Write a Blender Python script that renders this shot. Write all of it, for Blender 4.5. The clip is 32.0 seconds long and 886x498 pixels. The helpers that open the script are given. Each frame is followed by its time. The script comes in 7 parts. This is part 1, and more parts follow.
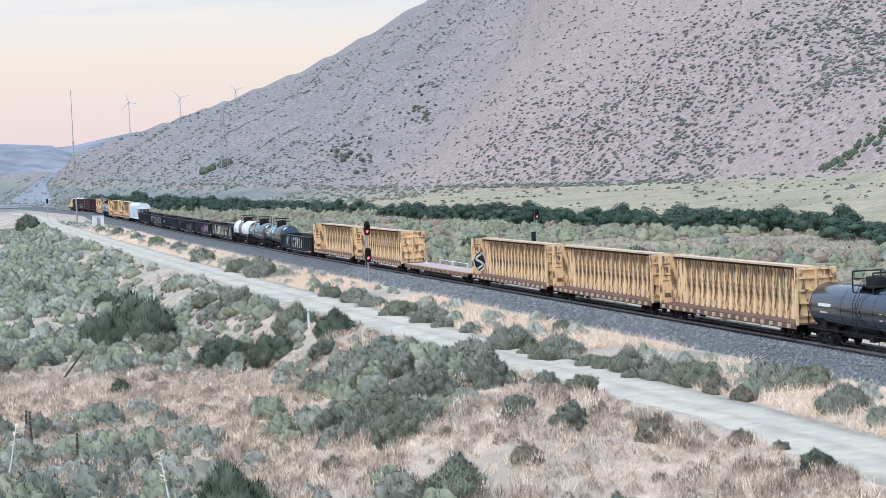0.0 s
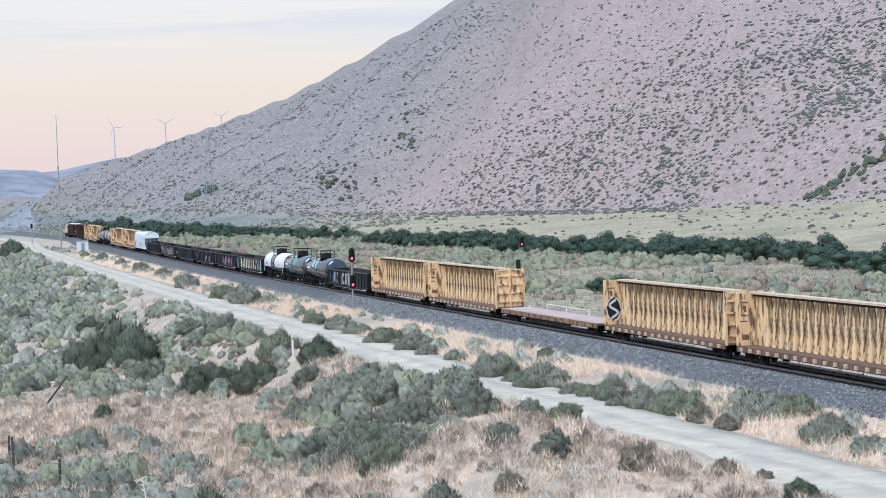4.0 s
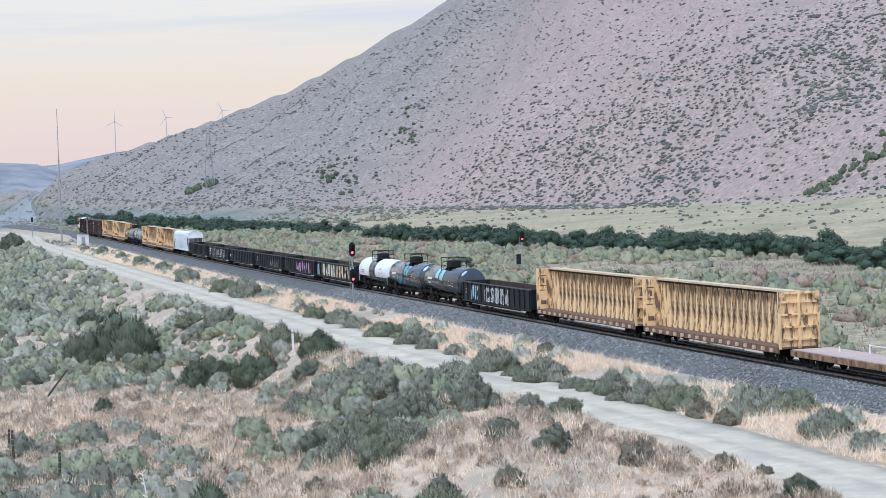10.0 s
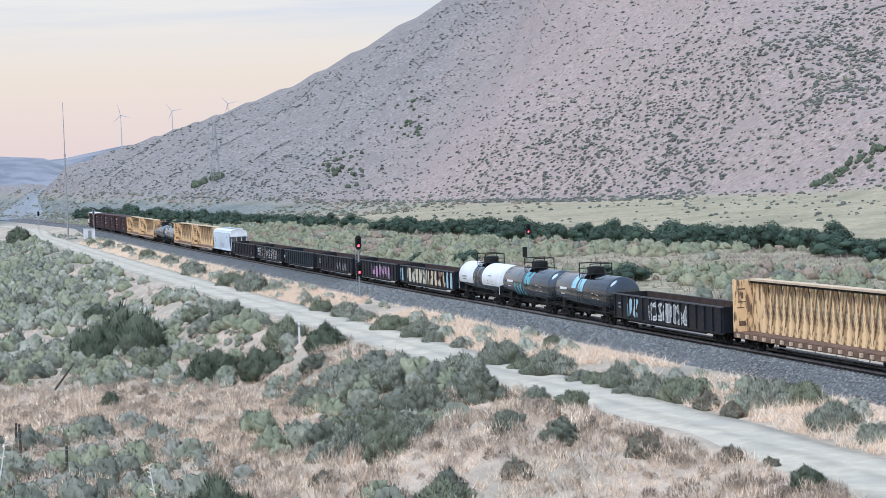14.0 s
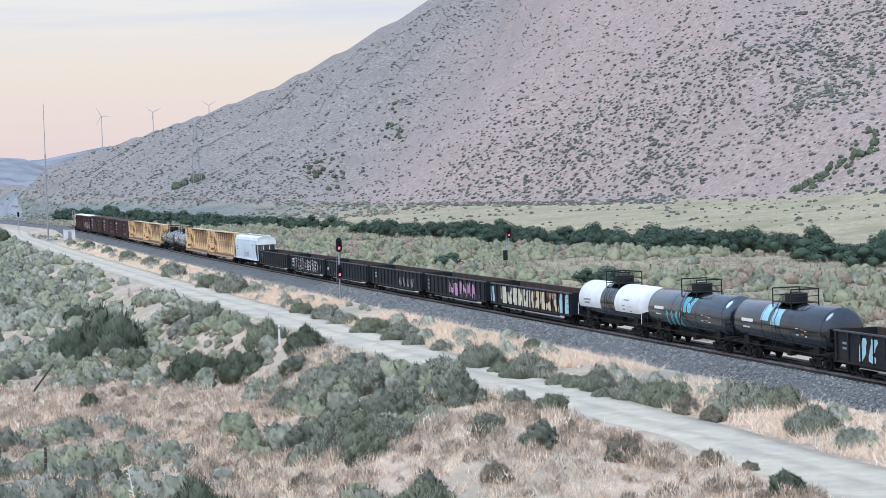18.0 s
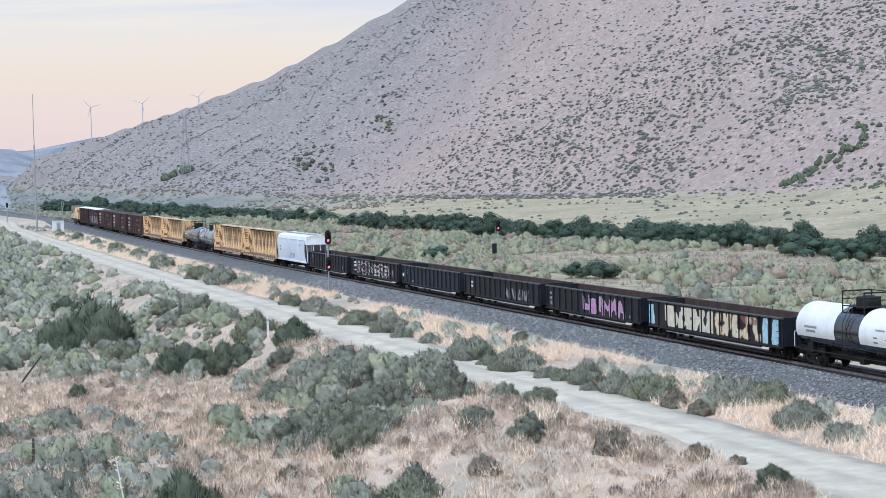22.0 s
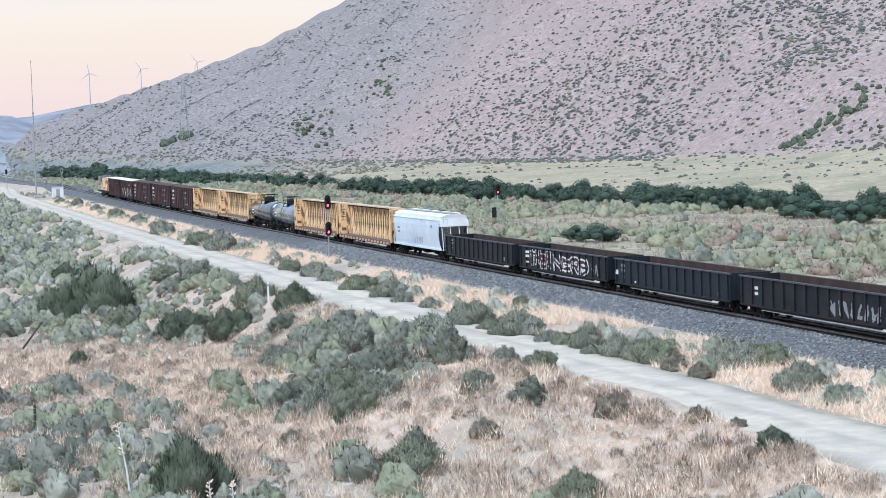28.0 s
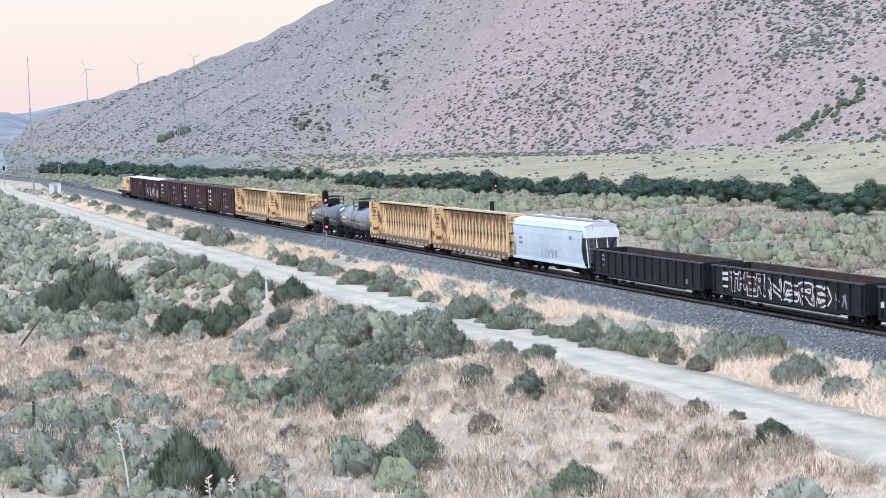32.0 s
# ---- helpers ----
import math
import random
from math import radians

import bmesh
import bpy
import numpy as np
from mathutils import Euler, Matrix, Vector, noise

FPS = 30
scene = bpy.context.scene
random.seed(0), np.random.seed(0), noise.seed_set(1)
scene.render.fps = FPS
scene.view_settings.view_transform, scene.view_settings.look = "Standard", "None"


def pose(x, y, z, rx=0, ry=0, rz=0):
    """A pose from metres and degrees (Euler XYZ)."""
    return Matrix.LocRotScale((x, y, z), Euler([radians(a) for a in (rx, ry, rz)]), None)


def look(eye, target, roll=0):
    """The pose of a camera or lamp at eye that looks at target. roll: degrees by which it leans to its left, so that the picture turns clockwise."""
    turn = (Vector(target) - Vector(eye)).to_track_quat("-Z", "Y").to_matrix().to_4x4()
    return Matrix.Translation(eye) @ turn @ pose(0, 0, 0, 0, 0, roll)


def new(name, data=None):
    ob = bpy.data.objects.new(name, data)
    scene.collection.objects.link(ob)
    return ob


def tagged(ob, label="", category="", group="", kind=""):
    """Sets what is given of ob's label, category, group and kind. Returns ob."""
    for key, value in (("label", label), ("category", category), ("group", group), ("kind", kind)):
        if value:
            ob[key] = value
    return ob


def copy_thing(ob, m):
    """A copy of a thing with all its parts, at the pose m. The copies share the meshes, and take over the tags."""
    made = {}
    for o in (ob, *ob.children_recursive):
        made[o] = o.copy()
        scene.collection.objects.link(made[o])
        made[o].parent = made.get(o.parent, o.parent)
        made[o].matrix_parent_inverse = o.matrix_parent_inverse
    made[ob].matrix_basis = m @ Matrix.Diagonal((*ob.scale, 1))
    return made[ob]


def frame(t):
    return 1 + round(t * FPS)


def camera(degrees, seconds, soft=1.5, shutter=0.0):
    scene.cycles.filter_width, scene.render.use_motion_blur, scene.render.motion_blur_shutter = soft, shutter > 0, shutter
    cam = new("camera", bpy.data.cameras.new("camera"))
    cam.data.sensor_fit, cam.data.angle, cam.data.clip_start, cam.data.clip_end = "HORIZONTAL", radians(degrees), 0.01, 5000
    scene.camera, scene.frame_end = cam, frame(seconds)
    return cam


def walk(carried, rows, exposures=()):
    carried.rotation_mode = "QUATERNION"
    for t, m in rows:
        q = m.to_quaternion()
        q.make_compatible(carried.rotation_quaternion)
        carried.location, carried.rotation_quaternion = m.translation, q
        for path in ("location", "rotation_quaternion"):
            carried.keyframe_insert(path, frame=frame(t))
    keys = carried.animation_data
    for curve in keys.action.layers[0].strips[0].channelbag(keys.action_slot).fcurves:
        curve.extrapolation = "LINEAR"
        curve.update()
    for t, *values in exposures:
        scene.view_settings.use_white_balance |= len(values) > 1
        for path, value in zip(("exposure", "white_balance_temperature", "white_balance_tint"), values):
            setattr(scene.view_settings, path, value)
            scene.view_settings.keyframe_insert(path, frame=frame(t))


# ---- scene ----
cam = camera(25.28, 32.0, soft=0.6)
EYE = (0.0, 0.0, 11.51)
# seconds and the turn of a hand-held camera that stands on one spot
TURNS = [
    (0.0, 87.787, 2.492, 0.154), (0.5, 87.913, 2.455, 0.093), (1.0, 88.013, 2.408, 0.096), (1.5, 88.101, 2.354, 0.070),
    (2.0, 88.191, 2.318, 0.022), (2.5, 88.278, 2.242, -0.059), (3.0, 88.383, 2.220, -0.158), (3.5, 88.477, 2.186, -0.220),
    (5.5, 88.693, 2.263, -0.438), (6.0, 88.670, 2.258, -0.457), (6.5, 88.611, 2.206, -0.429), (7.0, 88.518, 2.141, -0.384),
    (7.5, 88.426, 2.070, -0.388), (8.0, 88.373, 2.057, -0.411), (8.5, 88.336, 2.098, -0.406), (9.0, 88.348, 2.045, -0.389),
    (9.5, 88.394, 2.057, -0.339), (10.0, 88.402, 2.034, -0.265), (10.5, 88.379, 2.040, -0.211), (11.0, 88.330, 2.035, -0.161),
    (11.5, 88.278, 2.011, -0.111), (12.0, 88.258, 2.038, -0.087), (12.5, 88.273, 1.977, -0.083), (13.0, 88.284, 2.043, -0.061),
    (13.5, 88.271, 2.116, -0.062), (14.0, 88.204, 2.175, -0.089), (14.5, 88.083, 2.175, -0.148), (16.5, 88.130, 1.922, -0.412),
    (17.0, 88.214, 1.920, -0.485), (17.5, 88.261, 1.925, -0.562), (18.0, 88.268, 1.866, -0.643), (18.5, 88.220, 1.834, -0.672),
    (19.0, 88.132, 1.783, -0.671), (19.5, 88.043, 1.686, -0.654), (20.0, 87.984, 1.615, -0.684), (20.5, 87.936, 1.532, -0.748),
    (21.0, 87.932, 1.501, -0.829), (21.5, 87.980, 1.543, -0.906), (22.0, 88.052, 1.585, -0.951), (22.5, 88.132, 1.637, -0.997),
    (23.0, 88.219, 1.642, -1.040), (23.5, 88.267, 1.669, -1.088), (24.0, 88.247, 1.650, -1.140), (24.5, 88.143, 1.628, -1.178),
    (25.0, 87.998, 1.621, -1.189), (25.5, 87.801, 1.624, -1.177), (27.5, 87.156, 1.839, -0.965), (28.0, 87.016, 1.900, -0.968),
    (28.5, 86.859, 1.982, -0.992), (29.0, 86.744, 2.037, -0.992), (29.5, 86.677, 2.095, -0.967), (30.0, 86.640, 2.154, -0.958),
    (30.5, 86.633, 2.142, -0.976), (31.0, 86.677, 2.170, -1.014), (31.5, 86.754, 2.158, -1.055), (32.0, 86.845, 2.183, -1.043),
]
walk(cam, [(t, pose(*EYE, rx, ry, rz)) for t, rx, ry, rz in TURNS],
     exposures=[(0.0, 0.42, 5530, 5.0), (4.0, 0.37, 5530, 5.0), (12.0, 0.32, 5530, 5.0), (25.0, 0.38, 5530, 5.0), (28.0, 0.49, 5530, 5.0), (32.0, 0.53, 5530, 5.0)])

# ---- light ----
world = bpy.data.worlds.new("dusk_sky")
scene.world = world
world.use_nodes = True


def build_world():
    nt = world.node_tree
    nt.nodes.clear()
    out = nt.nodes.new("ShaderNodeOutputWorld")
    bg = nt.nodes.new("ShaderNodeBackground")
    sky = nt.nodes.new("ShaderNodeTexSky")
    sky.sky_type = 'NISHITA'
    sky.sun_disc = False
    sky.sun_elevation = radians(56)
    sky.sun_rotation = radians(215)
    sky.dust_density = 3.0
    co = nt.nodes.new("ShaderNodeTexCoord")
    sep = nt.nodes.new("ShaderNodeSeparateXYZ")
    nt.links.new(co.outputs["Generated"], sep.inputs[0])
    # haze layers of a dusk sky: peach at the horizon, cream above, pale blue overhead
    ramp = nt.nodes.new("ShaderNodeValToRGB")
    els = ramp.color_ramp.elements
    els[0].position, els[0].color = 0.0, (0.74, 0.56, 0.51, 1)
    els[1].position, els[1].color = 1.0, (0.80, 1.0, 1.34, 1)
    for pos, col in ((0.025, (0.77, 0.56, 0.49, 1)), (0.06, (0.79, 0.61, 0.475, 1)), (0.092, (0.78, 0.655, 0.55, 1)), (0.15, (0.76, 0.70, 0.67, 1)), (0.30, (0.80, 0.90, 1.07, 1))):
        e = els.new(pos)
        e.color = col
    nt.links.new(sep.outputs["Z"], ramp.inputs[0])
    # thin cloud bands
    mp = nt.nodes.new("ShaderNodeMapping")
    mp.inputs["Scale"].default_value = (2.6, 2.6, 40)
    mp.inputs["Location"].default_value = (0.4, 0.2, 0.6)
    nt.links.new(co.outputs["Generated"], mp.inputs[0])
    nz = nt.nodes.new("ShaderNodeTexNoise")
    nz.inputs["Scale"].default_value = 1.6
    nz.inputs["Detail"].default_value = 7
    nz.inputs["Roughness"].default_value = 0.6
    nt.links.new(mp.outputs[0], nz.inputs["Vector"])
    cr = nt.nodes.new("ShaderNodeValToRGB")
    cr.color_ramp.elements[0].position, cr.color_ramp.elements[1].position = 0.42, 0.60
    nt.links.new(nz.outputs["Fac"], cr.inputs[0])
    hi = nt.nodes.new("ShaderNodeMapRange")
    hi.inputs[1].default_value, hi.inputs[2].default_value = 0.072, 0.10
    nt.links.new(sep.outputs["Z"], hi.inputs[0])
    mul = nt.nodes.new("ShaderNodeMath")
    mul.operation = 'MULTIPLY'
    nt.links.new(cr.outputs[0], mul.inputs[0])
    nt.links.new(hi.outputs[0], mul.inputs[1])
    mix = nt.nodes.new("ShaderNodeMix")
    mix.data_type = 'RGBA'
    nt.links.new(mul.outputs[0], mix.inputs[0])
    nt.links.new(ramp.outputs[0], mix.inputs[6])
    mix.inputs[7].default_value = (0.60, 0.555, 0.565, 1)
    # the scattering sky adds its tint to the haze layers
    sc = nt.nodes.new("ShaderNodeMix")
    sc.data_type = 'RGBA'
    sc.blend_type = 'ADD'
    sc.inputs[0].default_value = 0.02
    nt.links.new(mix.outputs[2], sc.inputs[6])
    nt.links.new(sky.outputs[0], sc.inputs[7])
    nt.links.new(sc.outputs[2], bg.inputs[0])
    bg.inputs[1].default_value = 0.90
    nt.links.new(bg.outputs[0], out.inputs[0])


build_world()
sun = new("sun", bpy.data.lights.new("sun", 'SUN'))
sun.data.energy, sun.data.angle, sun.data.color = 1.9, radians(38), (0.97, 0.98, 1.0)
sun.matrix_world = look((0, 0, 88), (34, 48, 0))


# ---- materials ----
def mat(name, col, col2=None, scale=3.0, rough=0.9, metal=0.0, bump=0.3, fine=None, col3=None, scale3=0.25, vary=0.0, space="Object", spec=0.3, stretch=None, lo=0.35, hi=0.65, edge3=(0.42, 0.62)):
    """Two scales of colour noise, a bump and a spread from object to object."""
    m = bpy.data.materials.new(name)
    m.use_nodes = True
    nt = m.node_tree
    b = nt.nodes["Principled BSDF"]
    b.inputs["Roughness"].default_value, b.inputs["Metallic"].default_value = rough, metal
    b.inputs["Specular IOR Level"].default_value = spec
    co = nt.nodes.new("ShaderNodeTexCoord")
    vec = co.outputs[space]
    if stretch:
        mp = nt.nodes.new("ShaderNodeMapping")
        mp.inputs["Scale"].default_value = stretch
        nt.links.new(vec, mp.inputs[0])
        vec = mp.outputs[0]

    def noise_mix(a, c, sc, low, high, detail):
        nz = nt.nodes.new("ShaderNodeTexNoise")
        nz.inputs["Scale"].default_value, nz.inputs["Detail"].default_value = sc, detail
        nz.inputs["Roughness"].default_value = 0.62
        nt.links.new(vec, nz.inputs["Vector"])
        mr = nt.nodes.new("ShaderNodeMapRange")
        mr.inputs[1].default_value, mr.inputs[2].default_value = low, high
        nt.links.new(nz.outputs["Fac"], mr.inputs[0])
        mx = nt.nodes.new("ShaderNodeMix")
        mx.data_type = 'RGBA'
        nt.links.new(mr.outputs[0], mx.inputs[0])
        for sock, v in ((6, a), (7, c)):
            if isinstance(v, tuple):
                mx.inputs[sock].default_value = (*v, 1)
            else:
                nt.links.new(v, mx.inputs[sock])
        return mx.outputs[2], nz.outputs["Fac"]

    c, fac = noise_mix(col, col2 or col, scale, lo, hi, 6)
    if col3:
        c, _ = noise_mix(c, col3, scale3, *edge3, 4)
    if vary:
        oi = nt.nodes.new("ShaderNodeObjectInfo")
        geo = nt.nodes.new("ShaderNodeNewGeometry")
        add = nt.nodes.new("ShaderNodeMath")
        add.operation = 'ADD'
        nt.links.new(oi.outputs["Random"], add.inputs[0])
        nt.links.new(geo.outputs["Random Per Island"], add.inputs[1])
        mr = nt.nodes.new("ShaderNodeMapRange")
        mr.inputs[2].default_value = 2.0
        mr.inputs[3].default_value, mr.inputs[4].default_value = 1 - vary, 1 + vary
        nt.links.new(add.outputs[0], mr.inputs[0])
        hs = nt.nodes.new("ShaderNodeHueSaturation")
        nt.links.new(mr.outputs[0], hs.inputs["Value"])
        nt.links.new(c, hs.inputs["Color"])
        c = hs.outputs[0]
    nt.links.new(c, b.inputs["Base Color"])
    if bump:
        bp = nt.nodes.new("ShaderNodeBump")
        bp.inputs["Strength"].default_value = bump
        bp.inputs["Distance"].default_value = 0.05
        nz = nt.nodes.new("ShaderNodeTexNoise")
        nz.inputs["Scale"].default_value, nz.inputs["Detail"].default_value = fine or scale * 6, 5
        nt.links.new(vec, nz.inputs["Vector"])
        nt.links.new(nz.outputs["Fac"], bp.inputs["Height"])
        nt.links.new(bp.outputs[0], b.inputs["Normal"])
    return m


def glow(name, col, strength):
    m = bpy.data.materials.new(name)
    m.use_nodes = True
    b = m.node_tree.nodes["Principled BSDF"]
    b.inputs["Base Color"].default_value = (*col, 1)
    b.inputs["Emission Color"].default_value = (*col, 1)
    b.inputs["Emission Strength"].default_value = strength
    return m


M_ROAD = mat("pale_gravel", (0.55, 0.485, 0.385), (0.44, 0.385, 0.305), 1.1, 0.95, fine=8, col3=(0.40, 0.36, 0.30), scale3=0.28, bump=0.5)
M_BALLAST = mat("grey_ballast", (0.035, 0.035, 0.034), (0.20, 0.196, 0.19), 5.2, 0.95, fine=9, bump=1.0, col3=(0.115, 0.115, 0.118), scale3=0.5, lo=0.45, hi=0.57)
M_GRIME_SHADE = mat("oily_ballast", (0.018, 0.017, 0.016), (0.05, 0.047, 0.045), 6.0, 0.95, fine=9, bump=1.0, lo=0.43, hi=0.58)
M_YARD = mat("pale_yard_ballast", (0.21, 0.22, 0.23), (0.28, 0.29, 0.30), 0.08, 0.95, bump=0.3)
M_YARDRAIL = mat("dusty_rails", (0.16, 0.16, 0.17), (0.22, 0.22, 0.23), 0.2, 0.7, bump=0)
M_STEEL = mat("rail_steel", (0.20, 0.19, 0.185), (0.10, 0.075, 0.06), 2.0, 0.45, 0.8, bump=0.1)
M_TIE = mat("concrete_tie", (0.42, 0.41, 0.40), (0.30, 0.29, 0.28), 4.0, 0.9, vary=0.2)
M_YELLOW = mat("worn_yellow_paint", (0.88, 0.62, 0.34), (0.76, 0.51, 0.27), 1.6, 0.75, col3=(0.20, 0.125, 0.075), edge3=(0.50, 0.60), scale3=1.9, fine=9, bump=0.15, vary=0.14, stretch=(1.6, 1.6, 0.45))
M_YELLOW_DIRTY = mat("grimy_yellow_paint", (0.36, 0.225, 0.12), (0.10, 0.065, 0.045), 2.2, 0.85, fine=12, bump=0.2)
M_RUST = mat("rusty_deck_steel", (0.22, 0.13, 0.09), (0.09, 0.055, 0.04), 2.5, 0.9, bump=0.3)
M_BLACK = mat("black_car_paint", (0.009, 0.011, 0.016), (0.014, 0.017, 0.023), 1.0, 0.6, bump=0.1, fine=10, col3=(0.024, 0.022, 0.021), scale3=0.5, spec=0.2)
M_BLUEBLACK = mat("dark_blue_grey_paint", (0.018, 0.024, 0.032), (0.013, 0.017, 0.023), 1.0, 0.6, bump=0.1, fine=10, spec=0.2)
M_TANK = mat("black_tank_paint", (0.075, 0.086, 0.10), (0.09, 0.10, 0.115), 0.8, 0.12, 0.92, bump=0.01, fine=8, spec=0.9)
M_TANKPALE = mat("silvery_grey_tank_paint", (0.30, 0.33, 0.36), (0.22, 0.25, 0.28), 0.8, 0.2, 0.8, bump=0.01, fine=8, spec=0.9)
M_CHORD = mat("bleached_yellow_steel", (0.64, 0.49, 0.34), (0.50, 0.37, 0.25), 1.5, 0.8, bump=0.1)
M_TANKGREY = mat("grey_tank_paint", (0.115, 0.135, 0.155), (0.095, 0.11, 0.13), 0.8, 0.13, 0.9, bump=0.01, fine=8, spec=0.9)
M_WHITE = mat("white_car_paint", (0.74, 0.74, 0.74), (0.62, 0.61, 0.59), 0.8, 0.6, bump=0.05, fine=8)
M_BROWN = mat("oxide_boxcar_paint", (0.048, 0.019, 0.019), (0.033, 0.015, 0.015), 1.0, 0.7, bump=0.1, fine=8, col3=(0.06, 0.027, 0.025), scale3=0.4)
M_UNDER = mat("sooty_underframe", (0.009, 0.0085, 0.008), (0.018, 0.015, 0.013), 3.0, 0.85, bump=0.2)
M_INSIDE = mat("rusted_gondola_inside", (0.075, 0.045, 0.035), (0.045, 0.03, 0.025), 1.2, 0.9, bump=0.2)
M_HOPPER = mat("pale_grey_hopper_paint", (0.56, 0.62, 0.68), (0.48, 0.53, 0.58), 0.8, 0.6, bump=0.05, col3=(0.64, 0.68, 0.72), scale3=0.4)
M_BINSHADE = mat("shade_grey_sheet", (0.30, 0.30, 0.29), (0.21, 0.20, 0.19), 0.9, 0.8, bump=0.05)
M_ALU = mat("galvanised_metal", (0.42, 0.43, 0.44), (0.32, 0.33, 0.34), 3.0, 0.5, 0.6, bump=0.1)
M_EDGE = mat("worn_steel_edge", (0.085, 0.085, 0.092), (0.05, 0.05, 0.055), 2.0, 0.7, bump=0.1)
M_ROCK = mat("pale_rock", (0.50, 0.45, 0.41), (0.38, 0.34, 0.31), 2.0, 0.95, bump=0.6)
M_DARK = mat("matt_black", (0.012, 0.012, 0.013), (0.02, 0.02, 0.02), 3.0, 0.8)
M_RED = glow("red_signal_lamp", (1.0, 0.07, 0.10), 3.5)
M_DECK = mat("pale_wood_deck", (0.50, 0.38, 0.34), (0.40, 0.30, 0.26), 1.5, 0.9, bump=0.2, vary=0.1)
M_TURBINE = mat("grey_white_turbine_paint", (0.50, 0.51, 0.53), (0.42, 0.43, 0.45), 0.2, 0.6, bump=0)
M_POST = mat("white_plastic", (0.75, 0.75, 0.73), (0.65, 0.65, 0.62), 4.0, 0.6)
M_WOOD = mat("weathered_wood", (0.10, 0.08, 0.065), (0.06, 0.05, 0.04), 4.0, 0.9, stretch=(6, 6, 0.6))


# ---- the lie of the land ----
TH = 0.2729                      # heading of the line
P0X, P0Y = 13.9, 158.9           # a point on the line
UX, UY = math.sin(TH), -math.cos(TH)   # along the line, the way the train goes
NX, NY = -math.cos(TH), -math.sin(TH)  # across it, to the camera's side


def sstep(a, b, x):
    t = np.clip((x - a) / (b - a), 0, 1)
    return t * t * (3 - 2 * t)


def rail_z(s):
    s = np.asarray(s, float)
    return -0.0054 * np.maximum(s, -420) + 1.3e-5 * np.clip(-60 - s, 0, 300) ** 2


def bend(s):
    """How far the line has swung from the straight, past the far turnout."""
    return 7.3 * sstep(-380, -530, np.asarray(s, float))


def line_xy(s, d):
    """Plan place at s along the line and d across it."""
    d = d - bend(s)
    return P0X + UX * s + NX * d, P0Y + UY * s + NY * d


def line_sd(x, y):
    s = (x - P0X) * UX + (y - P0Y) * UY
    return s, (x - P0X) * NX + (y - P0Y) * NY + bend(s)


_tab = np.random.RandomState(7).rand(256, 256)


def vnoise(x, y):
    xi, yi = np.floor(x).astype(int), np.floor(y).astype(int)
    fx, fy = x - xi, y - yi
    fx, fy = fx * fx * (3 - 2 * fx), fy * fy * (3 - 2 * fy)
    g = lambda i, j: _tab[(xi + i) % 256, (yi + j) % 256]
    return (g(0, 0) * (1 - fx) + g(1, 0) * fx) * (1 - fy) + (g(0, 1) * (1 - fx) + g(1, 1) * fx) * fy


def fbm(x, y, n=5, ridged=False):
    v, a, tot = 0, 1.0, 0
    for i in range(n):
        q = vnoise(x * 2 ** i + 17.3 * i, y * 2 ** i + 9.1 * i)
        if ridged:
            q = 1 - np.abs(2 * q - 1)
        v, tot, a = v + a * q, tot + a, a * 0.5
    return v / tot


def curve_of(pts):
    xs, ys = [p[0] for p in pts], [p[1] for p in pts]
    return lambda x: np.interp(x, xs, ys)


# hill: foot and crest lines over the plan's x
TOE_Y = curve_of([(-420, 1900), (-264, 1500), (-150, 1180), (-41, 1000), (50, 800), (109, 620), (140, 540), (300, 430), (900, 300)])
TOE_Z = curve_of([(-420, 26), (-264, 19), (-41, 6.5), (50, 5.3), (109, 6.9), (140, 12), (300, 22), (900, 30)])
CREST_Y = curve_of([(-420, 2100), (-323, 1720), (-228, 1650), (-176, 1600), (-109, 1560), (-58, 1530), (8, 1500), (900, 1400)])
CREST_Z = curve_of([(-460, 8), (-400, 14), (-350, 26), (-323, 42), (-228, 66), (-176, 78), (-109, 98.5), (-58, 121), (8, 154), (75, 194), (180, 259), (300, 311), (450, 341), (900, 360)])


def hill_z(x, y):
    ty, tz, cy, cz = TOE_Y(x), TOE_Z(x), CREST_Y(x), CREST_Z(x)
    q = (y - ty) / (cy - ty)
    up = np.clip(q, 0, 1)
    prof = 0.72 * up + 0.28 * up * up
    z = tz + (cz - tz) * prof
    # back slope
    z = np.where(q > 1, cz - (y - cy) * 0.25, z)
    z = np.where(q < 0, tz + (y - ty) * 0.03, z)
    w = sstep(0.0, 0.2, up) * sstep(1.0, 0.8, up)
    # one long gully that parts the two faces, smaller ones beside it
    gx = x - (-60 + 150 * up)
    z = z - w * 14 * np.exp(-(gx / 26) ** 2) + w * 7 * np.exp(-((gx - 60) / 40) ** 2)
    warp = 30 * fbm(x / 90, y / 160, 3)
    z = z + w * (fbm((x + warp - 0.12 * y) / 45, y / 400, 4, True) - 0.55) * 11
    z = z + w * (fbm(x / 60 + 5, y / 60, 4) - 0.5) * 9
    # worn ribs slant down the shaded face
    shade = sstep(30, -30, gx)
    z = z + w * shade * (fbm((x - 0.45 * (y - 1200)) / 30 + 2, (x + y) / 260, 4, True) - 0.55) * 9
    return np.where(q > 1, np.maximum(z, 12), z)


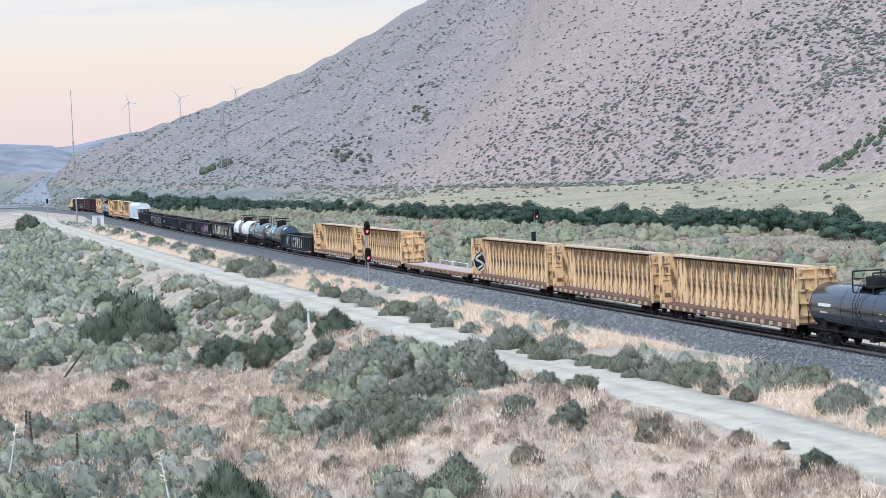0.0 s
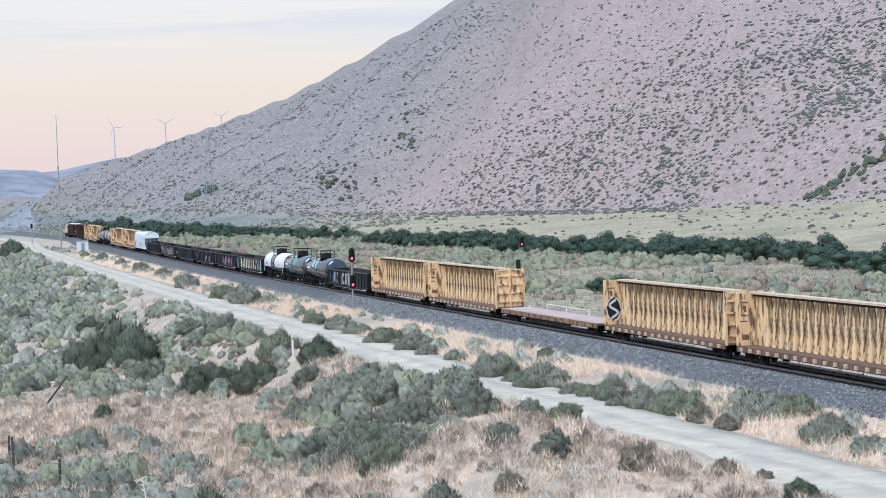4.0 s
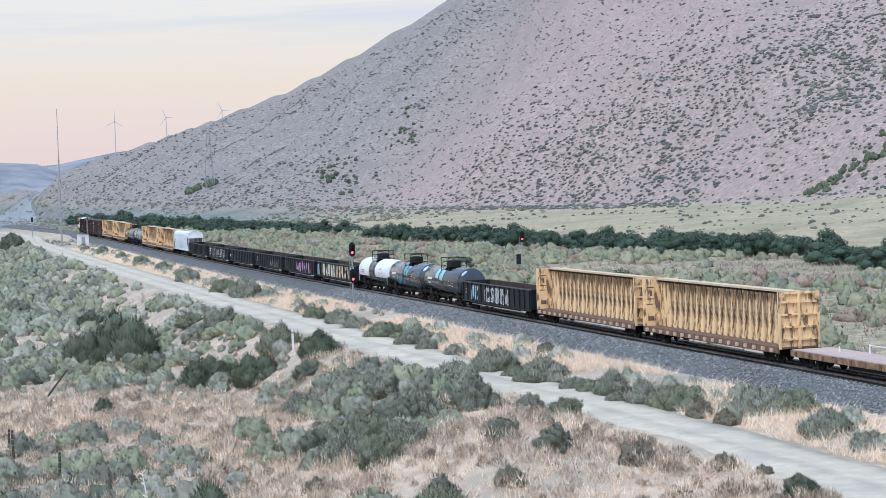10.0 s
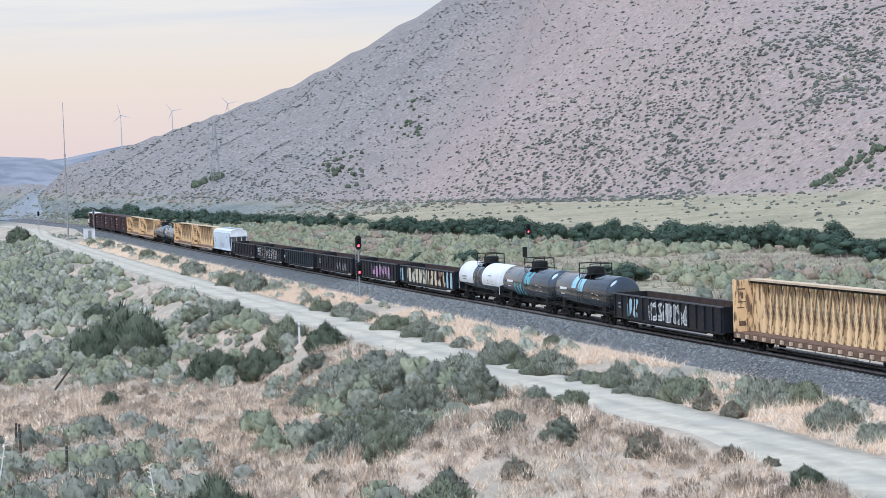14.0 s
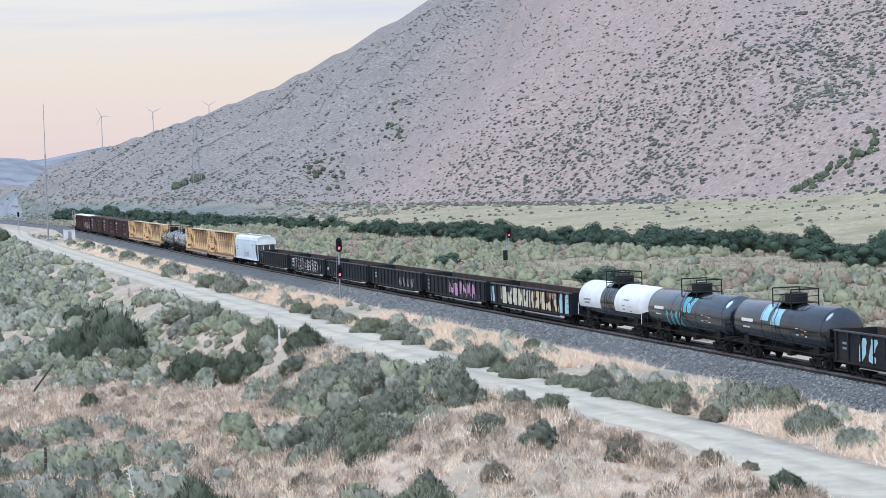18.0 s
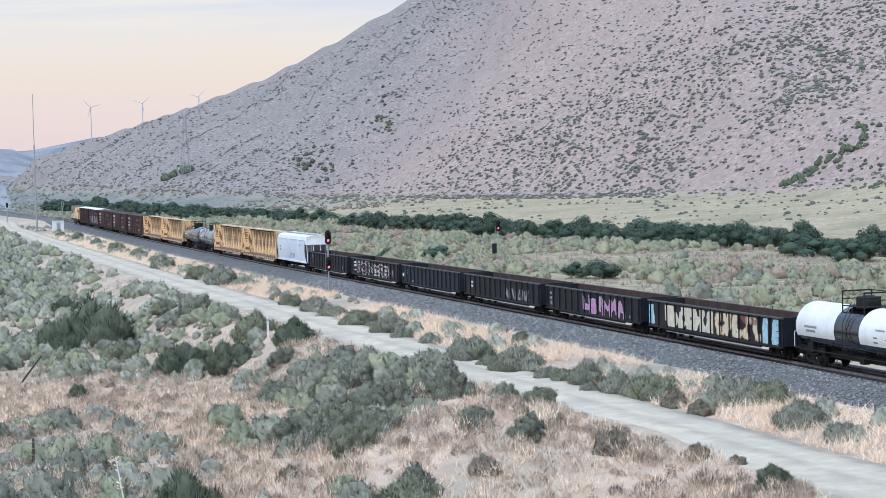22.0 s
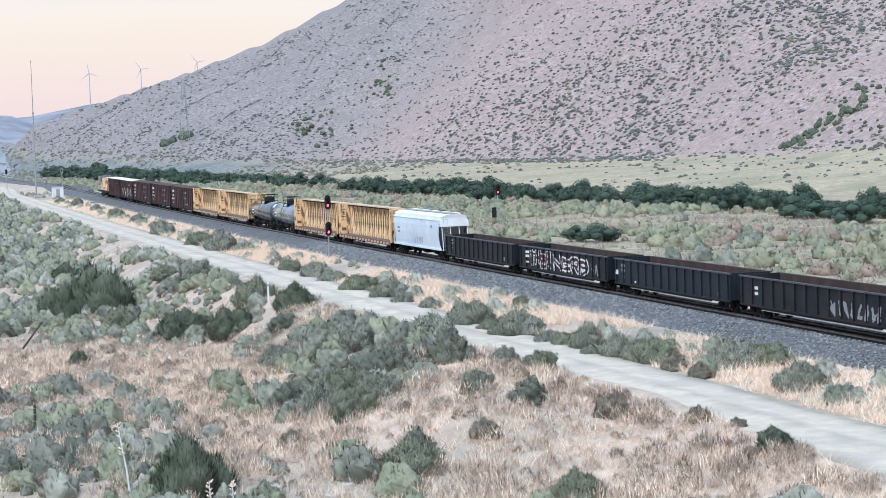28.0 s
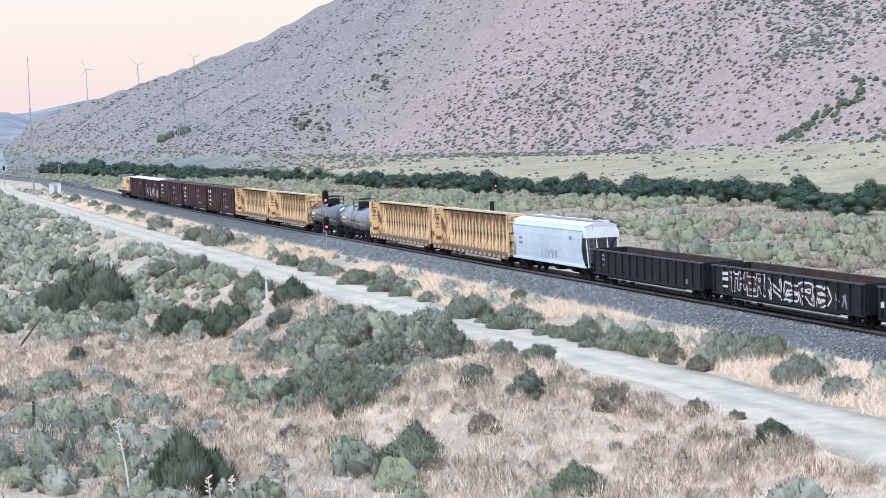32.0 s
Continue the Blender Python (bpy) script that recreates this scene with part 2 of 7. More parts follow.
def ground_z(x, y):
    x, y = np.asarray(x, float), np.asarray(y, float)
    s, d = line_sd(x, y)
    rz = rail_z(s)
    r = np.hypot(x, y)
    n1 = fbm(x / 26, y / 26, 4) - 0.5
    n2 = fbm(x / 7 + 40, y / 7, 3) - 0.5
    # near side, from the line to the camera: shoulder, road, bank, gully, knoll
    z = np.full_like(x, -1.0)
    bank = sstep(20.5, 29, d)
    z = z - 0.35 * sstep(5, 12, d)
    rough = sstep(6, 9, d) * (1 - sstep(10, 12.5, d)) * 0.5 + sstep(19.5, 24, d)
    deep = curve_of([(-500, 1.5), (-200, 2.0), (-60, 3.4), (-10, 3.4), (25, 2.2), (60, 1.2), (100, 0.6)])(s)
    z = z - bank * deep - 0.25 * sstep(19.3, 20.5, d)
    # knoll beside the road and rise towards the camera's standpoint
    z = z + 2.0 * np.exp(-((s - 55) / 16) ** 2 - ((d - 27.5) / 6.0) ** 2)
    z = z + 1.0 * np.exp(-((s - 20) / 14) ** 2 - ((d - 26) / 5) ** 2)
    z = z + 12.2 * sstep(26, 4, r)
    z = z + rough * (n1 * 1.6 + n2 * 0.8)
    # far side: rough flat, creek line, grassy fan
    far = sstep(-5, -14, d)
    z = z + far * (n1 * 1.1 + n2 * 0.5) - 0.6 * far
    z = z + 3.0 * sstep(-95, -190, d) + 2.5 * sstep(60, 150, x) * sstep(-60, -160, d)
    z = z + rz * (1 - 0.5 * sstep(0, 100, np.abs(d)))
    ty = TOE_Y(x)
    k = sstep(-140, 20, y - ty)
    z = z * (1 - k) + hill_z(x, y) * k
    # lowlands past the nose of the hill
    return z


M_GROUND = mat("dry_earth_and_straw", (0.37, 0.288, 0.218), (0.56, 0.44, 0.335), 0.9, 0.97, fine=5, bump=0.7, col3=(0.31, 0.27, 0.212), scale3=0.045)


def zone_ground():
    """Hillside earth, a shade tint and fan grass take over where the lie of the land says so."""
    nt = M_GROUND.node_tree
    b = nt.nodes["Principled BSDF"]
    base = b.inputs["Base Color"].links[0].from_socket
    co = nt.nodes.new("ShaderNodeTexCoord")
    # second entry: haze and shade of the left face, put into its colour
    for name, c1, c2, c3, sc in (("hillside", (0.225, 0.17, 0.148), (0.43, 0.33, 0.288), (0.285, 0.225, 0.198), 0.09), ("face_shade_tint", (0.15, 0.134, 0.124), (0.35, 0.297, 0.272), (0.205, 0.184, 0.168), 0.08), ("valley", (0.21, 0.185, 0.118), (0.42, 0.345, 0.235), (0.23, 0.215, 0.135), 0.10), ("fan", (0.29, 0.245, 0.155), (0.42, 0.35, 0.235), (0.22, 0.20, 0.128), 0.08), ("flats", (0.13, 0.142, 0.132), (0.25, 0.245, 0.225), (0.115, 0.13, 0.115), 0.05)):
        at = nt.nodes.new("ShaderNodeAttribute")
        at.attribute_name = name
        col = None
        for k, (scale, tint) in enumerate(((sc * 6, c2), (sc * 0.4, c3))):
            nz = nt.nodes.new("ShaderNodeTexNoise")
            nz.inputs["Scale"].default_value, nz.inputs["Detail"].default_value = scale, 9
            nz.inputs["Roughness"].default_value = 0.78
            nt.links.new(co.outputs["Object"], nz.inputs["Vector"])
            mr = nt.nodes.new("ShaderNodeMapRange")
            mr.inputs[1].default_value, mr.inputs[2].default_value = (0.43, 0.58) if k == 0 else (0.46, 0.66)
            nt.links.new(nz.outputs["Fac"], mr.inputs[0])
            mx = nt.nodes.new("ShaderNodeMix")
            mx.data_type = 'RGBA'
            nt.links.new(mr.outputs[0], mx.inputs[0])
            if col is None:
                mx.inputs[6].default_value = (*c1, 1)
            else:
                nt.links.new(col, mx.inputs[6])
            mx.inputs[7].default_value = (*tint, 1)
            col = mx.outputs[2]
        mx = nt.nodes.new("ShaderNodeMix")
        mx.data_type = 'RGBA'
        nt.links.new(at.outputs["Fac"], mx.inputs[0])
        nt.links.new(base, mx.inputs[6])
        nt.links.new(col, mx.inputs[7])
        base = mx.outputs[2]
    nt.links.new(base, b.inputs["Base Color"])


zone_ground()


def mesh_ob(name, verts, faces, material, smooth=True):
    me = bpy.data.meshes.new(name)
    me.from_pydata([tuple(v) for v in verts] if not isinstance(verts, list) else verts, [], faces)
    me.materials.append(material)
    if smooth:
        me.polygons.foreach_set("use_smooth", [True] * len(me.polygons))
    me.update()
    return new(name, me)


def build_ground():
    az = np.radians(np.concatenate([np.arange(-180, -22, 8.0), np.arange(-22, 20, 0.11), np.arange(20, 180, 8.0)]))
    rr = np.concatenate([[0.0, 2, 4, 7, 10, 14, 18, 23, 28, 36, 46], 55 * 1.0125 ** np.arange(0, 361)])
    A, R = np.meshgrid(az, rr)
    X, Y = R * np.sin(A), R * np.cos(A)
    Z = ground_z(X, Y)
    v = np.stack([X.ravel(), Y.ravel(), Z.ravel()], 1)
    n, m = A.shape
    i, j = np.meshgrid(np.arange(n - 1), np.arange(m), indexing="ij")
    a, b = i * m + j, i * m + (j + 1) % m
    faces = np.stack([a, b, b + m, a + m], -1).reshape(-1, 4).tolist()
    ob = mesh_ob("ground", v.tolist(), faces, M_GROUND)
    x, y = X.ravel(), Y.ravel()
    s, d = line_sd(x, y)
    jit = (fbm(x / 30, y / 30, 4) - 0.5) * 60
    hill = sstep(-55, -15, y - TOE_Y(x) + jit * 0.6)
    fan = sstep(-88, -112, d + jit * 0.35) * (1 - hill) * sstep(-950, -600, s + jit)
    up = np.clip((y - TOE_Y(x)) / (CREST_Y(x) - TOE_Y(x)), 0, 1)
    # where the darker, shade-tinted colour covers the left face
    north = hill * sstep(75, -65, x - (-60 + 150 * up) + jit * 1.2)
    flats = sstep(-640, -900, s + jit) * (1 - hill)
    valley = sstep(-6, -10, d) * (1 - hill) * (1 - fan)
    for name, val in (("hillside", hill), ("fan", fan), ("face_shade_tint", north), ("valley", valley), ("flats", flats)):
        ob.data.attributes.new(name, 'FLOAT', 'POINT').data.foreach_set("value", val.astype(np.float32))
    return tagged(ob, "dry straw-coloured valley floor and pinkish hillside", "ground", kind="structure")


build_ground()


def ribbon(name, s0, s1, step, prof, material, label, category, wob=0.0, shift=None):
    """A strip along the line with a cross profile of (d, height over the rail)."""
    ss = np.arange(s0, s1 + step, step)
    verts, faces = [], []
    for k, s in enumerate(ss):
        for i, (d, h) in enumerate(prof):
            w = wob * (float(vnoise(np.array(s / 6.0 + 31 * i), np.array(i * 3.7))) - 0.5) if wob and (i < 2 or i > len(prof) - 3) else 0
            x, y = line_xy(s, d + w + (shift(s) if shift else 0.0))
            verts.append((float(x), float(y), float(rail_z(s)) + h + (w * 0.15 if 0 < i < len(prof) - 1 and 3 < abs(d) < 8 else 0)))
    n = len(prof)
    for k in range(len(ss) - 1):
        for i in range(n - 1):
            a = k * n + i
            faces.append((a, a + n, a + n + 1, a + 1))
    ob = mesh_ob(name, verts, faces, material)
    ob.data.attributes.new("across", 'FLOAT', 'POINT').data.foreach_set("value", np.tile([float(d) for d, h in prof], len(ss)).astype(np.float32))
    return tagged(ob, label, category, kind="structure")


def wheel_tracks():
    """Two compacted paler wheel tracks and a darker loose crown on the road."""
    nt = M_ROAD.node_tree
    b = nt.nodes["Principled BSDF"]
    base = b.inputs["Base Color"].links[0].from_socket
    at = nt.nodes.new("ShaderNodeAttribute")
    at.attribute_name = "across"
    co = nt.nodes.new("ShaderNodeTexCoord")
    nz = nt.nodes.new("ShaderNodeTexNoise")
    nz.inputs["Scale"].default_value, nz.inputs["Detail"].default_value = 0.35, 5
    nt.links.new(co.outputs["Object"], nz.inputs["Vector"])
    add = nt.nodes.new("ShaderNodeMath")
    add.operation = 'MULTIPLY_ADD'
    add.inputs[1].default_value, add.inputs[2].default_value = 1.6, -0.8
    nt.links.new(nz.outputs["Fac"], add.inputs[0])
    off = nt.nodes.new("ShaderNodeMath")
    off.operation = 'ADD'
    nt.links.new(at.outputs["Fac"], off.inputs[0])
    nt.links.new(add.outputs[0], off.inputs[1])
    mr = nt.nodes.new("ShaderNodeMapRange")
    mr.inputs[1].default_value, mr.inputs[2].default_value = 12.2, 19.6
    nt.links.new(off.outputs[0], mr.inputs[0])
    cr = nt.nodes.new("ShaderNodeValToRGB")
    els = cr.color_ramp.elements
    els[0].position, els[0].color = 0.0, (0.72, 0.68, 0.62, 1)
    els[1].position, els[1].color = 1.0, (0.70, 0.66, 0.60, 1)
    for pos, v in ((0.14, 0.80), (0.27, 1.04), (0.40, 1.05), (0.50, 0.86), (0.60, 1.05), (0.74, 1.04), (0.88, 0.80)):
        els.new(pos).color = (v, v * 0.985, v * 0.96, 1)
    nt.links.new(mr.outputs[0], cr.inputs[0])
    mx = nt.nodes.new("ShaderNodeMix")
    mx.data_type, mx.blend_type = 'RGBA', 'MULTIPLY'
    mx.inputs[0].default_value = 1.0
    nt.links.new(base, mx.inputs[6])
    nt.links.new(cr.outputs[0], mx.inputs[7])
    nt.links.new(mx.outputs[2], b.inputs["Base Color"])


wheel_tracks()
ribbon("track_bed", -900, 140, 2.0, [(-6.5, -1.9), (-5.2, -1.15), (-2.4, -0.24), (2.4, -0.24), (5.0, -1.15), (6.0, -1.9)], M_BALLAST, "grey crushed-stone ballast under the railway", "track bed", 0.5)
ribbon("road", -700, 140, 2.5, [(19.6, -2.3), (18.8, -1.22), (17.9, -1.20), (17.0, -1.24), (15.9, -1.15), (14.8, -1.24), (13.9, -1.20), (13.0, -1.22), (12.2, -2.3)], M_ROAD, "pale compacted gravel service road beside the railway", "road", 0.7)
# dark strip: oil stains plus the train's shadow, painted into the ballast colour
ribbon("oily_ballast", -700, 140, 2.5, [(-2.35, -0.33), (-2.0, -0.200), (1.15, -0.200), (1.35, -0.30)], M_GRIME_SHADE, "ballast between and beside the rails, dark with oil and painted shade", "track bed")
for dd in (-0.7175, 0.7175):
    w = 0.036
    ribbon("rail", -700, 140, 3.0, [(dd - w, -0.17), (dd - w, 0), (dd + w, 0), (dd + w, -0.17)], M_STEEL, "worn steel rail with a bright top", "rail")


def turnout(s):
    """How far the second track has parted from the first."""
    return -4.8 * float(sstep(-345, -450, np.array(float(s))))


ribbon("siding_bed", -900, -380, 3.0, [(-4.6, -1.6), (-3.4, -0.62), (-2.2, -0.27), (2.2, -0.27), (3.0, -0.9)], M_BALLAST, "grey ballast under the second track", "track bed", 0.4, turnout)
ribbon("gravel_apron", -620, -250, 4.0, [(-15, -1.9), (-14, -1.02), (-10, -0.9), (-6, -1.0), (-5, -1.9)], M_ROAD, "pale gravel apron beside the turnout", "gravel", 1.5)
for dd in (-0.7175, 0.7175):
    w = 0.036
    ribbon("siding_rail", -900, -345, 3.0, [(dd - w, -0.17), (dd - w, -0.004), (dd + w, -0.004), (dd + w, -0.17)], M_STEEL, "worn steel rail of the second track", "rail", 0.0, turnout)


def draped(name, way, width, lift, material, label, category):
    """A strip over the far ground along a smooth way of (y, x, width)."""
    ys = np.arange(way[0][0], way[-1][0] + 1, 12.0)
    xs = np.interp(ys, [p[0] for p in way], [p[1] for p in way])
    ws = np.interp(ys, [p[0] for p in way], [p[2] for p in way]) * width
    for k in range(6):
        xs[1:-1] = (xs[:-2] + xs[1:-1] + xs[2:]) / 3
    cols = np.linspace(-0.5, 0.5, 9)
    X, Y = xs[:, None] + ws[:, None] * cols[None], np.repeat(ys[:, None], 9, 1)
    Z = ground_z(X, Y) + lift
    v = np.stack([X.ravel(), Y.ravel(), Z.ravel()], 1)
    n = len(ys)
    faces = [(i * 9 + j, i * 9 + j + 1, i * 9 + j + 10, i * 9 + j + 9) for i in range(n - 1) for j in range(8)]
    return tagged(mesh_ob(name, v.tolist(), faces, material), label, category, kind="structure")


FAR_WAY = [(820, -158, 14), (1000, -200, 34), (1300, -285, 60), (1560, -342, 52), (1640, -353, 36), (1700, -353, 24), (1740, -345, 14)]
draped("far_yard", FAR_WAY, 1.0, 0.35, M_YARD, "pale grey ballast of the tracks bending away", "track bed")
for k in (-0.28, 0.0, 0.28):
    draped("far_track", [(y, x + k * w, w) for y, x, w in FAR_WAY], 0.05, 0.55, M_YARDRAIL, "rails far along the line", "rail")


# ---- mesh helpers ----
def box(bm, x0, x1, y0, y1, z0, z1):
    v = [bm.verts.new(c) for c in ((x0, y0, z0), (x1, y0, z0), (x1, y1, z0), (x0, y1, z0), (x0, y0, z1), (x1, y0, z1), (x1, y1, z1), (x0, y1, z1))]
    for f in ((3, 2, 1, 0), (4, 5, 6, 7), (0, 1, 5, 4), (1, 2, 6, 5), (2, 3, 7, 6), (3, 0, 4, 7)):
        bm.faces.new([v[i] for i in f])


def part(name, bm, material, parent, label="", smooth=False):
    me = bpy.data.meshes.new(name)
    bmesh.ops.recalc_face_normals(bm, faces=bm.faces)
    bm.to_mesh(me)
    bm.free()
    me.materials.append(material)
    if smooth:
        me.polygons.foreach_set("use_smooth", [True] * len(me.polygons))
    ob = new(name, me)
    ob.parent = parent
    if label:
        ob["label"] = label
    return ob


def tube(bm, p, q, r0, r1, n=8, cap=True):
    p, q = Vector(p), Vector(q)
    ax = (q - p).normalized()
    u = ax.orthogonal().normalized()
    w = ax.cross(u)
    rings = []
    for c, r in ((p, r0), (q, r1)):
        rings.append([bm.verts.new(c + u * r * math.cos(6.28319 * i / n) + w * r * math.sin(6.28319 * i / n)) for i in range(n)])
    for i in range(n):
        bm.faces.new((rings[0][i], rings[0][(i + 1) % n], rings[1][(i + 1) % n], rings[1][i]))
    if cap:
        bm.faces.new(rings[0][::-1])
        bm.faces.new(rings[1])


# ---- plants ----
class Dome:
    """The outline of a shrub: a low dome with crowded round heads and a ruffled skin."""

    def __init__(self, rng, heads, size=0.26, tall=0.95):
        k = np.arange(heads)
        up = 1.02 - 1.0 * (k + 0.5) / heads
        a = k * 2.39996 + rng.rand(heads) * 0.8
        ring = np.sqrt(np.clip(1 - up * up, 0, 1))
        self.way = np.stack([ring * np.cos(a), ring * np.sin(a), up], 1)
        self.lift = 0.20 + 0.22 * rng.rand(heads)
        self.size, self.tall = size, tall
        self.phase = rng.rand(6) * 6.283

    def reach(self, n):
        d2 = ((n[:, None, :] - self.way[None]) ** 2).sum(2)
        r = 0.62 + (self.lift[None] * np.exp(-d2 / (2 * self.size ** 2))).max(1)
        p = self.phase
        a = np.arctan2(n[:, 1], n[:, 0])
        r += 0.09 * np.sin(2 * a + p[0]) + 0.06 * np.sin(3 * a + p[1]) * (1 - np.abs(n[:, 2]))
        r += 0.035 * np.sin(9 * n[:, 0] + p[2]) * np.sin(9 * n[:, 1] + p[3]) + 0.025 * np.sin(17 * n[:, 0] + p[4]) * np.sin(15 * n[:, 2] + p[5])
        return r

    def place(self, n, out=1.0):
        q = n * (self.reach(n) * out)[:, None]
        q[:, 2] = np.maximum(q[:, 2] * self.tall, -0.12)
        return q

    def slope(self, n):
        """Outward direction of the skin at direction n."""
        u = np.cross(n, np.array([0.31, 0.17, 0.93]))
        u /= np.linalg.norm(u, axis=1)[:, None] + 1e-9
        w = np.cross(n, u)
        e = 0.06
        f = lambda q: self.place(q / np.linalg.norm(q, axis=1)[:, None])
        g = np.cross(f(n + e * u) - f(n - e * u), f(n + e * w) - f(n - e * w))
        g[(g * n).sum(1) < 0] *= -1
        return g / (np.linalg.norm(g, axis=1)[:, None] + 1e-9)

    def skin(self, rng, seg, rings, jit=0.05):
        v = []
        for i in range(rings + 1):
            t = 1.75 * i / rings
            for j in range(seg):
                b = 2 * math.pi * (j + 0.5 * (i % 2)) / seg
                v.append((math.sin(t) * math.cos(b), math.sin(t) * math.sin(b), math.cos(t)))
        n = np.array(v)
        f = []
        for i in range(rings):
            for j in range(seg):
                p, q = i * seg + j, i * seg + (j + 1) % seg
                f += [(p, q + seg, q), (p, p + seg, q + seg)]
        pts = self.place(n, 0.97 + jit * rng.normal(size=len(n)))
        nr = self.slope(n) + rng.normal(size=n.shape) * 0.12
        return pts, np.array(f), nr / np.linalg.norm(nr, axis=1)[:, None]

    def blades(self, rng, n, length, width, lift):
        d = rng.normal(size=(n, 3))
        d[:, 2] = np.abs(d[:, 2]) * 1.15 - 0.25
        d /= np.linalg.norm(d, axis=1)[:, None]
        nrm = self.slope(d)
        p = self.place(d, 0.93 + 0.12 * rng.rand(n) ** 2)
        way = nrm * 0.7 + rng.normal(size=(n, 3)) * 0.45
        way[:, 2] += lift
        way /= np.linalg.norm(way, axis=1)[:, None]
        side = np.cross(way, nrm + rng.normal(size=(n, 3)) * 0.5)
        side /= np.linalg.norm(side, axis=1)[:, None] + 1e-6
        ln = length * (0.5 + 0.9 * rng.rand(n, 1))
        w = width * (0.6 + 0.8 * rng.rand(n, 1))
        v = np.stack([p - side * w, p + side * w, p + way * ln], 1)
        face = np.cross(v[:, 1] - v[:, 0], v[:, 2] - v[:, 0])
        flip = (face * nrm).sum(1) < 0
        v[flip] = v[flip][:, [1, 0, 2]]
        soft = nrm + rng.normal(size=(n, 3)) * 0.34
        soft[:, 2] += 0.2
        soft /= np.linalg.norm(soft, axis=1)[:, None]
        return v.reshape(-1, 3), np.arange(3 * n).reshape(-1, 3), np.repeat(soft, 3, 0)


def leaves(rng, lobes, n, length, width, lift):
    """n single blades on the upper sides of round lobes (x, y, z, radius): vertices and triangles."""
    lob = np.array(lobes)
    wts = lob[:, 3] ** 2
    k = rng.choice(len(lob), n, p=wts / wts.sum())
    nrm = rng.normal(size=(n, 3))
    nrm[:, 2] = np.abs(nrm[:, 2]) * 1.1 - 0.35
    nrm /= np.linalg.norm(nrm, axis=1)[:, None]
    p = lob[k, :3] + nrm * lob[k, 3:4] * (0.88 + 0.30 * rng.rand(n, 1) ** 2)
    p[:, 2] = np.maximum(p[:, 2], 0.02)
    way = nrm * 0.45 + rng.normal(size=(n, 3)) * 0.6
    way[:, 2] += lift
    way /= np.linalg.norm(way, axis=1)[:, None]
    # blades lie like shingles on the lobe, a little ruffled
    side = np.cross(way, nrm + rng.normal(size=(n, 3)) * 0.45)
    side /= np.linalg.norm(side, axis=1)[:, None] + 1e-6
    ln = length * (0.6 + 0.8 * rng.rand(n, 1))
    w = width * (0.6 + 0.8 * rng.rand(n, 1))
    v = np.stack([p - side * w, p + side * w, p + way * ln], 1)
    # each blade turns its face outwards and is shaded with the round of its lobe
    face = np.cross(v[:, 1] - v[:, 0], v[:, 2] - v[:, 0])
    flip = (face * nrm).sum(1) < 0
    v[flip] = v[flip][:, [1, 0, 2]]
    soft = nrm + rng.normal(size=(n, 3)) * 0.16
    soft[:, 2] += 0.15
    soft /= np.linalg.norm(soft, axis=1)[:, None]
    return v.reshape(-1, 3), np.arange(3 * n).reshape(-1, 3), np.repeat(soft, 3, 0)


def ball(c, r, rng, seg=7, rings=4, squash=0.85):
    """A lumpy low ball, the woody inside of a shrub."""
    v, f = [], []
    for i in range(rings + 1):
        a = math.pi * i / rings
        for j in range(seg):
            b = 2 * math.pi * j / seg
            q = r * (0.91 + 0.18 * rng.rand())
            v.append((c[0] + q * math.sin(a) * math.cos(b), c[1] + q * math.sin(a) * math.sin(b), max(-0.1, c[2] + q * squash * math.cos(a))))
    for i in range(rings):
        for j in range(seg):
            a, b = i * seg + j, i * seg + (j + 1) % seg
            f += [(a, b + seg, b), (a, a + seg, b + seg)]
    v = np.array(v)
    nr = v - np.array(c)
    return v, np.array(f), nr / (np.linalg.norm(nr, axis=1)[:, None] + 1e-9)


def join(pieces):
    vs, fs, ns, o = [], [], [], 0
    for v, f, nr in pieces:
        vs.append(v)
        fs.append(f + o)
        ns.append(nr)
        o += len(v)
    return np.concatenate(vs), np.concatenate(fs), np.concatenate(ns)


def tri_mesh(name, v, f, material, smooth=False, normals=None):
    me = bpy.data.meshes.new(name)
    me.vertices.add(len(v))
    me.vertices.foreach_set("co", np.asarray(v, np.float32).ravel())
    me.loops.add(len(f) * 3)
    me.loops.foreach_set("vertex_index", np.asarray(f, np.int32).ravel())
    me.polygons.add(len(f))
    me.polygons.foreach_set("loop_start", np.arange(len(f), dtype=np.int32) * 3)
    me.polygons.foreach_set("loop_total", np.full(len(f), 3, np.int32))
    if smooth:
        me.polygons.foreach_set("use_smooth", [True] * len(f))
    me.materials.append(material)
    me.update(calc_edges=True)
    if normals is not None:
        me.normals_split_custom_set_from_vertices(np.asarray(normals, np.float32).tolist())
    return me


M_SAGE = mat("grey_green_sage", (0.275, 0.268, 0.207), (0.427, 0.411, 0.330), 1.1, 0.9, bump=1.0, fine=9, vary=0.17, col3=(0.197, 0.205, 0.143), scale3=0.4)
M_OLIVE = mat("dark_olive_scrub", (0.184, 0.184, 0.137), (0.295, 0.288, 0.219), 1.1, 0.9, bump=1.0, fine=9, vary=0.17, col3=(0.130, 0.136, 0.104), scale3=0.4)
M_WEED = mat("grey_brown_weeds", (0.30, 0.243, 0.20), (0.43, 0.35, 0.29), 0.6, 0.95, bump=0.5, fine=14, vary=0.2)
M_SAGEG = mat("fresh_green_brush", (0.178, 0.191, 0.122), (0.278, 0.285, 0.186), 1.1, 0.9, bump=1.0, fine=9, vary=0.17, col3=(0.297, 0.294, 0.193), scale3=0.4)
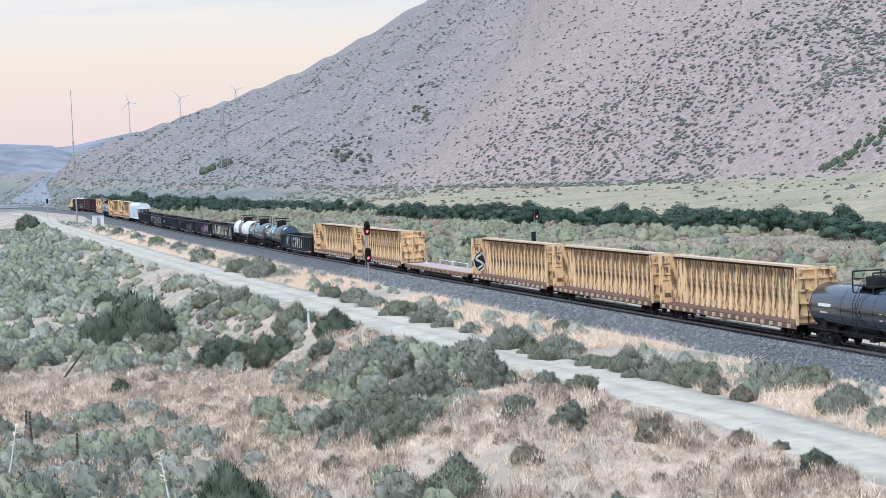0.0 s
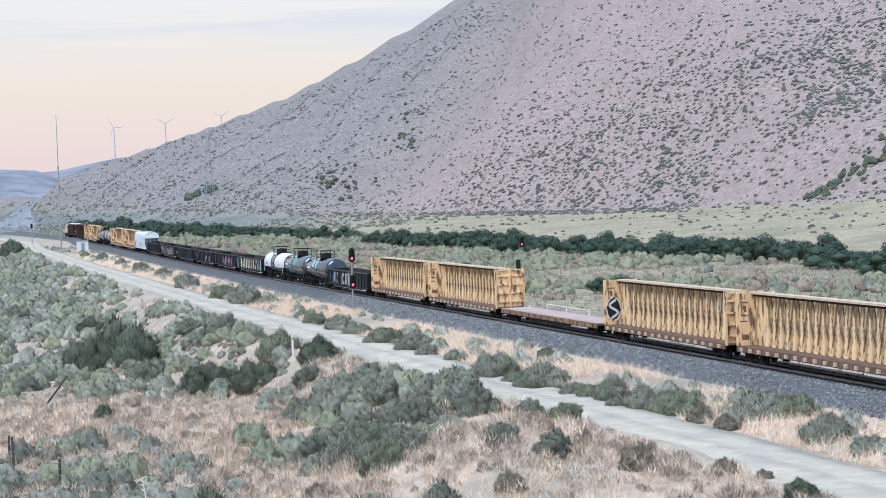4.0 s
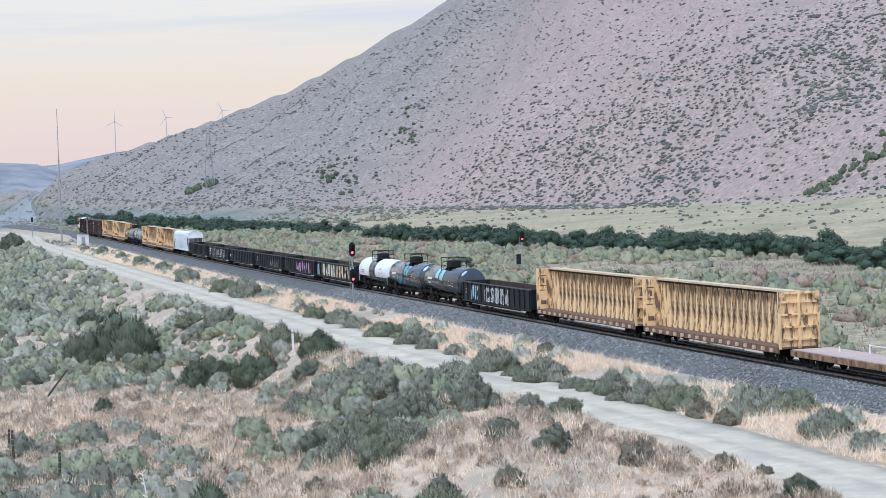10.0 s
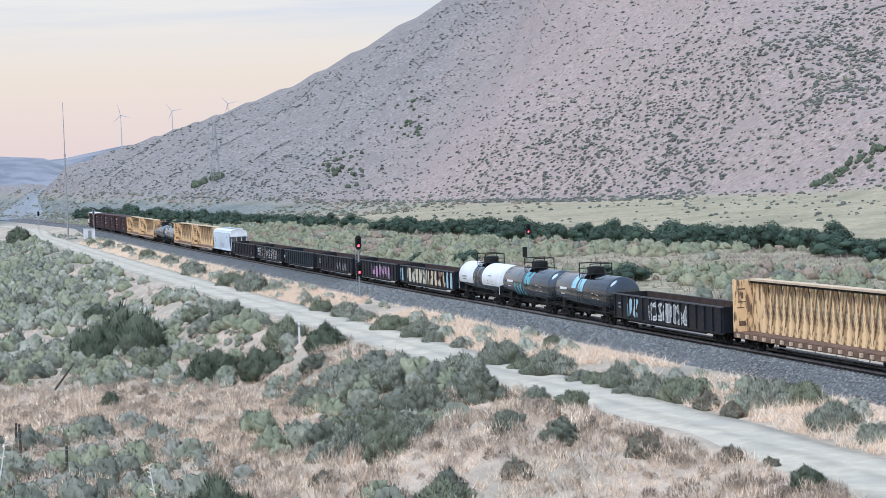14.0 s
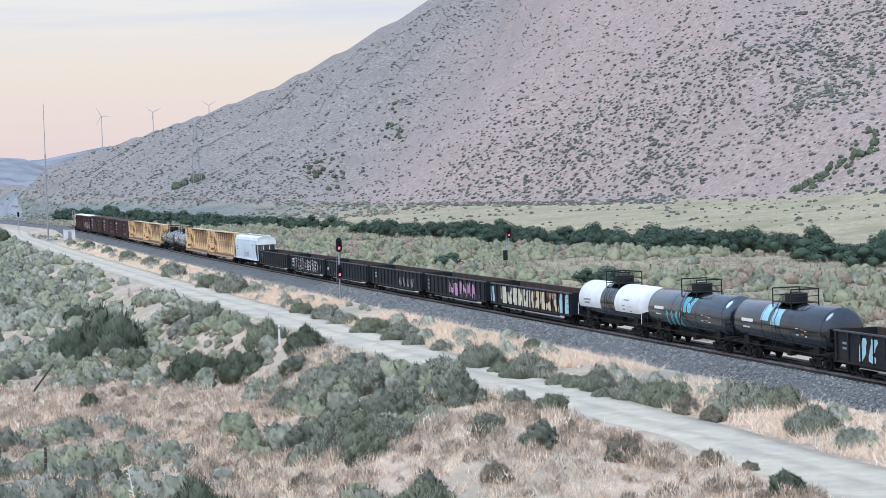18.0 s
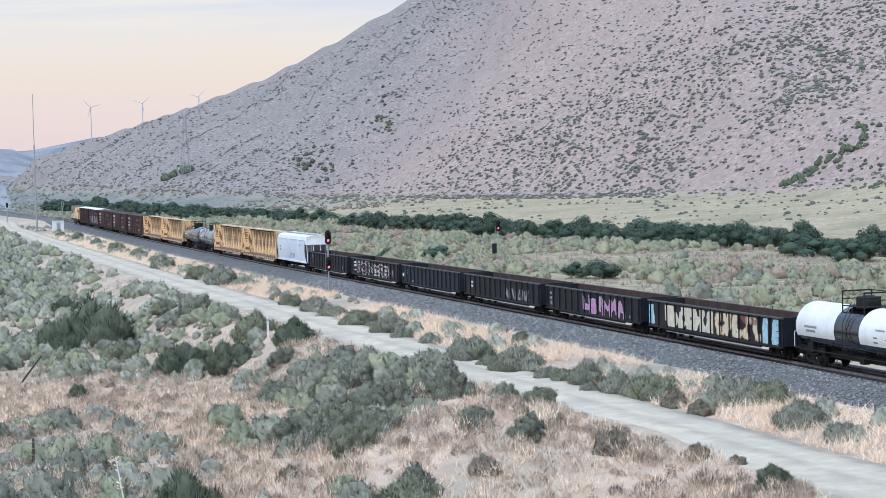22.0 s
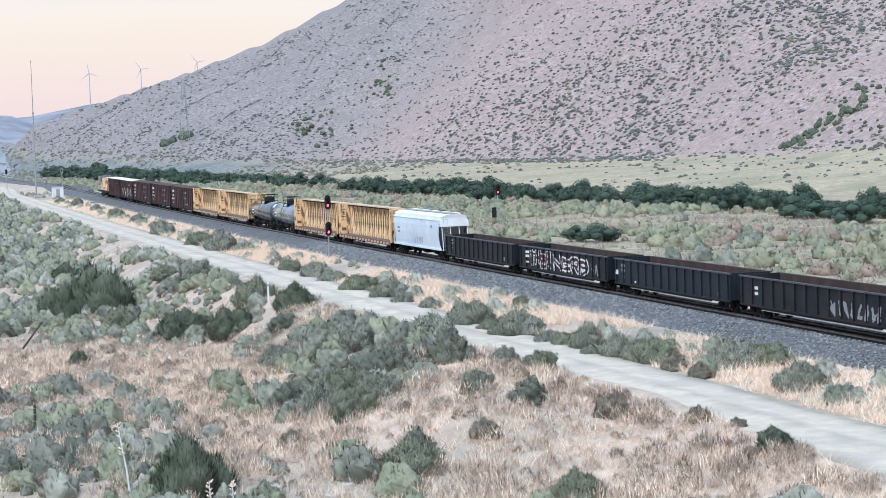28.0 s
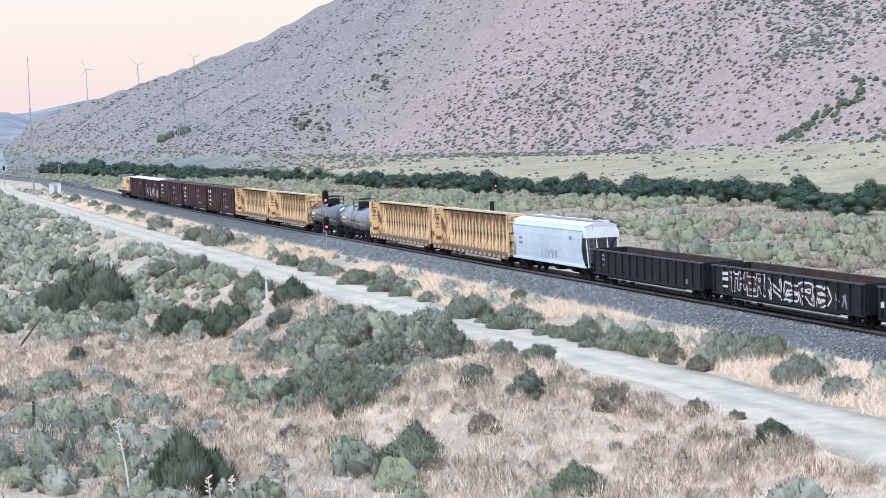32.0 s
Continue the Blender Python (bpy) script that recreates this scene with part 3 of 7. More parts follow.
M_DKGREEN = mat("dark_green_brush", (0.083, 0.101, 0.062), (0.127, 0.146, 0.093), 1.1, 0.85, bump=0.9, fine=16, vary=0.12)
M_VALLEY = mat("pale_valley_sage", (0.16, 0.16, 0.10), (0.275, 0.268, 0.172), 0.8, 0.9, bump=1.0, fine=9, vary=0.17, col3=(0.28, 0.262, 0.168), scale3=0.3)
M_HILLSHRUB = mat("dull_hill_shrub", (0.092, 0.096, 0.082), (0.145, 0.147, 0.128), 0.3, 0.95, bump=0, vary=0.3)
M_TWIG = mat("inner_twigs", (0.105, 0.112, 0.082), (0.15, 0.157, 0.115), 4.0, 0.95, bump=0.9, fine=14)
M_DRYBRUSH = mat("dry_brown_brush", (0.235, 0.18, 0.135), (0.345, 0.268, 0.20), 1.5, 0.95, bump=0.8, fine=16, vary=0.15)
M_GREYBRUSH = mat("dull_grey_brush", (0.238, 0.221, 0.178), (0.359, 0.332, 0.273), 1.2, 0.95, bump=1.0, fine=9, vary=0.17, col3=(0.185, 0.186, 0.144), scale3=0.4)
M_STRAWBUSH = mat("straw_coloured_brush", (0.72, 0.555, 0.42), (0.88, 0.70, 0.545), 1.2, 0.95, bump=0.8, fine=16, vary=0.15, col3=(0.45, 0.345, 0.265), scale3=0.6)
M_STRAW = mat("dry_straw_grass", (0.80, 0.615, 0.455), (0.90, 0.73, 0.56), 0.6, 0.9, bump=0, vary=0.2, space="Generated")
M_WILLOW = mat("dark_willow_leaves", (0.046, 0.074, 0.050), (0.082, 0.112, 0.076), 0.6, 0.8, bump=0, vary=0.28)
M_BARK = mat("grey_bark", (0.11, 0.09, 0.075), (0.07, 0.06, 0.05), 5.0, 0.95)


def shrub(name, seed, material, n, length, width, lift, heads=16, size=0.24, tall=0.95):
    rng = np.random.RandomState(seed)
    dome = Dome(rng, heads, size, tall)
    e = new(name)
    v, f, nr = dome.blades(rng, n, length, width, lift)
    fol = new("foliage", tri_mesh("foliage", v, f, material, False, nr))
    fol.parent = e
    fol["kind"] = "stuff"
    v, f, nr = dome.skin(rng, 40, 16, 0.03)
    st = new("inner_growth", tri_mesh("inner_growth", v, f, M_TWIG, True, nr))
    st.parent = e
    st["kind"] = "stuff"
    return e


def plant_all(spots, makers, label, category, group):
    """The first of each maker stands at a spot itself, the rest are copies."""
    made = []
    for i, (x, y, r) in enumerate(spots):
        z = float(ground_z(np.array([x]), np.array([y]))[0])
        m = pose(x, y, z - 0.08 * r, 0, 0, 137.5 * i)
        k = i % len(makers)
        size = r * 1.12
        if len(made) <= k:
            made.append(makers[k]())
            ob = made[k]
            ob.matrix_basis = m
            ob.scale = (size * (0.9 + 0.35 * ((i * 0.618) % 1)), size * (1.2 - 0.3 * ((i * 0.618) % 1)), size * (1.0 + 0.3 * ((i * 0.381) % 1)))
            tagged(ob, label, category, group)
        else:
            ob = copy_thing(made[k], m)
            ob.scale = (size * (0.9 + 0.35 * ((i * 0.618) % 1)), size * (1.2 - 0.3 * ((i * 0.618) % 1)), size * (1.0 + 0.3 * ((i * 0.381) % 1)))


DARK = [(-43.2, 244.4, 2.3), (-33.1, 205.9, 4.3), (-28.2, 188.1, 1.6), (-21.4, 180.5, 2.6), (-16.0, 169.9, 2.0), (-14.5, 178.3, 1.9), (-10.0, 165.1, 2.0),
        (-27.4, 159.9, 0.9), (-0.4, 84.0, 1.5), (15.0, 82.6, 0.8), (-9.7, 81.7, 1.8), (6.1, 75.9, 1.1), (-110.2, 516.3, 3.4), (-36.5, 203.5, 2.6)]
SAGE = [(-22.3, 205.9, 2.1), (-27.6, 219.6, 1.4), (-59.0, 276.9, 2.2), (-10.4, 156.2, 1.2), (-9.9, 137.6, 1.3), (-6.5, 131.3, 0.7), (-3.8, 131.3, 1.7),
        (-2.0, 119.4, 1.4), (-5.9, 122.7, 1.2), (-4.1, 106.8, 1.7), (-2.0, 99.9, 1.3), (-7.1, 109.4, 1.3), (-5.2, 102.8, 1.6), (-3.1, 97.6, 1.3),
        (1.0, 129.4, 2.0), (2.1, 119.8, 1.5), (5.2, 116.7, 1.0), (7.0, 112.4, 1.0), (2.9, 96.2, 0.9), (5.3, 94.0, 1.1), (-1.2, 120.5, 1.5),
        (-4.6, 112.5, 1.4)]
VERGE = [(4.0, 142.3, 1.8), (5.3, 137.6, 0.8), (6.8, 133.2, 1.4), (8.6, 128.2, 0.8), (9.5, 126.1, 0.8), (10.7, 124.1, 1.2), (12.1, 118.9, 1.3),
         (13.8, 115.5, 1.3), (10.6, 119.9, 0.6), (17.9, 110.4, 1.4), (19.7, 109.8, 1.1), (19.6, 99.9, 1.2), (20.6, 95.2, 0.8), (8.2, 151.4, 0.8),
         (1.2, 156.5, 0.8), (-37.9, 299.4, 1.9), (-28.7, 266.4, 1.9), (-24.1, 250.5, 2.2), (-14.9, 218.6, 0.8), (-12.9, 207.4, 1.2), (-9.8, 196.6, 1.3),
         (-7.7, 189.5, 1.1), (-4.9, 177.8, 1.4), (-2.1, 168.4, 1.3), (-1.0, 162.8, 0.9), (-81.1, 458.1, 1.2), (-73.9, 438.7, 1.4), (-63.9, 401.3, 1.5),
         (-55.1, 368.8, 1.4), (-47.3, 341.2, 1.3)]
TAN = [(7.0, 97.6, 0.6), (14.4, 88.5, 0.4), (12.8, 90.1, 0.6), (14.6, 111.4, 1.0), (15.5, 107.2, 0.8), (9.0, 91.0, 0.9), (3.0, 88.0, 0.8),
       (-6.0, 92.0, 0.7)]
plant_all(DARK, [lambda: shrub("green_bush", 11, M_DKGREEN, 7000, 0.13, 0.010, 0.9, 15), lambda: shrub("green_bush", 12, M_DKGREEN, 7000, 0.16, 0.009, 1.3, 12, 0.28, 0.9),
                 lambda: shrub("green_bush", 13, M_SAGEG, 7000, 0.13, 0.010, 0.9, 15)], "dark green desert bush growing in the dry gully", "bush", "green bushes")
plant_all(SAGE, [lambda s=s, m=m: shrub("sagebrush", s, m, 7000, 0.10, 0.010, 0.9, 22, 0.20) for s, m in ((21, M_SAGE), (22, M_SAGEG), (23, M_SAGE), (24, M_OLIVE))],
          "grey-green sagebrush on the bank below the gravel road", "bush", "sagebrush clumps")
plant_all([(x, y, 1.15 * q) for x, y, q in VERGE], [lambda s=s, m=m: shrub("rabbitbrush", s, m, 7000, 0.12, 0.009, 1.2, 10, 0.28, 0.88) for s, m in ((31, M_SAGE), (32, M_SAGEG), (33, M_SAGE))],
          "rounded grey-green rabbitbrush on the verge between road and railway", "bush", "verge bushes")
plant_all(TAN, [lambda: shrub("dry_bush", 41, M_DRYBRUSH, 5000, 0.13, 0.009, 1.0, 14)], "dry brown twiggy bush on the straw-covered knoll", "bush", "dry bushes")


# scrub that nobody could count
def scatter(name, spots, variants, material, label, seed, squash=1.0):
    """spots: rows of x, y, radius. One joined mesh of small shrubs."""
    rng = np.random.RandomState(seed)
    spots = np.asarray(spots)
    z = ground_z(spots[:, 0], spots[:, 1])
    vs, fs, ns, o = [], [], [], 0
    kind = rng.randint(len(variants), size=len(spots))
    turn = rng.rand(len(spots)) * 6.283
    for (x, y, r), zz, k, a in zip(spots, z, kind, turn):
        v, f, nr = variants[k]
        c, s = math.cos(a) * r, math.sin(a) * r
        w = np.empty_like(v)
        w[:, 0] = x + v[:, 0] * c - v[:, 1] * s
        w[:, 1] = y + v[:, 0] * s + v[:, 1] * c
        w[:, 2] = zz + v[:, 2] * r * squash * 1.25 - 0.05 * r
        vs.append(w)
        fs.append(f + o)
        ca, sa = math.cos(a), math.sin(a)
        ns.append(np.stack([nr[:, 0] * ca - nr[:, 1] * sa, nr[:, 0] * sa + nr[:, 1] * ca, nr[:, 2]], 1))
        o += len(v)
    ob = new(name, tri_mesh(name, np.concatenate(vs), np.concatenate(fs), material, False, np.concatenate(ns)))
    return tagged(ob, label, "shrubs", kind="stuff")


def small_shrubs(seed, count, n, length, width, core=(), heads=9, lift=0.8, size=0.28):
    out = []
    for i in range(count):
        rng = np.random.RandomState(seed + i)
        dome = Dome(rng, heads, size)
        pcs = [dome.blades(rng, n, length, width, lift)]
        if core:
            pcs.append(dome.skin(rng, *core))
        out.append(join(pcs))
    return out


def domes(seed, count):
    """Far shrubs, each a low lumpy dome or two."""
    out = []
    for i in range(count):
        rng = np.random.RandomState(seed + i)
        v, f, nr = join([ball((0, 0, 0.2), 0.75, rng, 6, 3, 0.8), ball((0.5, 0.4 * rng.rand() - 0.2, 0.1), 0.4 + 0.25 * rng.rand(), rng, 5, 2, 0.8)])
        out.append((v, f, nr))
    return out


def spread(seed, n, s0, s1, d0, d1, rmin, rmax, keep):
    rng = np.random.RandomState(seed)
    s, d = rng.uniform(s0, s1, n), rng.uniform(d0, d1, n)
    x, y = P0X + UX * s + NX * d, P0Y + UY * s + NY * d
    az = np.arctan2(x, y)
    ok = (np.abs(az + 0.01) < 0.27) & (np.hypot(x, y) > 58) & keep(x, y, s, d, rng)
    # the marker post stands clear
    ok &= ~((np.abs(x + 0.0743 * y) < 0.6) & (y > 162) & (y < 175))
    r = rmin + (rmax - rmin) * rng.rand(n) ** 1.8
    return np.stack([x, y, r], 1)[ok]


def thin(spots, gap):
    """Drops plants that would stand inside a larger neighbour."""
    spots = spots[np.argsort(-spots[:, 2], kind="stable")]
    grid, keep = {}, []
    for i, (x, y, r) in enumerate(spots):
        cx, cy = int(x // 3), int(y // 3)
        if all(math.hypot(x - a, y - b) > gap * (r + q) for u in (-2, -1, 0, 1, 2) for w in (-2, -1, 0, 1, 2) for a, b, q in grid.get((cx + u, cy + w), ())):
            grid.setdefault((cx, cy), []).append((x, y, r))
            keep.append(i)
    return spots[keep]


def shared_out(spots, seed, *shares):
    """Parts a stand of plants into kinds that gather in loose patches."""
    rng = np.random.RandomState(seed)
    u = np.clip(0.55 * rng.rand(len(spots)) + 0.9 * (fbm(spots[:, 0] / 14 + seed, spots[:, 1] / 14, 3) - 0.5) + 0.225, 0, 0.999)
    edges = np.cumsum((0,) + shares)
    return [spots[(u >= a) & (u < b)] for a, b in zip(edges, edges[1:])]


def straw_mask(x, y, s, d):
    """1 where dry grass has the ground, 0 where sage has it."""
    m = sstep(-40, -18, s) * sstep(18.2, 19.6, d)
    # a long thicket below the road, scrub in the near gully, sage on the slope by the marker post
    thicket = np.exp(-((d - 22.5 - 0.24 * (s - 12)) / 5.2) ** 4) * sstep(2, 12, s) * sstep(52, 40, s)
    gully = sstep(39.5, 43, d) * sstep(14, 30, s)
    slope = sstep(33, 28, d) * sstep(6, -6, s)
    m = m * (1 - thicket) * (1 - 0.62 * gully) * (1 - 0.5 * slope)
    return np.clip(m + 0.4 * (fbm(x / 11, y / 11, 3) - 0.5), 0, 1)


FARSHRUB = domes(300, 8)
NEAR = small_shrubs(100, 10, 480, 0.15, 0.016, (16, 7), 12, 1.0, 0.25)
STRAWY = small_shrubs(150, 8, 150, 0.42, 0.014, (), 9, 1.2)
TUFT = small_shrubs(170, 10, 330, 0.40, 0.016, (), 8, 1.0)
MID = small_shrubs(200, 8, 100, 0.17, 0.030, (11, 5), 8, 0.8)
MIDLOW = small_shrubs(230, 8, 100, 0.17, 0.030, (11, 5), 9, 0.8)
keep_near = lambda x, y, s, d, rng: (rng.rand(len(x)) > 0.03 + 0.97 * straw_mask(x, y, s, d)) & (fbm(x / 9 + 50, y / 9, 3) > 0.385)
NEAR_S = (-65, 100)
FAR_S = (-420, -65)
near_stand = shared_out(thin(spread(1, 5200, *NEAR_S, 20.5, 75, 0.4, 1.5, keep_near), 0.62), 3, 0.34, 0.22, 0.45)
bank_stand = shared_out(thin(spread(15, 9000, *FAR_S, 20.5, 75, 0.55, 1.9, keep_near), 0.62), 4, 0.34, 0.22, 0.45)
scatter("olive_scrub", near_stand[0], NEAR, M_OLIVE, "dark olive scrub among the sage", 26)
scatter("green_scrub", near_stand[1], NEAR, M_SAGEG, "fresh green scrub among the sage", 2)
scatter("sage_scrub", near_stand[2], NEAR, M_SAGE, "grey-green sage scrub covering the gully slopes", 1)
scatter("bank_olive_scrub", bank_stand[0], MID, M_OLIVE, "dark olive scrub on the far bank", 27)
scatter("bank_green_scrub", bank_stand[1], MID, M_SAGEG, "fresh green scrub on the far bank", 16)
scatter("bank_sage", bank_stand[2], MID, M_SAGE, "grey-green sage scrub on the far bank", 15)
scatter("dry_scrub", spread(3, 450, *NEAR_S, 19.8, 70, 0.22, 0.75, lambda x, y, s, d, rng: rng.rand(len(x)) > 0.4), NEAR, M_DRYBRUSH, "low dry brown scrub among straw grass", 3)
scatter("low_grey_scrub", spread(17, 520, 10, 100, 39, 72, 0.3, 1.1, lambda x, y, s, d, rng: rng.rand(len(x)) > 0.3), NEAR, M_GREYBRUSH, "low grey scrub on the gully floor", 17)
knoll_keep = lambda x, y, s, d, rng: rng.rand(len(x)) < 0.05 + 0.75 * straw_mask(x, y, s, d)
scatter("straw_brush", spread(34, 4600, -60, 100, 19.2, 66, 0.25, 0.8, knoll_keep), TUFT, M_STRAWBUSH, "low mounds of bleached straw-coloured brush", 34, 0.9)
scatter("brown_brush", spread(35, 1500, -60, 100, 19.2, 66, 0.2, 0.65, knoll_keep), TUFT, M_DRYBRUSH, "low mounds of dead brown brush", 35, 0.9)
scatter("straw_mounds", spread(18, 2500, -60, 100, 19.6, 60, 0.3, 1.0, lambda x, y, s, d, rng: rng.rand(len(x)) < 0.08 + 0.8 * straw_mask(x, y, s, d)), STRAWY, M_STRAW, "feathery mounds of dry straw-coloured weeds", 18, 0.8)
scatter("grey_weeds", spread(28, 1300, -120, 100, 19.6, 60, 0.3, 1.0, lambda x, y, s, d, rng: (rng.rand(len(x)) < 0.25 + 0.6 * straw_mask(x, y, s, d)) & (fbm(x / 5 + 20, y / 5, 3) > 0.48)), STRAWY, M_WEED, "grey-brown dead weeds between the straw", 28, 0.7)
scatter("verge_scrub", spread(4, 520, -420, 95, 6.5, 12.2, 0.35, 1.1, lambda x, y, s, d, rng: fbm(x / 9, y / 9, 2) > 0.45), NEAR, M_SAGE, "low grey-green scrub on the railway verge", 4)
scatter("verge_straw", spread(19, 420, -250, 95, 6.0, 12.4, 0.25, 0.7, lambda x, y, s, d, rng: rng.rand(len(x)) > 0.35), STRAWY, M_STRAW, "dry straw weeds on the railway verge", 19)
flat_keep = lambda x, y, s, d, rng: fbm(x / 22 + 3, y / 22, 3) > 0.42
valley_stand = shared_out(thin(spread(5, 9500, -700, 110, -100, -8, 0.7, 2.1, flat_keep), 0.60), 6, 0.20, 0.18, 0.12, 0.5)
scatter("valley_olive", valley_stand[0], MIDLOW, M_OLIVE, "dark olive scrub on the valley floor", 36, 0.9)
scatter("valley_green", valley_stand[1], MIDLOW, M_SAGEG, "green scrub on the valley floor", 6, 0.9)
scatter("valley_dry_scrub", valley_stand[2], MID, M_DRYBRUSH, "brown dry scrub on the valley floor", 7, 0.8)
scatter("valley_sage", valley_stand[3], MIDLOW, M_VALLEY, "grey-green sage covering the valley floor", 5, 0.9)
scatter("fan_scrub", spread(8, 2600, -900, 60, -330, -100, 0.35, 1.2, lambda x, y, s, d, rng: fbm(x / 40, y / 40, 3) > 0.50), FARSHRUB, M_HILLSHRUB, "scattered scrub on the grassy fan", 8, 0.7)


def hill_spots(seed, n, rmin, rmax, least, scale):
    """Shrubs thin out and gather in slanting bands; fewer on the darker north face."""
    rng = np.random.RandomState(seed)
    az = rng.uniform(-0.24, 0.27, n)
    y = rng.uniform(520, 1750, n)
    x = az * y
    q = (y - TOE_Y(x)) / (CREST_Y(x) - TOE_Y(x))
    m = fbm(x / scale + 7, (y - 1.2 * x) / (scale * 2.2), 3)
    south = sstep(-30, 60, x - (-60 + 150 * np.clip(q, 0, 1)))
    # the shrubs crowd in a belt that climbs across the sunny face; above it the slope is nearly bare
    qq = np.clip(q, 0, 1)
    belt = sstep(0.10, -0.02, qq - (0.10 + 0.0024 * (x - 20)))
    chance = least + (1 - least) * sstep(0.34, 0.56, m) * (0.35 + 0.65 * south) * (0.15 + 0.85 * np.maximum(belt, sstep(0.30, 0.12, south))) * (1 - 0.55 * sstep(0.22, 0.42, qq))
    ok = (q > -0.06) & (q < 0.93) & (rng.rand(n) < chance)
    r = rmin + (rmax - rmin) * rng.rand(n) ** 2.5
    return np.stack([x, y, r], 1)[ok]


scatter("hillside_shrubs", hill_spots(11, 50000, 0.75, 1.6, 0.13, 50), FARSHRUB, M_HILLSHRUB, "small grey-green shrubs dotted over the hillside", 11, 0.62)


def north_spots(seed, n):
    """On the shaded face the scrub runs down in slanting streaks."""
    rng = np.random.RandomState(seed)
    y = rng.uniform(900, 1680, n)
    x = rng.uniform(-0.24, 0.06, n) * y
    q = (y - TOE_Y(x)) / (CREST_Y(x) - TOE_Y(x))
    m = fbm((x - 0.5 * (y - 1200)) / 16 + 3, (x + y) / 150, 4)
    north = sstep(20, -40, x - (-60 + 150 * np.clip(q, 0, 1)))
    ok = (q > 0) & (q < 0.93) & (rng.rand(n) < north * sstep(0.47, 0.60, m))
    return np.stack([x, y, 0.5 + 0.9 * rng.rand(n) ** 2], 1)[ok]


scatter("north_face_scrub", north_spots(29, 20000), FARSHRUB, M_HILLSHRUB, "dull scrub in streaks down the shaded hillside", 29, 0.6)
scatter("hillside_dark_shrubs", hill_spots(12, 12000, 0.8, 1.7, 0.08, 50), FARSHRUB, M_OLIVE, "dark shrubs dotted over the hillside", 12, 0.62)
scatter("hillside_brown_shrubs", hill_spots(13, 7000, 0.5, 1.1, 0.45, 120), FARSHRUB, M_DRYBRUSH, "low brown shrubs dotted over the hillside", 13, 0.6)


far_keep = lambda x, y, s, d, rng: ((d < -16) | (d > 34)) & (y < TOE_Y(x) + 10) & (fbm(x / 60, y / 60, 3) > 0.42)
scatter("far_flat_scrub", spread(25, 5200, -1700, -560, -190, 110, 0.8, 2.0, far_keep), MID, M_OLIVE, "scrub on the far valley floor", 25, 0.7)
scatter("far_flat_brush", spread(37, 3000, -1700, -560, -190, 110, 0.6, 1.6, far_keep), MID, M_DRYBRUSH, "dry brush on the far valley floor", 37, 0.6)


def clump(seed, n, cx, cy, rx, ry, r0, r1):
    rng = np.random.RandomState(seed)
    a = rng.normal(size=(n, 2)) * 0.5
    return np.stack([cx + a[:, 0] * rx, cy + a[:, 1] * ry, rng.uniform(r0, r1, n)], 1)


scatter("hillside_thickets", np.concatenate([clump(1, 26, -58, 1138, 16, 40, 1, 2.4), clump(2, 24, -14, 1190, 11, 50, 0.9, 2.2), clump(3, 5, -149, 1216, 4, 6, 3, 5), clump(4, 6, -135.5, 1211, 4, 6, 3, 5),
        clump(5, 10, 126, 600, 6, 8, 1.0, 2.0), clump(6, 9, 133, 597, 4, 6, 1.0, 2.2), clump(7, 14, 116, 603, 6, 3, 0.9, 1.7), clump(8, 6, 121, 596, 3, 4, 0.9, 1.8), clump(9, 16, 130, 595, 9, 9, 0.7, 1.4), clump(10, 14, 140, 608, 9, 10, 0.7, 1.5), clump(12, 14, 131, 572, 7, 16, 0.6, 1.2)]), MID, M_DKGREEN, "dark green thickets in the folds of the hillside", 14)


# grass
def grass(name, spots, blades, length, width, material, label, seed):
    rng = np.random.RandomState(seed)
    n = len(spots) * blades
    base = np.repeat(spots, blades, 0)
    off = rng.normal(size=(n, 2)) * base[:, 2:3] * 0.6
    x, y = base[:, 0] + off[:, 0], base[:, 1] + off[:, 1]
    z = ground_z(x, y) - 0.03
    ln = length * (0.45 + 0.9 * rng.rand(n))
    lean = rng.normal(size=(n, 2)) * 0.8
    a = rng.rand(n) * 3.1416
    w = width * (0.6 + 0.8 * rng.rand(n))
    p = np.stack([x, y, z], 1)
    side = np.stack([np.cos(a) * w, np.sin(a) * w, np.zeros(n)], 1)
    tip = np.stack([x + lean[:, 0] * ln, y + lean[:, 1] * ln, z + ln], 1)
    v = np.stack([p - side, p + side, tip], 1).reshape(-1, 3)
    ob = new(name, tri_mesh(name, v, np.arange(3 * n).reshape(-1, 3), material))
    return tagged(ob, label, "grass", kind="stuff")


grass_keep = lambda x, y, s, d, rng: rng.rand(len(x)) < 0.20 + 0.80 * straw_mask(x, y, s, d)
grass("dry_grass", spread(21, 27000, -120, 105, 18.9, 62, 0.15, 0.5, grass_keep), 9, 0.36, 0.016, M_STRAW, "dry straw-coloured grass over the knoll and gully floor", 21)
grass("bank_grass", spread(22, 9000, -420, -100, 20, 70, 0.2, 0.6, lambda x, y, s, d, rng: rng.rand(len(x)) < 0.30), 8, 0.6, 0.03, M_WEED, "dry grass between the sage on the bank", 22)
grass("verge_grass", spread(23, 11000, -330, 100, 5.6, 12.6, 0.15, 0.45, lambda x, y, s, d, rng: fbm(x / 13 + 9, y / 13, 2) > 0.33), 10, 0.6, 0.020, M_STRAW, "tall straw grass on the verge beside the ballast", 23)
grass("valley_grass", spread(24, 11000, -420, 110, -110, -6.5, 0.3, 0.8, lambda x, y, s, d, rng: fbm(x / 22 + 3, y / 22, 3) < 0.5), 7, 0.7, 0.05, M_WEED, "dry grass between the valley sage", 24)


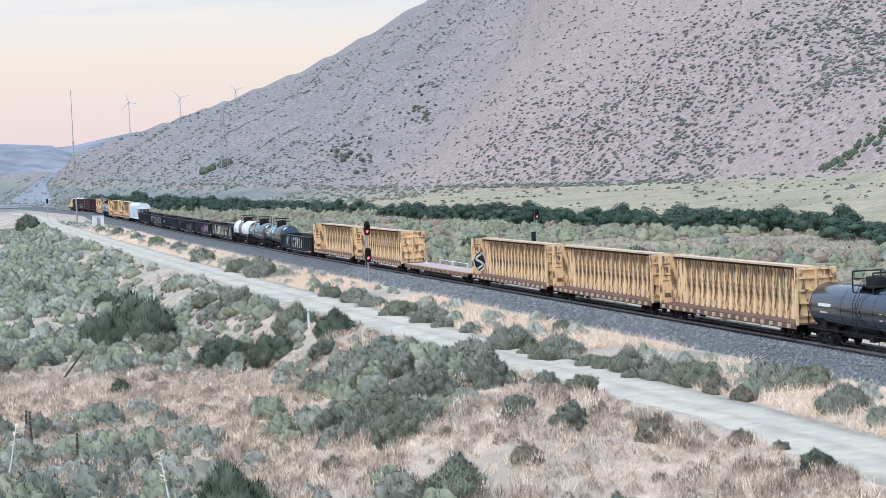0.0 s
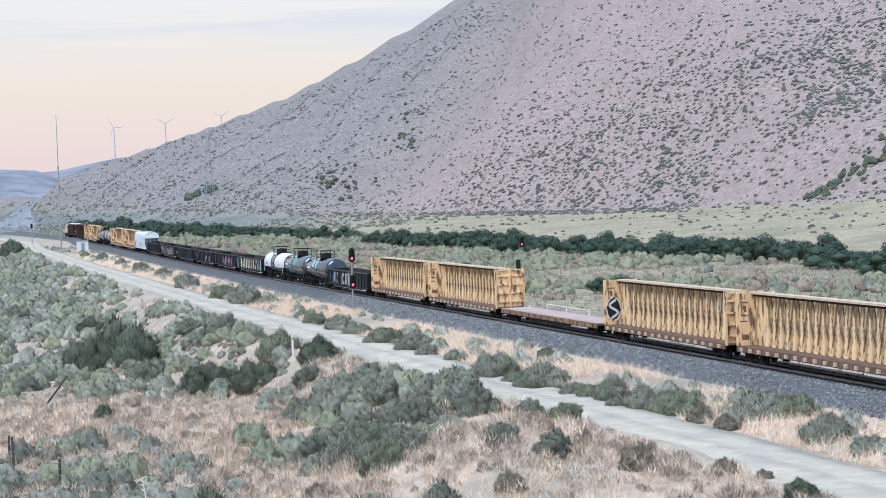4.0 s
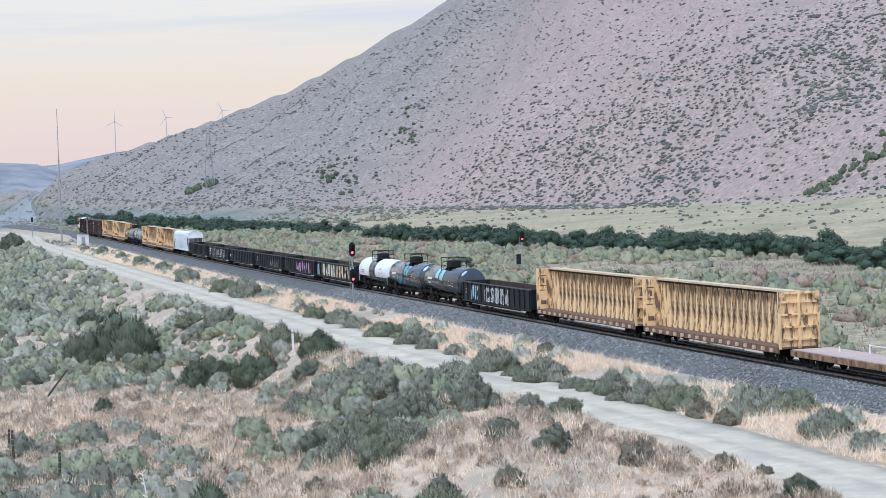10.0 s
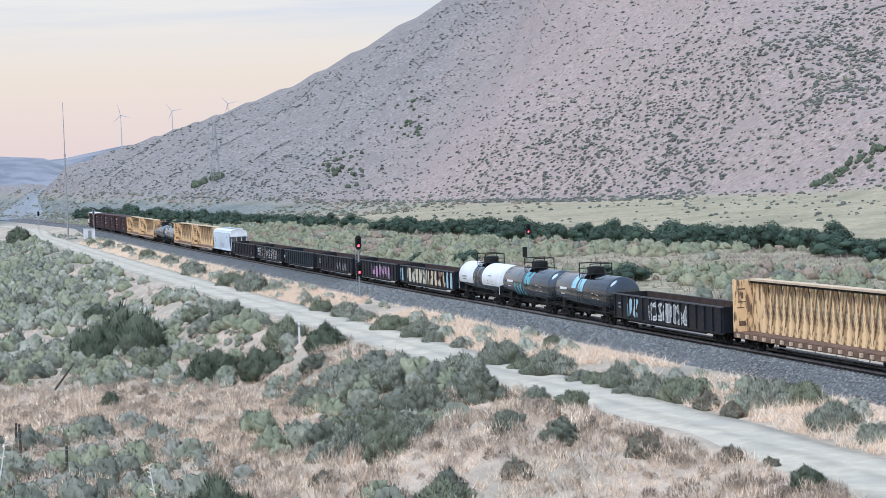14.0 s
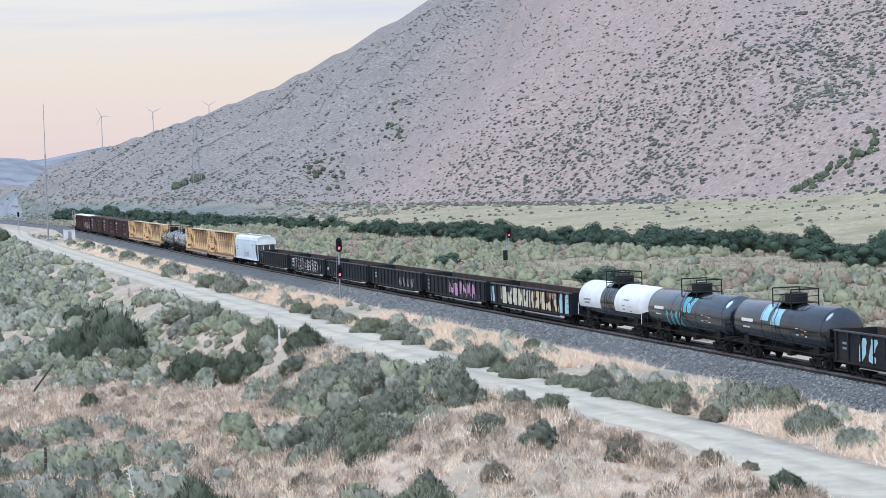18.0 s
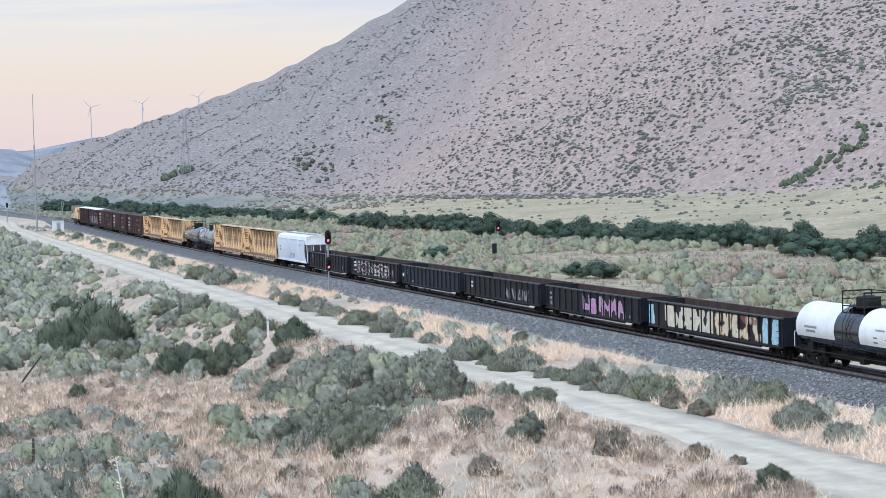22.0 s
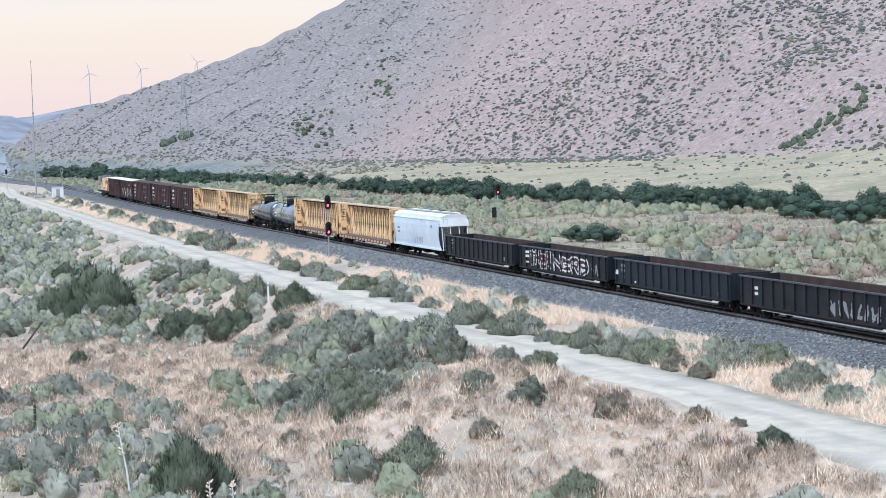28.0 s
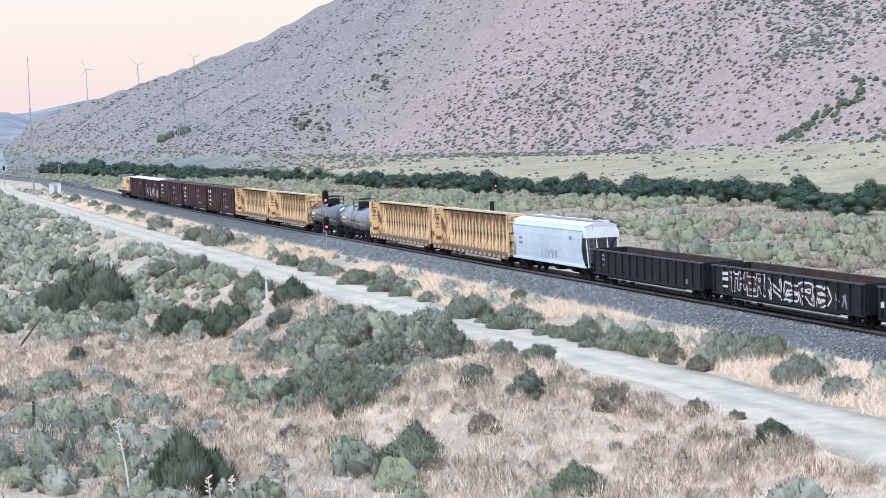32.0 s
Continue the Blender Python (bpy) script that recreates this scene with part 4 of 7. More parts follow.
# creek-side trees
def tree(seed, wide, tall):
    rng = np.random.RandomState(seed)
    e = new("willow_tree")
    bm = bmesh.new()
    limbs = [((0, 0, -0.2), (0.05, 0.02, 0.36 * tall), 0.16, 0.10)]
    for i in range(6):
        a = i * 1.05 + rng.rand()
        limbs.append(((0.03, 0.02, tall * (0.16 + 0.03 * i)), (math.cos(a) * wide * 0.6, math.sin(a) * wide * 0.6, tall * (0.5 + 0.25 * rng.rand())), 0.08, 0.03))
    for p, q, r0, r1 in limbs:
        tube(bm, p, q, r0, r1, 6)
    part("trunk", bm, M_BARK, e)
    lobes = []
    for i in range(13):
        a, r = rng.rand() * 6.283, wide * 0.75 * math.sqrt(rng.rand())
        q = wide * (0.26 + 0.16 * rng.rand())
        lobes.append((r * math.cos(a), r * math.sin(a), q * 0.8 + (tall - 1.7 * q) * rng.rand() * (1 - 0.35 * r / wide), q))
    v, f, nr = join([leaves(rng, lobes, 2600, 0.30, 0.085, 0.2)] + [ball(l[:3], l[3] * 0.8, rng, 6, 4) for l in lobes])
    cr = new("crown", tri_mesh("crown", v, f, M_WILLOW, False, nr))
    cr.parent = e
    return e


def plant_trees():
    rng = np.random.RandomState(5)
    spots = [(3.0, 306, 1.0, 0.75), (23.4, 247, 0.8, 0.6), (20.8, 250, 0.6, 0.5), (-4.0, 330, 0.5, 0.5)]
    line = [((72, 270), (56, 308), 11, 1.0), ((62, 325), (42, 350), 12, 1.0), ((54, 345), (30, 400), 18, 1.05), ((38, 380), (12, 440), 20, 1.05), ((20, 430), (-4, 500), 20, 1.0),
            ((6, 480), (-18, 545), 16, 0.95), ((-28, 570), (-52, 640), 14, 1.0), ((-50, 640), (-86, 760), 16, 1.1), ((-84, 760), (-130, 930), 18, 1.4), ((-66, 610), (-92, 720), 10, 1.0), ((-125, 880), (-205, 1130), 18, 1.7), ((-95, 700), (-135, 840), 10, 1.2)]
    for (ax, ay), (bx, by), n, sz in line:
        for i in range(n):
            q = (i + rng.rand()) / n
            spots.append((ax + (bx - ax) * q + rng.normal() * 3.0, ay + (by - ay) * q + rng.normal() * 7, sz * (0.75 + 0.5 * rng.rand()), sz * (0.7 + 0.45 * rng.rand())))
    kinds = [tree(71, 3.2, 4.6), tree(72, 3.6, 5.0), tree(73, 2.9, 5.4), tree(74, 3.4, 4.2)]
    for i, (x, y, w, h) in enumerate(spots):
        z = float(ground_z(np.array([x]), np.array([y]))[0])
        m = pose(x, y, z - 0.1, 0, 0, 97 * i)
        ob = kinds[i] if i < 4 else copy_thing(kinds[i % 4], m)
        ob.matrix_basis = m
        ob.scale = (w, w, 0.86 * h)
        tagged(ob, "dark green bushy willow in the creek line", "tree", "creek trees")


plant_trees()


# ---- things along the line ----
def ground_at(x, y):
    return float(ground_z(np.array([x]), np.array([y]))[0])


def signal(x, y, z, heights, label, panel, lit=True, head=None):
    e = new("railway_signal")
    e.matrix_basis = pose(x, y, z, 0, 0, math.degrees(math.atan2(UY, UX)))
    top = max(heights) + 0.8
    bm = bmesh.new()
    tube(bm, (0, 0, -0.3), (0, 0, top), 0.085, 0.075, 10)
    part("mast", bm, M_ALU, e, "galvanised steel mast")
    bm = bmesh.new()
    box(bm, -0.35, 0.35, -0.35, 0.35, -0.5, 0.12)
    part("foundation", bm, M_TIE, e, "concrete foundation block")
    bm = bmesh.new()
    for dy in (-0.2, 0.2):
        tube(bm, (-0.55, dy, 0.0), (-0.45, dy, top - 0.6), 0.022, 0.022, 5)
    for i in range(int((top - 0.8) / 0.33)):
        tube(bm, (-0.54, -0.2, 0.3 + 0.33 * i), (-0.54, 0.2, 0.3 + 0.33 * i), 0.014, 0.014, 4)
    for h in (1.2, top * 0.6):
        tube(bm, (-0.5, 0, h), (0, 0, h), 0.02, 0.02, 4)
    part("ladder", bm, M_ALU, e, "galvanised service ladder")
    for h in heights:
        # head faces the way the train goes; lit lens at the bottom of three
        bm = bmesh.new()
        n, prof = 20, []
        for i in range(n):
            a = 6.28319 * i / n
            prof.append((0.36 * math.cos(a), 0.52 * (1 if math.sin(a) > 0 else -1) * abs(math.sin(a)) ** 0.7 + (0.30 if math.sin(a) > 0 else -0.28)))
        f0 = [bm.verts.new((0.16, yy, h + 0.28 + zz)) for yy, zz in prof]
        f1 = [bm.verts.new((0.20, yy, h + 0.28 + zz)) for yy, zz in prof]
        bm.faces.new(f0[::-1])
        bm.faces.new(f1)
        for i in range(n):
            bm.faces.new((f0[i], f0[(i + 1) % n], f1[(i + 1) % n], f1[i]))
        box(bm, -0.12, 0.17, -0.17, 0.17, h - 0.35, h + 0.95)
        hd = part("signal_head", bm, head or M_DARK, e, "pale metal signal head" if head else "matt black oval signal head")
        for k in range(3):
            zc = h + 0.36 * k - 0.05
            bm = bmesh.new()
            arc = [(0.16 * math.cos(radians(a)), 0.16 * math.sin(radians(a))) for a in range(-20, 201, 20)]
            inner = [(0.145 * math.cos(radians(a)), 0.145 * math.sin(radians(a))) for a in range(-20, 201, 20)]
            for q0, q1 in zip(range(len(arc) - 1), range(1, len(arc))):
                ring = [(arc, q0), (arc, q1), (inner, q1), (inner, q0)]
                va = [bm.verts.new((0.20, p[i][0], zc + p[i][1])) for p, i in ring]
                vb = [bm.verts.new((0.48 - 0.1 * (1 - math.sin(radians(-20 + 20 * i))), p[i][0], zc + p[i][1])) for p, i in ring]
                for i in range(4):
                    bm.faces.new((va[i], va[(i + 1) % 4], vb[(i + 1) % 4], vb[i]))
            part("hood", bm, M_DARK, hd)
            bm = bmesh.new()
            tube(bm, (0.19, 0, zc), (0.23, 0, zc), 0.15, 0.13, 16)
            part("lens", bm, M_RED if k == 0 and lit else M_DARK, hd, "lit red lens" if k == 0 and lit else "")
    if panel:
        bm = bmesh.new()
        tube(bm, (0.0, 0, 2.2), (0.2, -0.6, 2.4), 0.03, 0.03, 6)
        box(bm, 0.15, 0.20, -1.0, -0.3, 1.5, 3.0)
        part("relay_panel", bm, M_DARK, e, "dark equipment panel")
    tagged(e, label, "signal", "railway signals")


signal(-9.5, 223.0, -0.95 + float(rail_z(-68)), (5.9, 2.9), "two-headed railway signal showing red on a galvanised mast", False)
signal(12.8, 293.1, ground_at(12.8, 293.1), (5.3,), "single-headed railway signal showing red beyond the track", True)


signal(-96.3, 548.0, ground_at(-96.3, 548), (5.6,), "pale metal signal near the turnout, seen from behind", False, False, M_ALU)
signal(-130.3, 640.0, ground_at(-130.3, 640), (5.6,), "dark single-headed signal far along the line", False, False)


def leaning_post():
    e = new("leaning_post")
    x, y = -34.6, 173.3
    e.matrix_basis = pose(x, y, ground_at(x, y), 0, 38, 10)
    bm = bmesh.new()
    tube(bm, (0, 0, -0.3), (0, 0, 3.0), 0.10, 0.07, 8)
    part("timber", bm, M_WOOD, e)
    tagged(e, "weathered timber leaning over in the scrub", "timber")


leaning_post()


def hut():
    e = new("signal_hut")
    x, y = -88.5, 496.5
    e.matrix_basis = pose(x, y, ground_at(x, y) - 0.1, 0, 0, math.degrees(math.atan2(UY, UX)))
    bm = bmesh.new()
    box(bm, -1.6, 1.6, -1.3, 1.3, 0.15, 2.75)
    bmesh.ops.bevel(bm, geom=bm.edges[:], offset=0.03, segments=1)
    part("wall", bm, M_WHITE, e)
    bm = bmesh.new()
    box(bm, -1.7, 1.7, -1.4, 1.4, 2.75, 2.9)
    part("roof", bm, M_ALU, e, "flat metal roof")
    bm = bmesh.new()
    box(bm, -1.6, 1.6, -1.3, 1.3, -0.4, 0.15)
    part("base", bm, M_TIE, e)
    bm = bmesh.new()
    box(bm, 1.6, 1.63, -0.5, 0.4, 0.2, 2.3)
    part("door", bm, M_ALU, e, "grey steel door")
    tagged(e, "white metal signal hut beside the gravel road", "hut")


def mast_pole():
    e = new("radio_mast")
    x, y = -95.1, 503.4
    e.matrix_basis = pose(x, y, ground_at(x, y) - 0.1)
    bm = bmesh.new()
    tube(bm, (0, 0, -0.3), (0, 0, 22), 0.22, 0.15, 10)
    part("pole", bm, M_ALU, e, "pale galvanised lower pole")
    bm = bmesh.new()
    tube(bm, (0, 0, 22), (0, 0, 35), 0.11, 0.07, 8)
    part("antenna", bm, M_ALU, e, "thin grey antenna")
    bm = bmesh.new()
    box(bm, -0.2, 0.2, -0.2, 0.2, 21.2, 22.0)
    part("equipment_box", bm, M_ALU, e)
    bm = bmesh.new()
    box(bm, -0.5, 0.5, -0.5, 0.5, -0.3, 0.5)
    part("foundation", bm, M_TIE, e)
    tagged(e, "tall slender radio mast beside the signal hut", "mast")


def lattice_tower():
    e = new("lattice_tower")
    x, y = -135.2, 1197.0
    e.matrix_basis = pose(x, y, ground_at(x, y) - 0.3, 0, 0, 20)
    h = 37.0
    w = lambda z: 2.6 - 2.0 * z / h
    for i in range(4):
        sx, sy = ((1, 1), (1, -1), (-1, -1), (-1, 1))[i]
        bm = bmesh.new()
        tube(bm, (sx * w(0), sy * w(0), 0), (sx * w(h), sy * w(h), h), 0.16, 0.10, 5)
        part("leg", bm, M_ALU, e)
    bm = bmesh.new()
    for k in range(8):
        z0, z1 = h * k / 8, h * (k + 1) / 8
        c0 = [(sx * w(z0), sy * w(z0), z0) for sx, sy in ((1, 1), (1, -1), (-1, -1), (-1, 1))]
        c1 = [(sx * w(z1), sy * w(z1), z1) for sx, sy in ((1, 1), (1, -1), (-1, -1), (-1, 1))]
        for i in range(4):
            tube(bm, c0[i], c1[(i + 1) % 4], 0.06, 0.06, 4)
            tube(bm, c1[i], c1[(i + 1) % 4], 0.06, 0.06, 4)
    part("bracing", bm, M_ALU, e)
    for z, r in ((34, 4.5), (30, 5.0)):
        bm = bmesh.new()
        tube(bm, (-r, 0, z), (r, 0, z), 0.14, 0.14, 5)
        part("crossarm", bm, M_ALU, e)
    tagged(e, "grey steel lattice power tower at the foot of the hill", "tower")


ROTORS = []


def turbine(az, dist, hub_up, blade, upright):
    """az: bearing as a slope; hub_up: height of the hub over the eye; upright: when one blade points up."""
    x, y, z = az * dist, dist, EYE[2] + hub_up
    e = new("wind_turbine")
    e.matrix_basis = pose(x, y, z)
    bm = bmesh.new()
    tube(bm, (0, 0.8, -75), (0, 0.8, -0.8), 1.3, 0.7, 10)
    part("tower", bm, M_TURBINE, e)
    bm = bmesh.new()
    box(bm, -0.8, 0.8, -0.5, 4.5, -0.9, 0.9)
    bmesh.ops.bevel(bm, geom=bm.edges[:], offset=0.2, segments=1)
    part("nacelle", bm, M_TURBINE, e)
    bm = bmesh.new()
    tube(bm, (0, -2.0, 0), (0, -0.5, 0), 0.4, 0.9, 12)
    rotor = part("rotor", bm, M_TURBINE, e, "white hub")
    for k in range(3):
        a = radians(120 * k)
        ux, uz = math.sin(a), math.cos(a)
        bm = bmesh.new()
        vs = []
        for q, c in ((0.0, 0.45), (0.2, 0.85), (0.6, 0.55), (1.0, 0.2)):
            for sgn in (-1, 1):
                for dy in (-0.15, 0.15):
                    vs.append(bm.verts.new((ux * blade * q + uz * c * sgn, -1.2 + dy, uz * blade * q - ux * c * sgn)))
        bmesh.ops.convex_hull(bm, input=vs)
        part("blade", bm, M_TURBINE, rotor)
    ROTORS.append((rotor, upright))
    tagged(e, "white three-bladed wind turbine turning on the distant ridge", "wind turbine", "wind turbines")


hut()
mast_pole()
lattice_tower()
turbine(-0.1599, 4300, 0.0424 * 4300, 24, 28.1)
turbine(-0.1339, 4300, 0.0436 * 4300, 22, 28.4)
turbine(-0.1055, 4400, 0.0462 * 4400, 21, 28.45)


def marker_post():
    e = new("marker_post")
    x, y = -12.9, 174.0
    e.matrix_basis = pose(x, y, ground_at(x, y), 0, 0, 15)
    bm = bmesh.new()
    box(bm, -0.09, 0.09, -0.05, 0.05, -0.3, 1.85)
    bmesh.ops.bevel(bm, geom=bm.edges[:], offset=0.015, segments=1)
    part("post", bm, M_POST, e)
    bm = bmesh.new()
    box(bm, -0.10, 0.10, -0.06, 0.06, 1.45, 1.62)
    part("band", bm, M_ALU, e, "grey band")
    tagged(e, "white plastic marker post at the road edge", "post")


def fence_post(x, y, h, tilt):
    e = new("fence_post")
    e.matrix_basis = pose(x, y, ground_at(x, y), tilt, tilt * 0.6, 20)
    bm = bmesh.new()
    tube(bm, (0, 0, -0.3), (0, 0, h), 0.085, 0.07, 8)
    for v in bm.verts:
        v.co.z += 0.03 * math.sin(9 * v.co.x + 5 * v.co.y)
    part("post", bm, M_WOOD, e)
    for k in range(3):
        bm = bmesh.new()
        tube(bm, (0, 0, h - 0.2 - 0.35 * k), (0, 0, h - 0.17 - 0.35 * k), 0.095, 0.095, 8)
        part("wire_wrap", bm, M_ALU, e)
    tagged(e, "weathered wooden fence post in dry grass", "fence post", "fence posts")


def stalk(x, y, h, lean):
    e = new("dead_yucca_stalk")
    e.matrix_basis = pose(x, y, ground_at(x, y), 0, lean, 0)
    bm = bmesh.new()
    pts = [(0, 0, -0.2), (0.03, 0.01, h * 0.35), (-0.03, 0, h * 0.7), (-0.08, 0, h)]
    for i in range(3):
        tube(bm, pts[i], pts[i + 1], 0.055 - 0.012 * i, 0.043 - 0.012 * i, 6)
    part("stem", bm, M_POST, e, "bleached dry stem")
    rng = np.random.RandomState(int(h * 10))
    bm = bmesh.new()
    for i in range(14):
        z = h * (0.6 + 0.4 * rng.rand())
        a = rng.rand() * 6.28
        tube(bm, (-0.06, 0, z), (-0.06 + 0.14 * math.cos(a), 0.14 * math.sin(a), z + 0.08), 0.015, 0.03, 5)
    part("seed_head", bm, M_STRAW, e)
    tagged(e, "bleached dead yucca stalk standing in scrub", "plant", "dead stalks")


marker_post()
fence_post(-20.7, 106.2, 1.6, 2)
fence_post(-25.7, 118.0, 1.7, -2)
fence_post(-27.3, 124.0, 1.6, 3)
stalk(-11.9, 80.5, 3.4, -6)
stalk(-8.2, 76.0, 1.7, 3)
stalk(-7.2, 75.0, 1.8, 2)
stalk(-22.6, 97.5, 3.0, 14)


def rock(x, y, r, seed):
    rng = np.random.RandomState(seed)
    e = new("rock_slab")
    e.matrix_basis = pose(x, y, ground_at(x, y), 4 * rng.rand(), 4 * rng.rand(), 360 * rng.rand())
    bm = bmesh.new()
    vs = []
    for i in range(11):
        a = 6.283 * i / 11
        q = r * (0.7 + 0.5 * rng.rand())
        vs += [bm.verts.new((q * math.cos(a), q * 0.7 * math.sin(a), -0.1)), bm.verts.new((0.85 * q * math.cos(a), 0.6 * q * math.sin(a), 0.10 + 0.12 * r * rng.rand()))]
    bmesh.ops.convex_hull(bm, input=vs)
    part("stone", bm, M_ROCK, e)
    tagged(e, "flat pale rock slab among dry grass", "rock", "rock slabs")


for k, (x, y, q) in enumerate(((-5.0, 81.0, 0.8), (-3.8, 80.2, 0.6), (-6.2, 82.2, 0.5), (-4.4, 78.6, 0.7), (-5.9, 79.2, 0.6), (-3.2, 82.5, 0.4), (-7.2, 84.0, 0.5), (-12.0, 97.0, 0.8), (-10.8, 99.0, 0.7), (-13.4, 95.0, 0.5))):
    rock(x, y, q, 50 + k)


def far_hills():
    specs = [("far_hill", 4650, [(-0.40, 70), (-0.25, 100), (-0.19, 112), (-0.178, 122), (-0.158, 138), (-0.140, 118), (-0.11, 60), (-0.05, 10)], 0.35),
             ("far_ridge", 3600, [(-0.45, 110), (-0.30, 104), (-0.235, 101), (-0.20, 92), (-0.185, 70), (-0.165, 48), (-0.12, 10)], 0.3)]
    for name, dist, prof, k in specs:
        az = np.linspace(-0.6, 0.0, 160)
        hz = np.interp(az, [p[0] for p in prof], [p[1] for p in prof])
        v, f = [], []
        for j in range(14):
            q = j / 13
            dd = dist * (1 - 0.22 * (1 - q))
            rough = (fbm(az * 60 + 3 * j, np.full_like(az, 2.0 + 0.4 * j), 4, True) - 0.5) * 22 * q * (1 - q) * 3
            z = hz * q ** 1.3 + rough
            v += [(a * dd, dd, float(zz)) for a, zz in zip(az, z)]
        n = len(az)
        for j in range(13):
            for i in range(n - 1):
                a = j * n + i
                f.append((a, a + 1, a + n + 1, a + n))
        tagged(mesh_ob(name, v, f, M_FARHILL), "distant hills tinted grey-blue for haze", "hills", kind="structure")


# distance haze is put into this grey-blue base colour
M_FARHILL = mat("haze_tinted_hills", (0.17, 0.178, 0.20), (0.27, 0.265, 0.285), 0.012, 1.0, bump=0.0, lo=0.4, hi=0.6)
far_hills()


# ---- ties under the rails ----
def tie_mesh():
    bm = bmesh.new()
    box(bm, -0.13, 0.13, -1.3, 1.3, -0.42, -0.17)
    for v in bm.verts:
        if v.co.z > -0.2:
            v.co.x *= 0.8
    me = bpy.data.meshes.new("tie")
    bm.to_mesh(me)
    bm.free()
    me.materials.append(M_TIE)
    return me


def lay_ties():
    me = tie_mesh()
    bed = bpy.data.objects["track_bed"]
    yaw = math.degrees(math.atan2(UY, UX))
    s = -66.0
    while s < 112:
        x, y = line_xy(s, 0.0)
        ob = new("tie", me)
        ob.parent = bed
        ob.matrix_basis = pose(float(x), float(y), float(rail_z(s)) - 0.034, 0, 0, yaw + random.uniform(-0.6, 0.6))
        s += 0.61
    co = np.array([v.co for v in me.vertices])
    quads = np.array([p.vertices for p in me.polygons])
    vs, fs = [], []
    for k, s in enumerate(np.arange(-600, -66.3, 0.61)):
        x, y = line_xy(s, 0.0)
        px = co[:, 0:1] * np.array([[UX, UY]]) + co[:, 1:2] * np.array([[-UY, UX]])
        vs.append(np.column_stack([px + [float(x), float(y)], co[:, 2] + float(rail_z(s)) - 0.034]))
        fs.append(quads + k * len(co))
    far = mesh_ob("far_ties", np.concatenate(vs).tolist(), np.concatenate(fs).tolist(), M_TIE, False)
    far.parent = bed
    tagged(far, "row of concrete ties in the ballast", kind="stuff")


lay_ties()


def ballast_stones():
    """Loose crushed stone on the near shoulder, each a small rough block."""
    rng = np.random.RandomState(44)
    n = 15000
    s = 100 - 190 * rng.rand(n) ** 1.3
    d = 1.35 + 4.0 * rng.rand(n)
    x, y = line_xy(s, d)
    z = rail_z(s) + np.interp(d, [0, 2.4, 5.0, 6.0], [-0.24, -0.24, -1.15, -1.9])
    r = (0.05 + 0.07 * rng.rand(n)) * np.interp(s, [-90, 60], [1.7, 1.0])
    base = np.array([(1, 0, 0), (-0.9, 0.2, 0), (0.1, 1, 0), (-0.1, -0.95, 0.1), (0.05, 0, 0.9)])
    tri = np.array([(0, 2, 4), (2, 1, 4), (1, 3, 4), (3, 0, 4)])
    v = base[None] * r[:, None, None] * (0.6 + 0.8 * rng.rand(n, 5, 3))
    a = rng.rand(n) * 6.283
    ca, sa = np.cos(a)[:, None], np.sin(a)[:, None]
    w = np.stack([v[:, :, 0] * ca - v[:, :, 1] * sa + x[:, None], v[:, :, 0] * sa + v[:, :, 1] * ca + y[:, None], v[:, :, 2] + z[:, None]], 2)
    f = (tri[None] + 5 * np.arange(n)[:, None, None]).reshape(-1, 3)
    ob = new("ballast_stones", tri_mesh("ballast_stones", w.reshape(-1, 3), f, M_STONE))
    ob.parent = bpy.data.objects["track_bed"]
    tagged(ob, "loose grey crushed stones on the ballast shoulder", kind="stuff")


M_STONE = mat("crushed_stone", (0.07, 0.069, 0.067), (0.27, 0.265, 0.255), 3.0, 0.95, bump=0, vary=0.55)
ballast_stones()


# ---- the train ----
def shared(name, bm, material, smooth=False):
    me = bpy.data.meshes.new(name)
    bmesh.ops.recalc_face_normals(bm, faces=bm.faces)
    bm.to_mesh(me)
    bm.free()
    me.materials.append(material)
    if smooth:
        me.polygons.foreach_set("use_smooth", [True] * len(me.polygons))
    return me


def put(name, me, parent, x=0.0, y=0.0, z=0.0, rz=0.0, label=""):
    ob = new(name, me)
    ob.parent = parent
    ob.matrix_basis = pose(x, y, z, 0, 0, rz)
    if label:
        ob["label"] = label
    return ob


def slab(name, mat_, parent, x0, x1, y0, y1, z0, z1, label="", bevel=0.0):
    bm = bmesh.new()
    box(bm, x0, x1, y0, y1, z0, z1)
    if bevel:
        bmesh.ops.bevel(bm, geom=bm.edges[:], offset=bevel, segments=1)
    return part(name, bm, mat_, parent, label)


def wheel_mesh():
    bm = bmesh.new()
    prof = [(0.07, 0.0), (0.07, 0.14), (0.035, 0.18), (0.03, 0.38), (0.06, 0.40), (0.06, 0.455), (-0.06, 0.46), (-0.09, 0.50), (-0.09, 0.0)]
    n = 24
    rings = [[bm.verts.new((r * math.cos(6.28319 * i / n), -y, r * math.sin(6.28319 * i / n))) for i in range(n)] for y, r in prof[1:-1]]
    for a, b in zip(rings, rings[1:]):
        for i in range(n):
            bm.faces.new((a[i], a[(i + 1) % n], b[(i + 1) % n], b[i]))
    bm.faces.new(rings[0])
    bm.faces.new(rings[-1])
    return shared("wheel", bm, M_UNDER, False)


